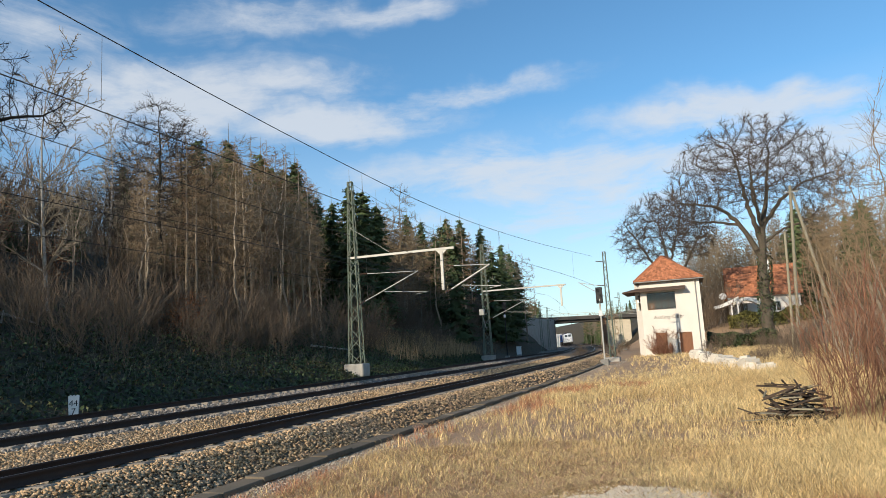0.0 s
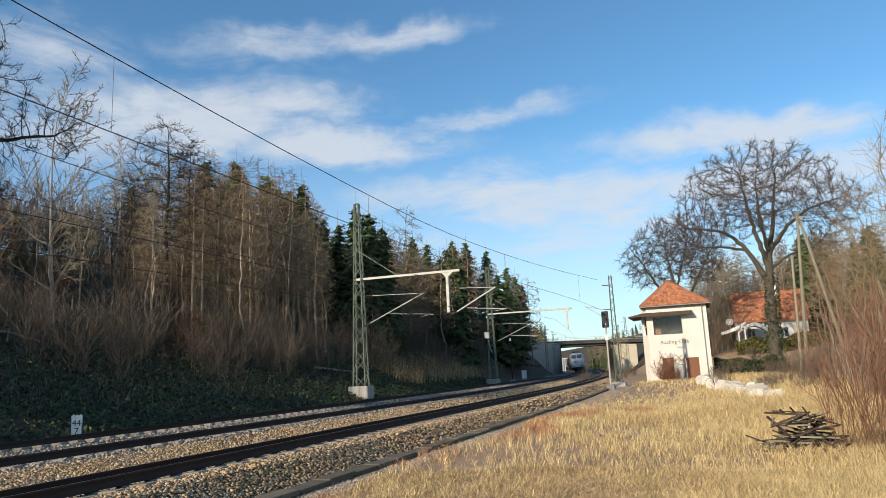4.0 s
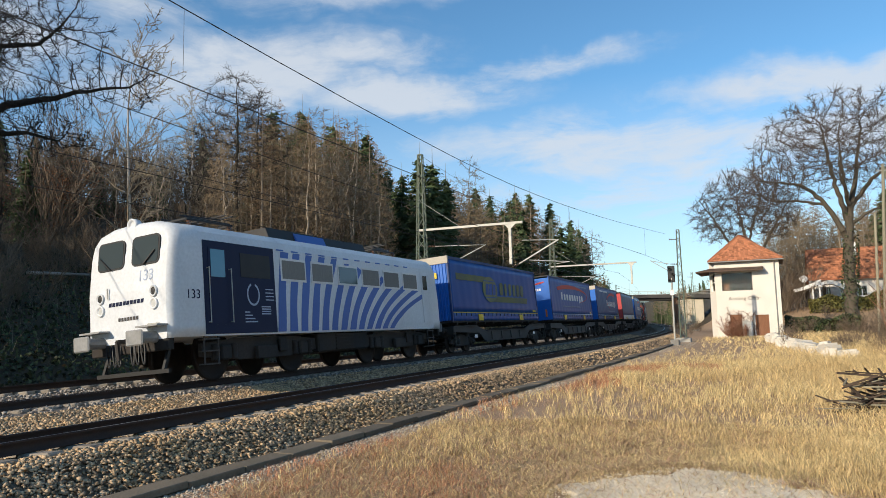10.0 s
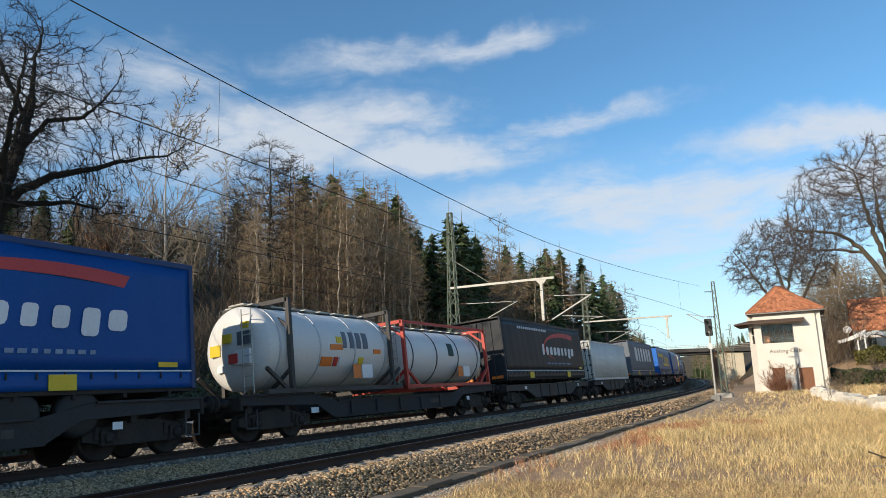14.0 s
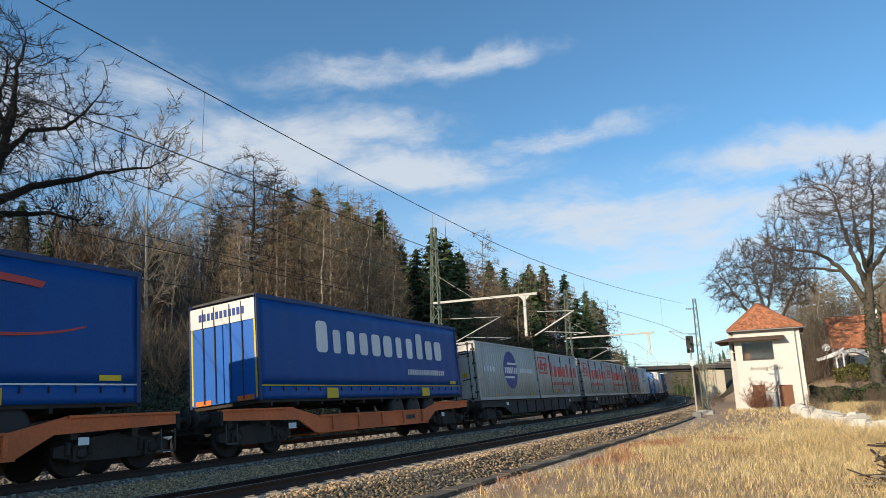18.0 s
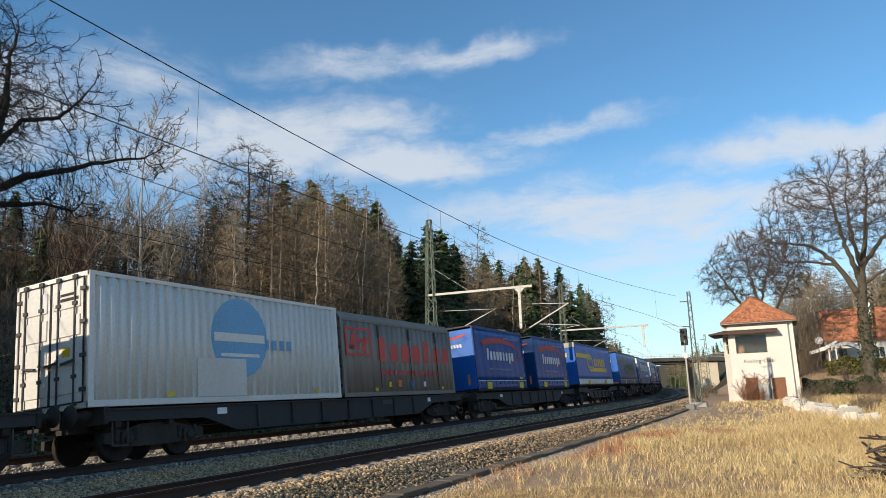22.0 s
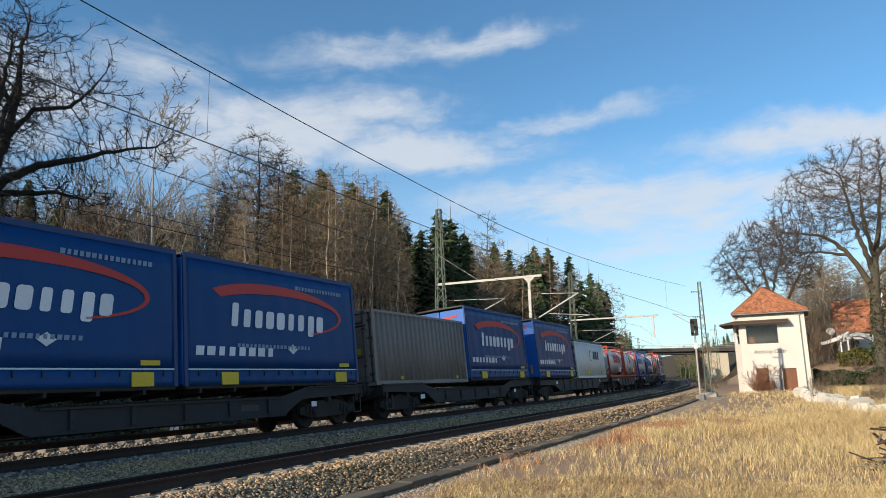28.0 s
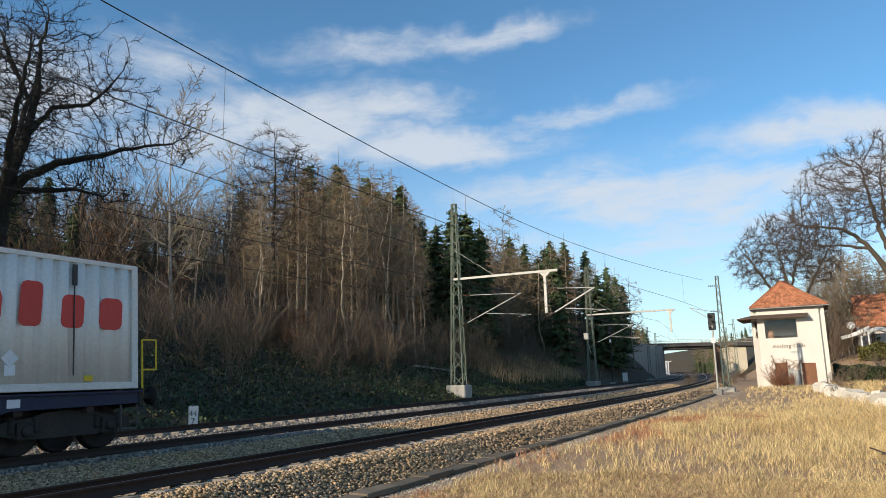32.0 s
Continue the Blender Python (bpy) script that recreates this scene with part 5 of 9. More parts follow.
for i in range(1, rows_ + 1):
    for j in range(cols_):
        an = 2 * math.pi * j / cols_
        k = i / rows_ * (1.06 + 0.09 * math.sin(an * 5) + 0.06 * math.sin(an * 11 + 1) + 0.05 * math.sin(an * 17 + 2))
        px, py = -0.75 + 1.6 * k * math.cos(an), 7.95 + 1.6 * k * math.sin(an)
        vs.append((px, py, float(ground_z(py, px - X0)) + (0.035 if i < rows_ else -0.04)))
for j in range(cols_):
    fs.append((0, 1 + j, 1 + (j + 1) % cols_, 1 + (j + 1) % cols_))
    for i in range(rows_ - 1):
        fs.append((1 + i * cols_ + j, 1 + (i + 1) * cols_ + j, 1 + (i + 1) * cols_ + (j + 1) % cols_, 1 + i * cols_ + (j + 1) % cols_))
bm = bm_new()
bv_ = [bm.verts.new(v) for v in vs]
for f in fs:
    bm.faces.new([bv_[k] for k in dict.fromkeys(f)])
bmesh.ops.recalc_face_normals(bm, faces=bm.faces)
tagged(part("grit_patch", bm, m_grit, None), "pale bare grit patch in the grass", "gravel", kind="structure")
n_ = 4000
a_, r_ = rng.uniform(0, 6.283, n_), np.sqrt(rng.uniform(0, 1, n_)) * 1.1
x, y = -0.75 + 1.6 * r_ * np.cos(a_), 7.95 + 1.6 * r_ * np.sin(a_)
stones("bare_gravel", np.stack([x, y, ground_z(y, x - X0) + 0.035], -1), rng.uniform(0.005, 0.018, n_), m_grit, "pale loose grit on the bare patch")

# ivy climbing the big oak's trunk
n_ = 1000
zz_ = rng.triangular(0.5, 6.0, 10.5, n_)
a_, r_ = rng.uniform(0, 6.283, n_), np.interp(zz_, [0, 4.4, 9, 12], [0.74, 0.6, 0.5, 0.36]) + rng.exponential(0.05, n_)
ivy_ob = leaves("ivy", np.interp(zz_, [0, 4.4, 9], [0, 0.1, 0.5]) + r_ * np.cos(a_), r_ * np.sin(a_), zz_, rng.uniform(0.07, 0.14, n_), m_ivy, "dark ivy round the trunk", "")
ivy_ob.parent = oak

# clipped garden hedge before the house, dark leaf mass beside the signal box
m_hedge = mat("hedge_leaves", (0.13, 0.115, 0.03), 0.85, var=0.4, scale=0.4, fine=5, bump=0, second=(0.06, 0.07, 0.02), per="island")


def hedge(x0, x1, y0, y1, height, n, material, label):
    x, y = rng.uniform(x0, x1, n), rng.uniform(y0, y1, n)
    h = height * (0.85 + 0.15 * np.sin(x * 1.7) * np.cos(x * 0.6))
    z = np.array([ground_at(p, q) for p, q in zip(x, y)]) + h * np.sqrt(rng.uniform(0, 1, n))
    return leaves("hedge", x, y, z, rng.uniform(0.1, 0.22, n), material, label, "hedge")


hedge(4.0, 15.5, 100.5, 102.0, 2.3, 9000, m_hedge, "yellow-green clipped garden hedge before the house")
# added dark leaves stand for the shadow on a mound
hedge(0.9, 7.4, 76.5, 79.5, 2.1, 9000, m_ivy, "dark leaf mass standing for a shadowed mound beside the signal box")
for i in range(36):
    az, rg = rt.uniform(-2.5, 12), rt.uniform(104, 128)
    if 2.2 < az < 8.6:
        rg += 14
    plant(brush[rt.randrange(3)], *at_az(az, rg), rt.uniform(0, 6.28), rt.uniform(1.8, 2.7) * (0.7 if az < 0 else 1))
for i in range(26):
    az, rg = rt.uniform(1.0, 8), rt.uniform(38, 74)
    plant(brush[rt.randrange(3)], *at_az(az, rg), rt.uniform(0, 6.28), rt.uniform(0.22, 0.45))

# ---- masts, wires, signals ----
# green mast paint, darkened to stand for the wood's shade on it
m_green = mat("mast_green", (0.15, 0.19, 0.14), 0.7, 0.0, var=0.3, scale=2, fine=20, bump=0.1, second=(0.16, 0.13, 0.09))
m_galv = mat("galvanised", (0.46, 0.45, 0.4), 0.55, 0.3, var=0.2, scale=2, fine=30, bump=0.05)
m_conc = mat("concrete", (0.36, 0.34, 0.3), 0.9, var=0.3, scale=1.2, fine=25, bump=0.3, second=(0.18, 0.17, 0.14))
m_wire = mat("wire", (0.05, 0.045, 0.04), 0.6, 0.5, var=0.1, bump=0)
m_black = mat("black_steel", (0.02, 0.02, 0.02), 0.6, var=0.3, bump=0.05)
m_white = mat("white_paint", (0.74, 0.73, 0.7), 0.6, var=0.12, scale=1.5, fine=30, bump=0.05)
m_insul = mat("insulator_brown", (0.09, 0.04, 0.02), 0.25, var=0.1, bump=0)


def lattice(bm, h, w0, w1, d0, d1, panels, t=0.05):
    """A four-legged lattice mast that narrows upwards."""
    def cor(i, z):
        k = z / h
        w, d = w0 + (w1 - w0) * k, d0 + (d1 - d0) * k
        return Vector(((-w, w, w, -w)[i] / 2, (-d, -d, d, d)[i] / 2, z))
    for i in range(4):
        bar(bm, cor(i, 0), cor(i, h), t * 1.4)
    zs = [h * (1 - (1 - k / panels) ** 1.15) for k in range(panels + 1)]
    for k in range(panels):
        for i in range(4):
            j = (i + 1) % 4
            a, b = (i, j) if (k + i) % 2 else (j, i)
            bar(bm, cor(a, zs[k]), cor(b, zs[k + 1]), t * 0.75)
    for i in range(4):
        bar(bm, cor(i, h), cor((i + 1) % 4, h), t)


def insulator(bm, a, b, n=4):
    a, b = Vector(a), Vector(b)
    d = (b - a)
    for i in range(n):
        p = a + d * ((i + 0.5) / n)
        bar(bm, p - d.normalized() * 0.02, p + d.normalized() * 0.02, 0.13, n=8)
    bar(bm, a, b, 0.05, n=6)


def long_mast(arm=7.75, post=(6.82, 4.75), outer=True):
    """A tall mast with a long arm over two tracks, a drop post and two contact-wire brackets; its foot at the origin, arm along +x."""
    ob = empty("catenary_mast", "tall green lattice mast with a long cantilever arm", "catenary mast", "catenary masts")
    bm = bm_new()
    lattice(bm, 13.3, 0.95, 0.32, 0.62, 0.26, 17, 0.055)
    part("lattice_mast", bm, m_green, ob)
    bm = bm_new()
    box(bm, -0.75, 0.75, -0.6, 0.6, -0.9, 0.0, 0.06)
    part("foundation", bm, m_conc, ob)
    bm = bm_new()
    box(bm, -0.3, arm, -0.07, 0.07, 7.55, 7.72, 0.01)
    bar(bm, (-0.2, 0, 9.9), (3.0, 0, 7.72), 0.02)
    part("cantilever_arm", bm, m_galv, ob)
    bm = bm_new()
    px, pz = post
    box(bm, px - 0.1, px + 0.1, -0.07, 0.07, pz, 7.55, 0.01)
    prism(bm, [(px - 0.4, 7.55), (px + 0.4, 7.55), (px + 0.1, 7.25), (px - 0.1, 7.25)], -0.05, 0.05)
    part("drop_post", bm, m_galv, ob)
    for x0, x1 in ((0.35, 5.0), (px + 0.1, px + 3.4))[:2 if outer else 1]:
        br = [(x0, 4.2 if x0 < 1 else 4.55), (x1, 6.25)]
        bm = bm_new()
        n = 5 if x0 < 1 else 7
        bar(bm, (x0 + 0.5, 0, br[0][1] + 0.22), (x1, 0, br[1][1]), 0.07 if x0 < 1 else 0.11, n=8)
        b = part("bracket_tube", bm, m_galv, ob)
        bm = bm_new()
        insulator(bm, (x0, 0, br[0][1]), (x0 + 0.55, 0, br[0][1] + 0.25))
        insulator(bm, (x0 + 0.2, 0, 6.42), (x0 + 0.75, 0, 6.38))
        part("insulator", bm, m_insul, b)
        bm = bm_new()
        bar(bm, (x0 + 0.75, 0, 6.38), (x1 - 0.15, 0, 6.25), 0.05, n=6)
        part("top_tube", bm, m_galv, ob)
        bm = bm_new()
        bar(bm, (x0 + 2.0 if x0 < 1 else x0 + 1.2, 0, 4.98), (x1 + 0.7, 0, 4.72), 0.045, n=6)
        bar(bm, (x1 - 0.2, 0, 4.62), (x1 + 0.7, 0, 4.72), 0.035, n=6)
        part("steady_arm", bm, m_galv, ob)
    return ob


x, y, a = on_line(45.5, -8.25)
long_mast().matrix_basis = Matrix.LocRotScale((x, y, 0.62), Euler((0, 0, a)), None)
x, y, a = on_line(81.0, -6.9)
long_mast(9.75, (9.15, 5.2), False).matrix_basis = Matrix.LocRotScale((x, y, 0.25), Euler((0, 0, 0.02)), None)
# switch gear box on the second mast
ob = empty("switch_cabinet", "grey switch box bracketed to a mast", "switch box", m=pose(x - 0.35, y - 0.45, 5.0))
bm = bm_new()
box(bm, -0.28, 0.28, -0.2, 0.2, 0, 0.75, 0.03)
part("casing", bm, m_galv, ob)
bm = bm_new()
bar(bm, (0, 0.1, 0.0), (0.3, 0.35, -1.5), 0.06)
part("bracket", bm, m_galv, ob)


def slim_mast(h=9.1):
    ob = empty("lattice_mast", "slim grey-green lattice mast on a concrete foot beside the track", "catenary mast", "slim masts")
    bm = bm_new()
    lattice(bm, h, 0.46, 0.22, 0.32, 0.18, 12, 0.04)
    part("lattice_frame", bm, m_green, ob)
    bm = bm_new()
    box(bm, -0.6, 0.6, -0.5, 0.5, -0.7, 0.0, 0.05)
    part("foundation", bm, m_conc, ob)
    for z in (8.3, 6.2):
        bm = bm_new()
        insulator(bm, (-0.15, 0, z - 0.02), (-0.75, 0, z + 0.02))
        part("insulator", bm, m_insul, ob)
    bm = bm_new()
    bar(bm, (-0.75, 0, 6.22), (-2.4, 0, 6.6), 0.05, n=6)
    bar(bm, (-0.2, 0, 5.2), (-2.3, 0, 6.55), 0.05, n=6)
    part("bracket_tube", bm, m_galv, ob)
    return ob


m3 = slim_mast()
m3.matrix_basis = pose(-7.02, 61.6, -0.2)
for s, d, turn in ((118.0, 9.0, 0.0), (142.0, 8.6, 0.0), (128.0, -4.9, math.pi), (151.0, -4.8, math.pi)):
    x, y, a = on_line(s, d)
    copy_thing(m3, Matrix.LocRotScale((x, y, -0.2), Euler((0, 0, a + turn)), None))


def overhead(name, off, s0, s1, step, z_c, z_m, sag, drops, draw=0.0):
    """Contact wire, messenger and droppers over one track."""
    ob = empty(name, "thin dark overhead wires with droppers above the track", "overhead wire", kind="structure")
    for wire, z0 in (("contact_wire", z_c), ("messenger_wire", z_m)):
        segs = []
        prev = None
        for i in range(int((s1 - s0) / 3.0) + 1):
            s = s0 + i * 3.0
            k = ((s - s0) % step) / step
            z = z0 - (sag * 4 * k * (1 - k) if wire[0] == "m" else 0.03 * 4 * k * (1 - k))
            x, y, a = on_line(s, off + (draw * float(smooth01(s, 22, s1)) if draw else 0.25 * math.sin(s / step * math.pi)))
            q = (x, y, z)
            if prev:
                segs.append((*prev, *q, 0.011, 0.011))
            prev = q
        tubes(wire, segs, 5, m_wire, ob)
    for s in drops:
        k = ((s - s0) % step) / step
        x, y, a = on_line(s, off + (draw * float(smooth01(s, 22, s1)) if draw else 0.25 * math.sin(s / step * math.pi)))
        zm = z_m - sag * 4 * k * (1 - k)
        tubes("dropper", [(x, y, z_c, x, y, zm, 0.005, 0.005), (x, y - 0.06, z_c + 0.02, x, y + 0.06, z_c + 0.14, 0.006, 0.006)], 4, m_wire, ob)
    return ob


overhead("overhead_line_1", 5.1, -12.0, 61.5, 73.5, 5.88, 8.6, 1.6, (9.2, 34.0, 50.0), 2.4)
overhead("overhead_line_2", 0.4, -28.5, 261, 37.0, 5.3, 6.9, 0.35, (17.0, 35.0, 56.0, 72.0, 94.0, 109.0))
overhead("overhead_line_3", -3.4, -28.5, 112, 37.0, 5.3, 6.9, 0.35, (20.0, 36.0, 57.0, 71.0))
# feeder line along the mast tops
segs = []
for s_a, d_a, s_b, d_b in ((45.5, -8.25, 81.0, -6.9),):
    pa, pb = on_line(s_a, d_a), on_line(s_b, d_b)
    for i in range(8):
        k0, k1 = i / 8, (i + 1) / 8
        f = lambda k: (pa[0] + (pb[0] - pa[0]) * k, pa[1] + (pb[1] - pa[1]) * k, 13.9 - 0.9 * 4 * k * (1 - k))
        segs.append((*f(k0), *f(k1), 0.012, 0.012))
ob = tubes("feeder_wire", segs, 4, m_wire)
tagged(ob, "thin dark feeder wire along the mast tops", "overhead wire", kind="structure")


def signal(x, y, z, h, post_mat, turn, label, plate):
    ob = empty("railway_signal", label, "signal", "signals", m=pose(x, y, z, 0, 0, turn))
    bm = bm_new()
    bar(bm, (0, 0, 0), (0, 0, h - 0.6), 0.14, n=8)
    part("post", bm, post_mat, ob)
    bm = bm_new()
    box(bm, -0.26, 0.26, -0.06, 0.02, h - 0.95, h + 0.3, 0.05)
    s = part("signal_head", bm, m_black, ob, "black signal screen")
    for i, lz in enumerate((h + 0.08, h - 0.35, h - 0.8)):
        bm = bm_new()
        lathe(bm, [(0.1, 0), (0.1, 0.16), (0.085, 0.16), (0.085, 0.02)], Matrix.Translation((0.12 if i % 2 else -0.1, -0.06, lz)) @ pose(0, 0, 0, 90), 12)
        part("lamp_hood", bm, m_black, s)
    if plate:
        bm = bm_new()
        box(bm, -0.14, 0.14, -0.1, -0.07, h - 1.9, h - 1.5, 0.01)
        part("plate", bm, m_white, ob, "white plate")
    bm = bm_new()
    box(bm, -0.3, 0.3, -0.3, 0.3, -0.5, 0.05, 0.03)
    part("foot", bm, m_conc, ob)
    return ob


x, y, a = on_line(97, -7.3)
signal(x, y, -0.2, 7.3, m_black, 0, "dark signal on a black post at the wood's edge", True)
signal(-6.85, 54.6, -0.2, 5.25, m_galv, 0, "grey colour-light signal beside the slim mast", True)
# relay box and hectometre stone
x, y, a = on_line(96, -5.5)
ob = empty("relay_box", "small white equipment box beside the track", "relay box", m=pose(x, y, -0.15))
bm = bm_new()
box(bm, -0.3, 0.3, -0.22, 0.22, 0.1, 1.15, 0.03)
part("casing", bm, m_white, ob)
bm = bm_new()
box(bm, -0.34, 0.34, -0.26, 0.26, 1.15, 1.22, 0.02)
part("lid", bm, m_white, ob)
bm = bm_new()
box(bm, -0.34, 0.34, -0.26, 0.26, -0.4, 0.1, 0.02)
part("base", bm, m_conc, ob)
ob = empty("distance_stone", "white distance marker stone with black figures", "marker stone", m=pose(-21.0, 19.2, -0.42, 0, 0, 38) @ Matrix.Diagonal((0.85, 0.85, 0.9, 1)))
bm = bm_new()
prism(bm, [(-0.17, 0), (0.17, 0), (0.2, 0.94), (0.13, 0.98), (0.06, 0.93), (0, 0.98), (-0.06, 0.93), (-0.13, 0.98), (-0.2, 0.94)], -0.1, 0.1)
part("stone", bm, m_white, ob)


def lettering(name, body, size, parent, m, material, depth=0.008, spacing=1.0, align="CENTER"):
    """Words from the built-in font, turned into a mesh."""
    cu = bpy.data.curves.new(name, "FONT")
    cu.body, cu.size, cu.extrude, cu.align_x, cu.space_character = body, size, depth, align, spacing
    tmp = new("tmp", cu)
    dg_ = bpy.context.evaluated_depsgraph_get()
    me = bpy.data.meshes.new_from_object(tmp.evaluated_get(dg_))
    bpy.data.objects.remove(tmp)
    me.materials.clear()
    me.materials.append(material)
    ob = new(name, me)
    ob.parent = parent
    ob.matrix_basis = m
    return ob


lettering("upper_figure", "44", 0.34, ob, Matrix.Translation((0, -0.103, 0.55)) @ pose(0, 0, 0, 90), m_black, 0.004)
lettering("lower_figure", "7", 0.36, ob, Matrix.Translation((0, -0.103, 0.22)) @ pose(0, 0, 0, 90), m_black, 0.004)

# ---- signal box ----
m_plaster = mat("plaster", (0.72, 0.68, 0.6), 0.9, var=0.14, scale=0.7, fine=12, bump=0.15, second=(0.5, 0.42, 0.33), per="none")
m_tile = mat("roof_tile", (0.38, 0.15, 0.075), 0.85, var=0.3, scale=1.5, fine=15, bump=0.2, second=(0.3, 0.1, 0.05))
m_woodb = mat("brown_boards", (0.27, 0.12, 0.06), 0.75, var=0.25, scale=2, fine=20, bump=0.2, streak=(6, 6, 1))
m_soffit = mat("brown_soffit", (0.1, 0.065, 0.045), 0.8, var=0.2, bump=0.1)
m_glass = glass("dark_glass")
m_clear = clear_glass("window_glass")
m_curtain = mat("curtain", (0.2, 0.1, 0.055), 0.9, var=0.2, scale=4, fine=20, bump=0.1, streak=(8, 1, 1))
m_pole_pale = mat("pale_grey_plastic", (0.55, 0.54, 0.5), 0.6, var=0.12, bump=0.05)
m_zinc = mat("zinc", (0.3, 0.29, 0.27), 0.5, 0.6, var=0.2, bump=0.05)

TY = 74.0
box_ = empty("signal_box", "white two-storey signal box with a red hipped tile roof", "building", m=pose(0, 0, 0))
bm = bm_new()
W = [(-5.15, TY), (0.62, TY), (0.62, TY + 6.2), (-5.75, TY + 6.2), (-5.75, TY + 0.9)]
WIN_Z0, WIN_Z1 = 4.02, 5.75


def wall_face(bm, a, b, z0, z1, holes, thick=0.3, mat_=0):
    """An upright wall from a to b with rectangular openings (u0, u1, z0, z1) cut through it."""
    a, b = Vector((*a, 0)), Vector((*b, 0))
    L = (b - a).length
    d = (b - a).normalized()
    nrm = Vector((-d.y, d.x, 0))
    us = sorted({0, L, *[h[0] for h in holes], *[h[1] for h in holes]})
    zs = sorted({z0, z1, *[h[2] for h in holes], *[h[3] for h in holes]})
    for i in range(len(us) - 1):
        for j in range(len(zs) - 1):
            um, zm = (us[i] + us[i + 1]) / 2, (zs[j] + zs[j + 1]) / 2
            if any(h[0] < um < h[1] and h[2] < zm < h[3] for h in holes):
                continue
            p, q = a + d * us[i], a + d * us[i + 1]
            vs = [bm.verts.new((v.x, v.y, z)) for z in (zs[j], zs[j + 1]) for v in (p, q, q + nrm * thick, p + nrm * thick)]
            for f in ((0, 1, 5, 4), (1, 2, 6, 5), (2, 3, 7, 6), (3, 0, 4, 7), (4, 5, 6, 7), (3, 2, 1, 0)):
                bm.faces.new([vs[k] for k in f]).material_index = mat_
    bmesh.ops.remove_doubles(bm, verts=bm.verts, dist=0.001)


wall_face(bm, W[0], W[1], -0.8, 6.85, [(0.6, 3.35, WIN_Z0, WIN_Z1), (1.15, 2.2, -0.6, 1.68), (3.4, 4.6, -0.45, 1.62)])
part("front_wall", bm, m_plaster, box_)
bm = bm_new()
wall_face(bm, W[4], W[0], -0.8, 6.85, [(0.15, 0.95, WIN_Z0, WIN_Z1)])
part("corner_wall", bm, m_plaster, box_)
bm = bm_new()
wall_face(bm, W[3], W[4], -0.8, 6.85, [(0.5, 5.1, WIN_Z0, WIN_Z1)])
part("track_side_wall", bm, m_plaster, box_)
bm = bm_new()
wall_face(bm, (0.62, TY + 0.303), (0.62, TY + 5.9), -0.8, 6.85, [])
part("side_wall", bm, m_plaster, box_)
bm = bm_new()
wall_face(bm, W[2], W[3], -0.8, 6.85, [])
part("back_wall", bm, m_plaster, box_)
bm = bm_new()
box(bm, -5.3, 0.3, TY + 0.4, TY + 5.8, 3.4, 3.6)
part("upper_floor", bm, m_soffit, box_)
# made-up black sheet that keeps the room behind the windows dark
bm = bm_new()
box(bm, -5.3, 0.3, TY + 1.6, TY + 1.7, 3.6, 6.8)
part("partition", bm, m_black, box_, "black sheet standing for the dark of the room")
# roof: hipped, with rows of tiles
ROOF = [(-5.7, TY - 0.4), (1.02, TY - 0.4), (1.02, TY + 6.6), (-5.9, TY + 6.6)]
APEX = ((-2.9, TY + 2.4, 9.62), (-2.3, TY + 3.8, 9.62))
bm = bm_new()
zb = 6.82
vb = [bm.verts.new((x, y, zb)) for x, y in ROOF] + [bm.verts.new((x, y, zb + 0.12)) for x, y in ROOF] + [bm.verts.new(p) for p in APEX]
for f in ((3, 2, 1, 0), (0, 1, 5, 4), (1, 2, 6, 5), (2, 3, 7, 6), (3, 0, 4, 7), (4, 5, 8), (5, 6, 9, 8), (6, 7, 9), (7, 4, 8, 9)):
    bm.faces.new([vb[i] for i in f])
roof = part("roof", bm, m_soffit, box_)


def tile_slope(parent, a, b, c, d, rows, cols, material, thick=0.03):
    """Courses of tiles on the slope a-b (eaves) to d-c (ridge); each tile a piece sharing nothing but its shape."""
    a, b, c, d = Vector(a), Vector(b), Vector(c), Vector(d)
    nrm = (b - a).cross(d - a).normalized()
    vs, fs = [], []
    for r in range(rows):
        k0, k1 = r / rows, (r + 1.25) / rows
        p0, q0 = a.lerp(d, k0), b.lerp(c, k0)
        p1, q1 = a.lerp(d, min(k1, 1)), b.lerp(c, min(k1, 1))
        n = max(1, round(cols * (q0 - p0).length / max((b - a).length, 0.01)))
        for i in range(n):
            u0, u1 = (i + 0.03) / n, (i + 0.97) / n
            j = random.uniform(-0.006, 0.006)
            base = nrm * (0.035 + j)
            low = nrm * (0.06 + j)
            i0 = len(vs)
            vs += [p0.lerp(q0, u0) + low, p0.lerp(q0, u1) + low, p1.lerp(q1, u1) + base * 0.35, p1.lerp(q1, u0) + base * 0.35,
                   p0.lerp(q0, u0), p0.lerp(q0, u1)]
            fs += [(i0, i0 + 1, i0 + 2, i0 + 3), (i0 + 4, i0 + 5, i0 + 1, i0)]
    ob = pydata("roof_cladding", vs, fs, material, parent)
    return tagged(ob, "red clay tile courses", kind="stuff")


m_tiles = mat("roof_tiles", (0.4, 0.16, 0.08), 0.85, var=0.22, scale=0.8, fine=15, bump=0.2, second=(0.34, 0.12, 0.05), per="island")
E4 = [(x, y, zb + 0.12) for x, y in ROOF]
tile_slope(roof, E4[0], E4[1], APEX[0], APEX[0], 16, 30, m_tiles)
tile_slope(roof, E4[1], E4[2], APEX[1], APEX[0], 16, 30, m_tiles)
tile_slope(roof, E4[3], E4[0], APEX[0], APEX[1], 16, 30, m_tiles)
tile_slope(roof, E4[2], E4[3], APEX[1], APEX[1], 16, 30, m_tiles)
bm = bm_new()
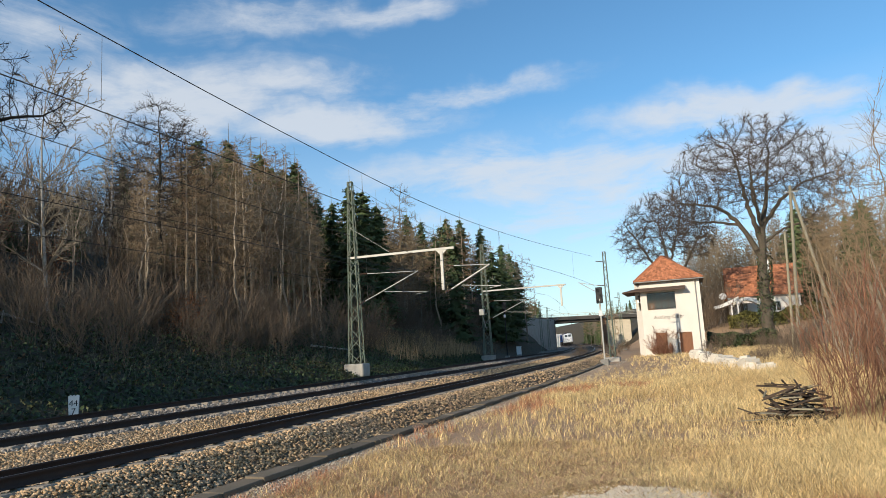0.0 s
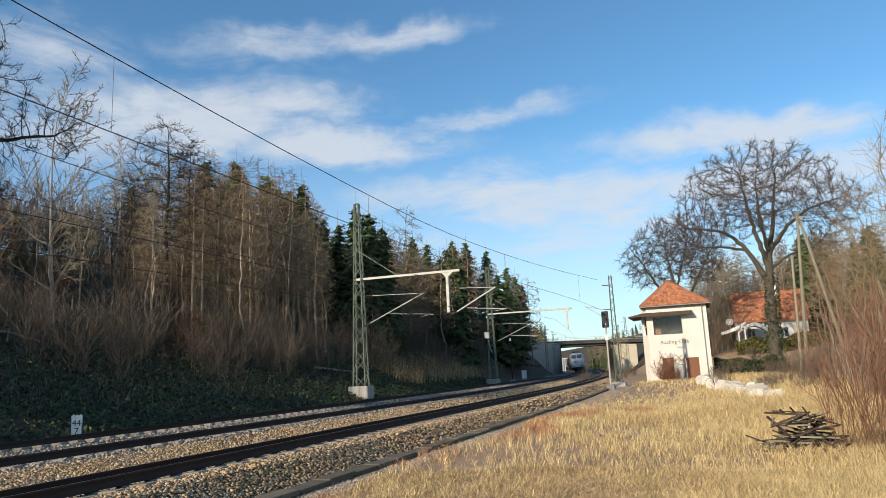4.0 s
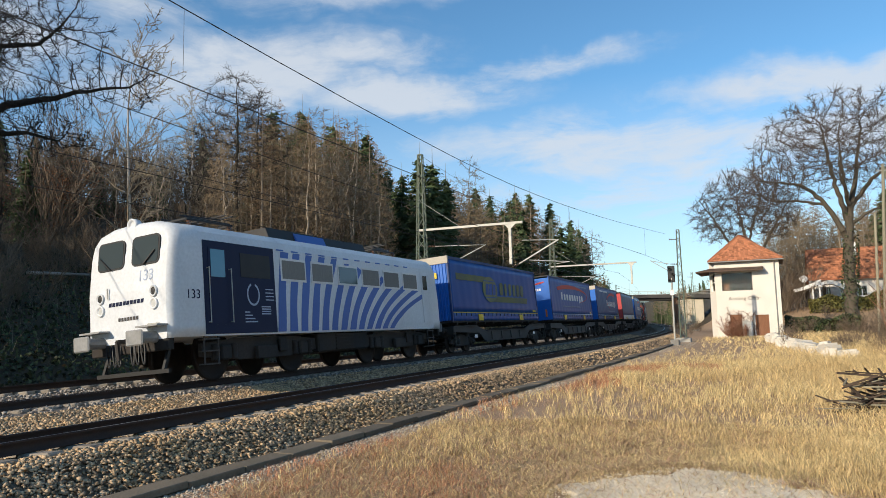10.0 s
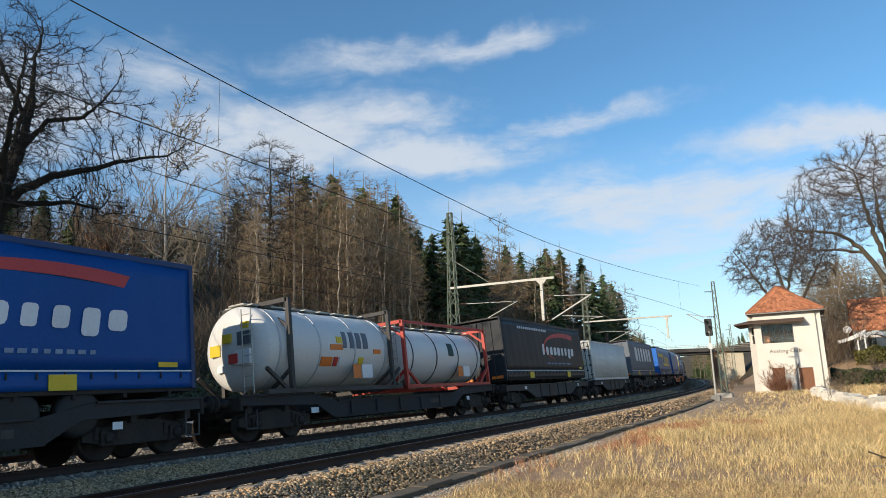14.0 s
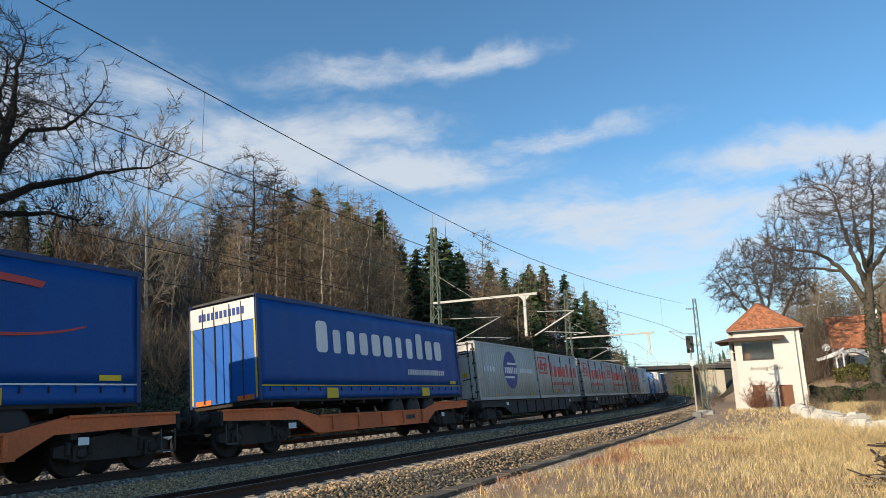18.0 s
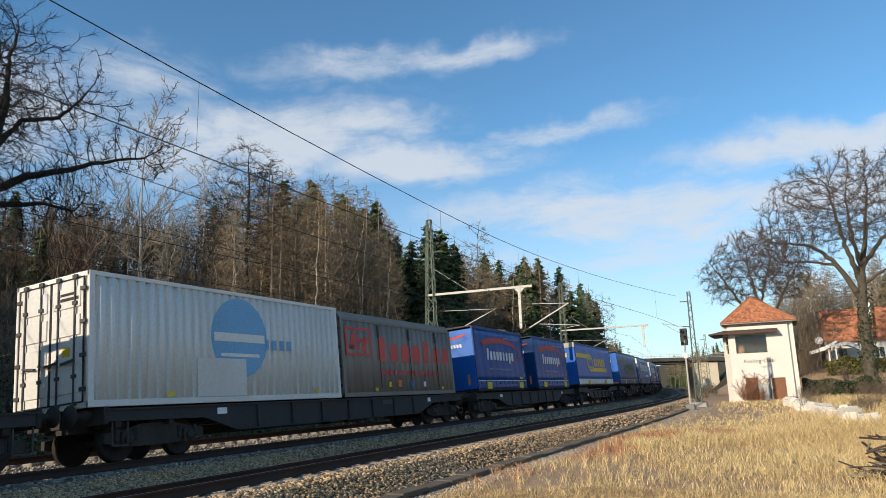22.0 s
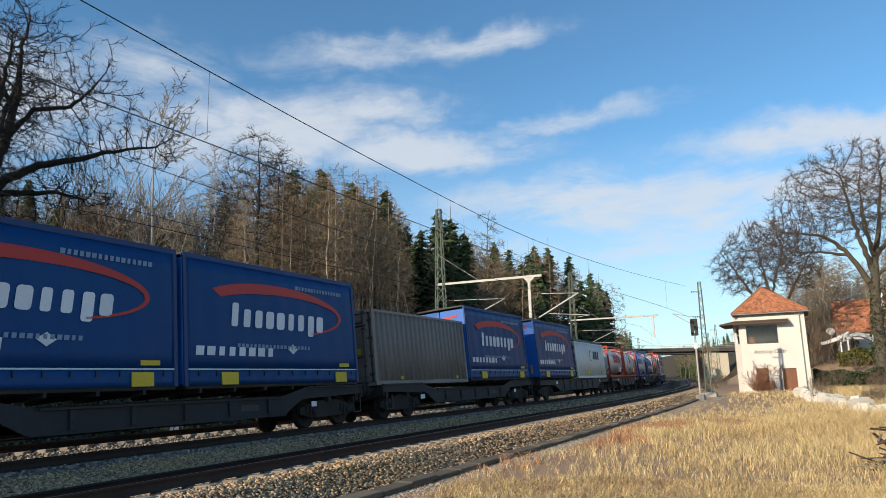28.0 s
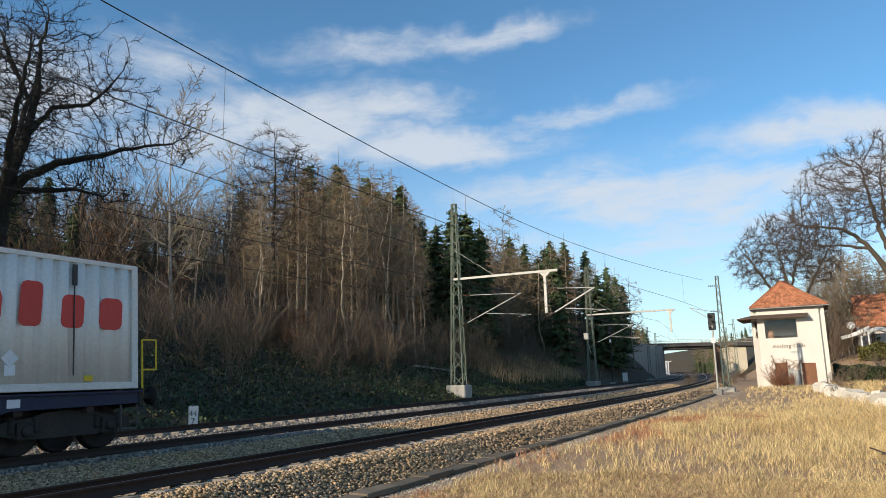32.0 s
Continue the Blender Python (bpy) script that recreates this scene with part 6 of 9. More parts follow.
for i, e in enumerate(E4):
    ap = APEX[0] if i in (0, 1) else APEX[1]
    bar(bm, Vector(e) + Vector((0, 0, 0.05)), Vector(ap) + Vector((0, 0, 0.06)), 0.16, n=6)
bar(bm, Vector(APEX[0]) + Vector((0, 0, 0.06)), Vector(APEX[1]) + Vector((0, 0, 0.06)), 0.18, n=6)
part("hip_ridge", bm, m_tile, roof)
bm = bm_new()
bar(bm, (-5.75, TY - 0.46, 6.86), (1.07, TY - 0.46, 6.86), 0.13, n=8)
bar(bm, (0.2, TY - 0.46, 6.86), (0.2, TY - 0.08, 6.5), 0.08, n=8)
bar(bm, (0.2, TY - 0.08, 6.5), (0.2, TY - 0.08, -0.5), 0.09, n=8)
part("gutter", bm, m_zinc, box_)
# canopy round the upper windows
bm = bm_new()
C0 = [(-5.5, TY), (-0.75, TY), (-0.75, TY - 0.95), (-6.1, TY - 0.95), (-6.95, TY - 0.1), (-6.95, TY + 6.2), (-5.75, TY + 6.2), (-5.75, TY + 0.9)]
top = [bm.verts.new((x, y, 6.28 if i in (0, 1, 6, 7) else 6.0)) for i, (x, y) in enumerate(C0)]
bot = [bm.verts.new((x, y, 5.98 if i in (0, 1, 6, 7) else 5.88)) for i, (x, y) in enumerate(C0)]
for q in ((0, 1, 2, 3), (0, 3, 4, 7), (7, 4, 5, 6)):
    bm.faces.new([top[i] for i in q])
    bm.faces.new([bot[i] for i in q[::-1]])
for i in range(8):
    j = (i + 1) % 8
    bm.faces.new((bot[i], bot[j], top[j], top[i]))
bmesh.ops.recalc_face_normals(bm, faces=bm.faces)
part("canopy", bm, m_soffit, box_, "brown projecting canopy")


# bare creeper climbing the front wall, and a pale meter cabinet at its foot
rv = np.random.default_rng(17)
vine = empty("wall_creeper", "bare reddish creeper climbing the plaster wall", "creeper")
rows_v, tw_v = [], []
for k in range(34):
    p = np.array([rv.uniform(-4.3, -1.8), TY - 0.03, -0.5])
    d = np.array([rv.normal(0, 0.5), 0.0, 1.0])
    for q in range(int(rv.uniform(5, 17))):
        d = d + np.array([rv.normal(0, 0.45), 0, 0.12])
        d /= np.linalg.norm(d)
        e = p + d * 0.2
        e[1] = TY - 0.03 - rv.uniform(0, 0.04)
        rows_v.append((*p, *e, 0.014, 0.011))
        for m_ in range(7):
            u = np.array([rv.normal(0, 1), -abs(rv.normal(0, 0.12)), rv.normal(0.2, 1)])
            tw_v.append((*e, *(e + u * 0.15), 0.008))
        p = e
tubes("stem", rows_v, 4, m_stem_red, vine)
crown(vine, np.array(rows_v[:40]), np.array(tw_v), m_stem_red, "crown")
cabinet = empty("meter_cabinet", "pale grey upright meter cabinet against the wall", "cabinet")
bm = bm_new()
box(bm, -2.52, -2.02, TY - 0.34, TY - 0.01, -0.6, 0.95, 0.015)
part("body", bm, m_pole_pale, cabinet)
bm = bm_new()
box(bm, -2.55, -1.99, TY - 0.38, TY - 0.005, 0.95, 1.0, 0.01)
part("lid", bm, m_zinc, cabinet)


def glazing(parent, a, b, z0, z1, cols, rows, frame_mat):
    a, b = Vector((*a, 0)), Vector((*b, 0))
    d = (b - a).normalized()
    o = Vector((-d.y, d.x, 0)) * 0.14
    L = (b - a).length
    bm = bm_new()
    up = Vector((0, 0, 1))
    for i in range(cols + 1):
        p = a + o + d * (L * i / cols)
        bar(bm, p + up * z0, p + up * z1, 0.07)
    for j in range(rows + 1):
        z = z0 + (z1 - z0) * j / rows
        bar(bm, a + o + up * z, b + o + up * z, 0.06)
    fr = part("window_frame", bm, frame_mat, parent)
    for i in range(cols):
        for j in range(rows):
            p, q = a + o + d * (L * i / cols + 0.03), a + o + d * (L * (i + 1) / cols - 0.03)
            za, zb_ = z0 + (z1 - z0) * j / rows + 0.03, z0 + (z1 - z0) * (j + 1) / rows - 0.03
            bm = bm_new()
            vs = [bm.verts.new((v.x, v.y, z)) for v, z in ((p, za), (q, za), (q, zb_), (p, zb_))]
            vt = [bm.verts.new(v.co + o * 0.05) for v in vs]
            bm.faces.new(vs)
            bm.faces.new(vt[::-1])
            for k in range(4):
                bm.faces.new((vs[k], vt[k], vt[(k + 1) % 4], vs[(k + 1) % 4]))
            part("pane", bm, m_clear, fr).visible_shadow = False
    return fr


glazing(box_, (-4.55, TY), (-1.8, TY), WIN_Z0, WIN_Z1, 4, 2, m_soffit)
glazing(box_, (-5.65, TY + 0.75), (-5.24, TY + 0.13), WIN_Z0, WIN_Z1, 1, 2, m_white)
glazing(box_, (-5.75, TY + 5.6), (-5.75, TY + 1.1), WIN_Z0, WIN_Z1, 5, 2, m_soffit)
bm = bm_new()
box(bm, -4.5, -3.9, TY + 0.5, TY + 0.55, WIN_Z0 - 0.2, WIN_Z0 + 0.75)
part("blind", bm, m_curtain, box_, "wooden board behind the glass")
bm = bm_new()
box(bm, -4.0, -2.95, TY + 0.1, TY + 0.2, -0.6, 1.68, 0.01)
for i in range(1, 6):
    box(bm, -4.0 + i * 0.175 - 0.006, -4.0 + i * 0.175 + 0.006, TY + 0.09, TY + 0.1, -0.6, 1.66)
part("door_leaf", bm, m_woodb, box_, "weathered brown boarded door")
bm = bm_new()
box(bm, -1.75, -0.55, TY + 0.1, TY + 0.2, -0.45, 1.62, 0.01)
for i in range(1, 7):
    box(bm, -1.75 + i * 0.17 - 0.006, -1.75 + i * 0.17 + 0.006, TY + 0.09, TY + 0.1, -0.45, 1.6)
part("door_leaf", bm, m_woodb, box_, "weathered brown boarded door")
lettering("station_name", "Assling·Obb·", 0.5, box_, Matrix.Translation((-2.58, TY - 0.012, 3.08)) @ pose(0, 0, 0, 90), m_soffit, 0.01, 1.12)
ob = empty("meter_cabinet", "narrow grey-white cabinet against the signal box wall", "cabinet", m=pose(-2.68, TY - 0.16, -0.6))
bm = bm_new()
box(bm, -0.25, 0.25, -0.14, 0.14, 0, 1.75, 0.02)
part("casing", bm, m_galv, ob)
bm = bm_new()
box(bm, -0.22, 0.22, -0.155, -0.14, 0.1, 1.68, 0.006)
part("cabinet_door", bm, m_galv, ob)
shrub = thicket("climbing_shrub", 101, 26, 2.0, 0.5, m_stem_red, "bare red-stemmed shrub against the signal box wall", "shrubs", 0.3)
plant(shrub, -3.9, TY - 0.6, 0.3, 0.85)
plant(shrub, -3.0, TY - 0.7, 1.3, 0.7)

# ---- house behind, poles, rubble, wood pile ----
house = empty("house", "white house with an orange tiled saddle roof behind the oak", "house", m=pose(0, 0, 0))
HX0, HX1, HY0, HY1, HG = 4.7, 13.6, 106.0, 114.0, 2.0
bm = bm_new()
wall_face(bm, (HX0, HY0), (HX1, HY0), HG - 1, 6.6, [(1.2, 2.2, 3.9, 5.2), (5.2, 6.4, 3.9, 5.2)])
part("front_wall", bm, m_plaster, house)
bm = bm_new()
prism(bm, [(HY0 + 0.3, HG - 1), (HY1, HG - 1), (HY1, 6.6), ((HY0 + HY1) / 2, 10.5), (HY0 + 0.3, 6.6)], HX0, HX0 + 0.3, "x")
prism(bm, [(HY0 + 0.3, HG - 1), (HY1, HG - 1), (HY1, 6.6), ((HY0 + HY1) / 2, 10.5), (HY0 + 0.3, 6.6)], HX1 - 0.3, HX1, "x")
part("gable_wall", bm, m_plaster, house)
bm = bm_new()
ym = (HY0 + HY1) / 2
prism(bm, [(HY0 - 0.6, 6.3), (ym, 10.62), (HY1 + 0.6, 6.3), (HY1 + 0.6, 6.1), (ym, 10.4), (HY0 - 0.6, 6.1)], HX0 - 0.35, HX1 + 0.35, "x")
hr = part("roof", bm, m_tile, house)
tile_slope(hr, (HX0 - 0.35, HY0 - 0.6, 6.32), (HX1 + 0.35, HY0 - 0.6, 6.32), (HX1 + 0.35, ym, 10.64), (HX0 - 0.35, ym, 10.64), 16, 34, m_tiles)
for u0, u1 in ((1.2, 2.2), (5.2, 6.4)):
    glazing(house, (HX0 + u0, HY0), (HX0 + u1, HY0), 3.9, 5.2, 2, 1, m_white)
bm = bm_new()
box(bm, 9.9, 10.5, ym - 0.9, ym - 0.3, 9.2, 11.3, 0.03)
part("chimney", bm, m_white, house)


def dish(x, y, z, r):
    ob = empty("satellite_dish", "round white satellite dish", "dish", "dishes", m=pose(x, y, z))
    bm = bm_new()
    lathe(bm, [(r * k, 0.25 * r * k * k) for k in (0.02, 0.3, 0.6, 0.85, 1.0)] + [(r * 1.0, 0.25 * r + 0.02), (r * 0.6, 0.11 * r + 0.03)], pose(0, 0, 0, 70), 20, caps=False)
    part("reflector", bm, m_white, ob)
    bm = bm_new()
    bar(bm, (0, 0.1, 0), (0, 0.25, -0.9), 0.05, n=6)
    part("pole", bm, m_galv, ob)


dish(3.75, 105.3, 6.3, 0.5)
dish(10.1, 108.2, 9.7, 0.36)
ob = empty("garden_pavilion", "white canvas garden pavilion beside the house", "pavilion", m=pose(0, 0, 0))
bm = bm_new()
n = 14
for (x0, x1, z0, z1) in ((2.4, 5.6, 4.9, 6.1), (5.3, 8.3, 5.0, 5.9)):
    top_, low_ = [], []
    for i in range(n + 1):
        k = i / n
        zz = z0 + (z1 - z0) * math.sin(math.pi * (0.12 + 0.88 * k) / 1.0) ** 0.8 if x0 > 5 else z0 + (z1 - z0) * k ** 1.3
        top_.append((x0 + (x1 - x0) * k, zz))
        low_.append((x0 + (x1 - x0) * k, zz - 0.35 - 0.25 * k))
    prism(bm, top_ + low_[::-1], 102.0, 104.5)
part("canvas_roof", bm, m_white, ob)
for x in (4.6, 5.4, 8.2):
    bm = bm_new()
    bar(bm, (x, 102.2, ground_at(x, 102.2) - 0.1), (x, 102.2, 5.3), 0.16)
    part("post", bm, m_white, ob)

m_pole = mat("pole_wood", (0.3, 0.27, 0.19), 0.85, var=0.25, scale=1.5, fine=20, bump=0.3, streak=(5, 5, 0.6))
ob = empty("utility_pole", "grey wooden A-frame utility pole with a stay", "pole", m=pose(0, 0, 0))
gz = ground_at(7.2, 60)
for a_, b_ in (((7.95, 60, 12.5), (7.15, 60, gz - 0.3)), ((8.0, 60.2, 12.3), (10.4, 60.5, gz - 0.3))):
    bm = bm_new()
    bar(bm, b_, a_, 0.27, n=10, taper=0.75)
    part("pole_shaft", bm, m_pole, ob)
bm = bm_new()
bar(bm, (7.5, 60, 12.0), (8.5, 60, 12.0), 0.08)
part("crossarm", bm, m_galv, ob)
ob = empty("short_pole", "shorter grey wooden pole beside the utility pole", "pole", m=pose(0, 0, 0))
bm = bm_new()
bar(bm, (6.85, 60.6, gz - 0.3), (7.25, 60.6, 9.0), 0.22, n=10, taper=0.8)
part("pole_shaft", bm, m_pole, ob)
bm = bm_new()
box(bm, 7.12, 7.38, 60.47, 60.73, 8.98, 9.06)
part("cap", bm, m_zinc, ob)
segs = []
for dz in (0, -0.35):
    prev = None
    for i in range(13):
        k = i / 12
        q = (7.9 + 42 * k, 60 - 6 * k, 12.2 + dz + 0.6 * k - 1.6 * 4 * k * (1 - k) * 0.4)
        if prev:
            segs.append((*prev, *q, 0.014, 0.014))
        prev = q
tagged(tubes("power_line", segs, 4, m_wire), "thin dark overhead power line", "power line", kind="structure")

# row of white-grey rubble blocks
m_block = mat("limestone_block", (0.62, 0.58, 0.5), 0.9, var=0.2, scale=1.5, fine=20, bump=0.4, second=(0.4, 0.36, 0.3))
rb = random.Random(3)
for i in range(32):
    k = i / 31
    y = 62 - 28 * k
    x = -0.4 + 2.9 * k ** 1.2 + rb.uniform(-0.2, 0.2)
    bm = bm_new()
    w, l, h = rb.uniform(0.25, 0.42), rb.uniform(0.3, 0.55), rb.uniform(0.22, 0.4)
    bmesh.ops.create_cube(bm, size=1)
    bmesh.ops.bevel(bm, geom=list(bm.edges), offset=0.16, segments=2, affect="EDGES")
    for v in bm.verts:
        v.co = Vector((v.co.x * w * 2, v.co.y * l * 2, v.co.z * h * 2)) * (1 + 0.12 * noise.noise(v.co * 2.3 + Vector((i, 0, 0))))
    ob = part("rubble_block", bm, m_block, None)
    tagged(ob, "pale rough stone block in a low row on the grass", "stone block", "row of stone blocks")
    ob.matrix_basis = pose(x, y, ground_at(x, y) + h * 0.72, rb.uniform(-8, 8), rb.uniform(-8, 8), rb.uniform(0, 360))

# heap of old timber
m_timber = mat("rotten_timber", (0.085, 0.06, 0.042), 0.95, var=0.4, scale=2, fine=25, bump=0.4, streak=(6, 6, 1))
heap = empty("timber_heap", "heap of rotten grey-brown planks and branches in the grass", "wood pile", m=pose(1.68, 16.2, ground_at(1.68, 16.2)))
for i in range(110):
    a = rb.uniform(0, 6.28)
    L = rb.uniform(0.35, 1.0)
    h_ = rb.uniform(0.02, 1) ** 1.3
    p = Vector((rb.gauss(0, 0.36) * (1.05 - 0.6 * h_), rb.gauss(0, 0.3) * (1.05 - 0.6 * h_), 0.03 + 0.8 * h_))
    d = Vector((math.cos(a), math.sin(a) * 0.6, rb.uniform(-0.35, 0.35))).normalized() * L / 2 * (1.1 - 0.4 * h_)
    bm = bm_new()
    bar(bm, p - d, p + d, rb.uniform(0.02, 0.08), rb.uniform(0.015, 0.04))
    part("plank", bm, m_timber if i % 5 else m_pole, heap)

# ---- bridge and cutting beyond ----
bridge = empty("road_bridge", "concrete road bridge over the line with grey abutments", "bridge", m=pose(0, 0, 0))
SB = 170.0
bx, by, ba = on_line(SB, 0)
BM = Matrix.LocRotScale((bx, by, 0), Euler((0, 0, ba)), None)
m_pale_wall = mat("pale_render", (0.6, 0.53, 0.4), 0.9, var=0.2, scale=0.7, fine=12, bump=0.15, second=(0.4, 0.34, 0.26), per="none")
m_deck = mat("bridge_steel", (0.075, 0.07, 0.065), 0.7, var=0.3, scale=1.2, fine=16, bump=0.1)
bm = bm_new()
prism(bm, [(-17, 6.55), (9, 6.25), (9, 7.0), (-17, 7.35)], -4.5, 4.5, "y")
prism(bm, [(9.003, 6.25), (22, 5.7), (22, 6.5), (9.003, 7.0)], -4.5, 4.5, "y")
for k in range(4):
    box(bm, -4.0, 9.5, -3.6 + k * 2.4 - 0.15, -3.6 + k * 2.4 + 0.15, 5.75, 6.32)
part("deck", bm, m_deck, bridge, "dark steel deck").matrix_basis = BM
for i in range(19):
    x = -16.5 + i * 2.0
    bm = bm_new()
    bar(bm, (x, -4.4, 6.2 if x > 5 else 6.8), (x, -4.4, 8.15 - 0.02 * (x + 16)), 0.06)
    part("railing_post", bm, m_galv, bridge).matrix_basis = BM
for z in (7.5, 7.85, 8.2):
    bm = bm_new()
    bar(bm, (-16.5, -4.4, z), (19.5, -4.4, z - 0.7), 0.06)
    part("railing_bar", bm, m_galv, bridge).matrix_basis = BM
bm = bm_new()
box(bm, -5.2, -4.0, -5.5, 5.5, -1, 6.5, 0.05)
part("abutment", bm, m_conc, bridge).matrix_basis = BM
bm = bm_new()
prism(bm, [(-5.0, -5.503), (-4.0, -5.503), (-9.6, -30), (-10.6, -30)], -1, 6.6, "z")
part("wing_wall", bm, m_conc, bridge).matrix_basis = BM
bm = bm_new()
box(bm, 7.0, 7.9, -4.2, 4.2, -1, 6.2, 0.05)
part("pier", bm, m_woodb, bridge, "reddish brick pier").matrix_basis = BM
bm = bm_new()
box(bm, 7.903, 13.5, -3.6, 4.2, -1, 5.9, 0.05)
part("abutment", bm, m_pale_wall, bridge, "sunlit pale rendered abutment").matrix_basis = BM
for i in range(7):
    x, y, a = on_line(232 + i * 7, -3.6 - (i % 2) * 0.4)
    ob = empty("platform_post", "white platform canopy post beyond the bridge", "post", "platform posts", m=pose(x, y, -0.8))
    bm = bm_new()
    bar(bm, (0, 0, 0), (0, 0, 4.6), 0.22, n=8)
    part("shaft", bm, m_white, ob)
    bm = bm_new()
    box(bm, -1.0, 1.0, -0.1, 0.1, 4.6, 4.75)
    part("bracket", bm, m_white, ob)

# ---- the freight train; every thing's own y runs along the track, its front towards -y, z up from the rail head ----
SPEED, FRONT_AT_10 = 24.27, 13.45
MOVERS = []           # thing, metres behind the locomotive's front corner


def paint(name, color, rough=0.55, var=0.12, dirt=None, **kw):
    kw.setdefault("streak", (1.2, 1.2, 0.35))
    return mat(name, color, rough, var=var, scale=0.9, fine=14, bump=kw.pop("bump", 0.06), second=dirt or tuple(c * 0.55 + 0.02 for c in color), **kw)


p_blue = paint("tarp_blue", (0.004, 0.07, 0.29), 0.38, spec=0.2, dirt=(0.008, 0.05, 0.18), var=0.2)
p_blue2 = paint("tarp_deep_blue", (0.004, 0.055, 0.19), 0.42, spec=0.18, var=0.18)
p_blue3 = paint("tarp_bright_blue", (0.012, 0.13, 0.5), 0.42)
p_edge = paint("rail_blue", (0.012, 0.04, 0.14), 0.5)
p_dusk = paint("tarp_dusty_blue", (0.012, 0.045, 0.16), 0.42, spec=0.22, var=0.2)
p_dark = paint("tarp_anthracite", (0.026, 0.029, 0.034), 0.5, spec=0.2)
p_grey = paint("tarp_grey", (0.13, 0.15, 0.18), 0.6)
p_white = paint("container_white", (0.7, 0.68, 0.63), 0.5, dirt=(0.45, 0.41, 0.34), var=0.16)
p_stained = paint("container_stained_white", (0.54, 0.52, 0.475), 0.6, var=0.28, dirt=(0.28, 0.25, 0.2))
p_grime = paint("container_grimy_white", (0.38, 0.355, 0.31), 0.6, var=0.3, dirt=(0.2, 0.17, 0.13))
p_cream = paint("container_cream", (0.5, 0.45, 0.36), 0.6, var=0.2, dirt=(0.3, 0.22, 0.15))
p_brown = paint("container_grey_brown", (0.24, 0.21, 0.18), 0.65, var=0.25, dirt=(0.13, 0.1, 0.08))
p_rustroof = paint("rusty_roof", (0.14, 0.065, 0.045), 0.75, var=0.3, dirt=(0.07, 0.04, 0.03))
p_red = paint("paint_red", (0.45, 0.035, 0.025), 0.5)
p_redbox = paint("container_red", (0.58, 0.05, 0.035), 0.5)
p_orange_red = paint("frame_red", (0.44, 0.05, 0.032), 0.5)
p_pink = paint("faded_red", (0.5, 0.06, 0.06), 0.55)
p_orange = paint("wagon_orange", (0.66, 0.16, 0.045), 0.6, var=0.25, dirt=(0.22, 0.06, 0.03))
p_yellow = paint("paint_yellow", (0.7, 0.5, 0.02), 0.5)
p_yellow_old = paint("worn_yellow", (0.16, 0.17, 0.06), 0.6, var=0.3, dirt=(0.03, 0.07, 0.12))
p_sig = paint("label_orange", (0.75, 0.2, 0.03), 0.5)
p_faint = paint("letter_faded", (0.2, 0.29, 0.42), 0.55)
p_letter = paint("letter_white", (0.72, 0.74, 0.76), 0.5)
p_under = paint("wagon_black", (0.026, 0.024, 0.022), 0.85, var=0.4, dirt=(0.06, 0.045, 0.035))
p_slate = paint("wagon_slate", (0.03, 0.03, 0.032), 0.75, var=0.4, dirt=(0.026, 0.023, 0.02))
p_frame = paint("wagon_grey", (0.07, 0.066, 0.062), 0.75, var=0.35, dirt=(0.055, 0.043, 0.035))
p_wagblue = paint("wagon_blue", (0.014, 0.019, 0.045), 0.65, var=0.3, dirt=(0.03, 0.03, 0.05))
p_tank = paint("tank_white", (0.68, 0.68, 0.66), 0.35, dirt=(0.42, 0.4, 0.36))
p_tankgrey = paint("tank_steel", (0.5, 0.52, 0.54), 0.35, metal=0.15)
p_tankdark = paint("tank_dark", (0.1, 0.12, 0.14), 0.4)
p_fblue = paint("frame_blue", (0.015, 0.16, 0.5), 0.5)
p_fblue2 = paint("frame_dark_blue", (0.012, 0.045, 0.25), 0.5)
p_pale = paint("faded_blue", (0.16, 0.36, 0.56), 0.55, var=0.25)
p_green = paint("cover_green", (0.02, 0.06, 0.05), 0.6)
p_wheel = mat("wheel_steel", (0.045, 0.035, 0.03), 0.65, 0.6, var=0.3, bump=0.1)


def grid_panel(name, y0, y1, z0, z1, x, ny, nz, fn, material, parent, thick=0.02):
    """An upright side panel at x whose surface is moved outwards by fn(y, z)."""
    ys, zs = np.linspace(y0, y1, ny), np.linspace(z0, z1, nz)
    yy, zz = np.meshgrid(ys, zs, indexing="ij")
    xx = x + fn(yy, zz)
    v = np.concatenate([np.stack([xx, yy, zz], -1).reshape(-1, 3), np.stack([xx * 0 + x - math.copysign(thick, x), yy, zz], -1).reshape(-1, 3)])
    i = (np.arange(ny - 1)[:, None] * nz + np.arange(nz - 1)[None]).ravel()
    q = np.stack([i, i + nz, i + nz + 1, i + 1], 1)
    if x < 0:
        q = q[:, ::-1]
    n = ny * nz
    rim = [k * nz for k in range(ny)] + [(ny - 1) * nz + k for k in range(1, nz)] + [k * nz + nz - 1 for k in range(ny - 2, -1, -1)] + [k for k in range(nz - 2, 0, -1)]
    rq = np.array([(rim[(k + 1) % len(rim)], rim[k], rim[k] + n, rim[(k + 1) % len(rim)] + n) for k in range(len(rim))])
    if x < 0:
        rq = rq[:, ::-1]
    return pydata(name, v, np.concatenate([q, rq, q[:, ::-1] + n]), material, parent)


SINGLE = {"word_bars": "word_bar", "badge_bars": "badge_bar", "address_bars": "address_bar", "motto_bars": "motto_bar", "globe_bars": "globe_bar", "size_bars": "size_bar"}


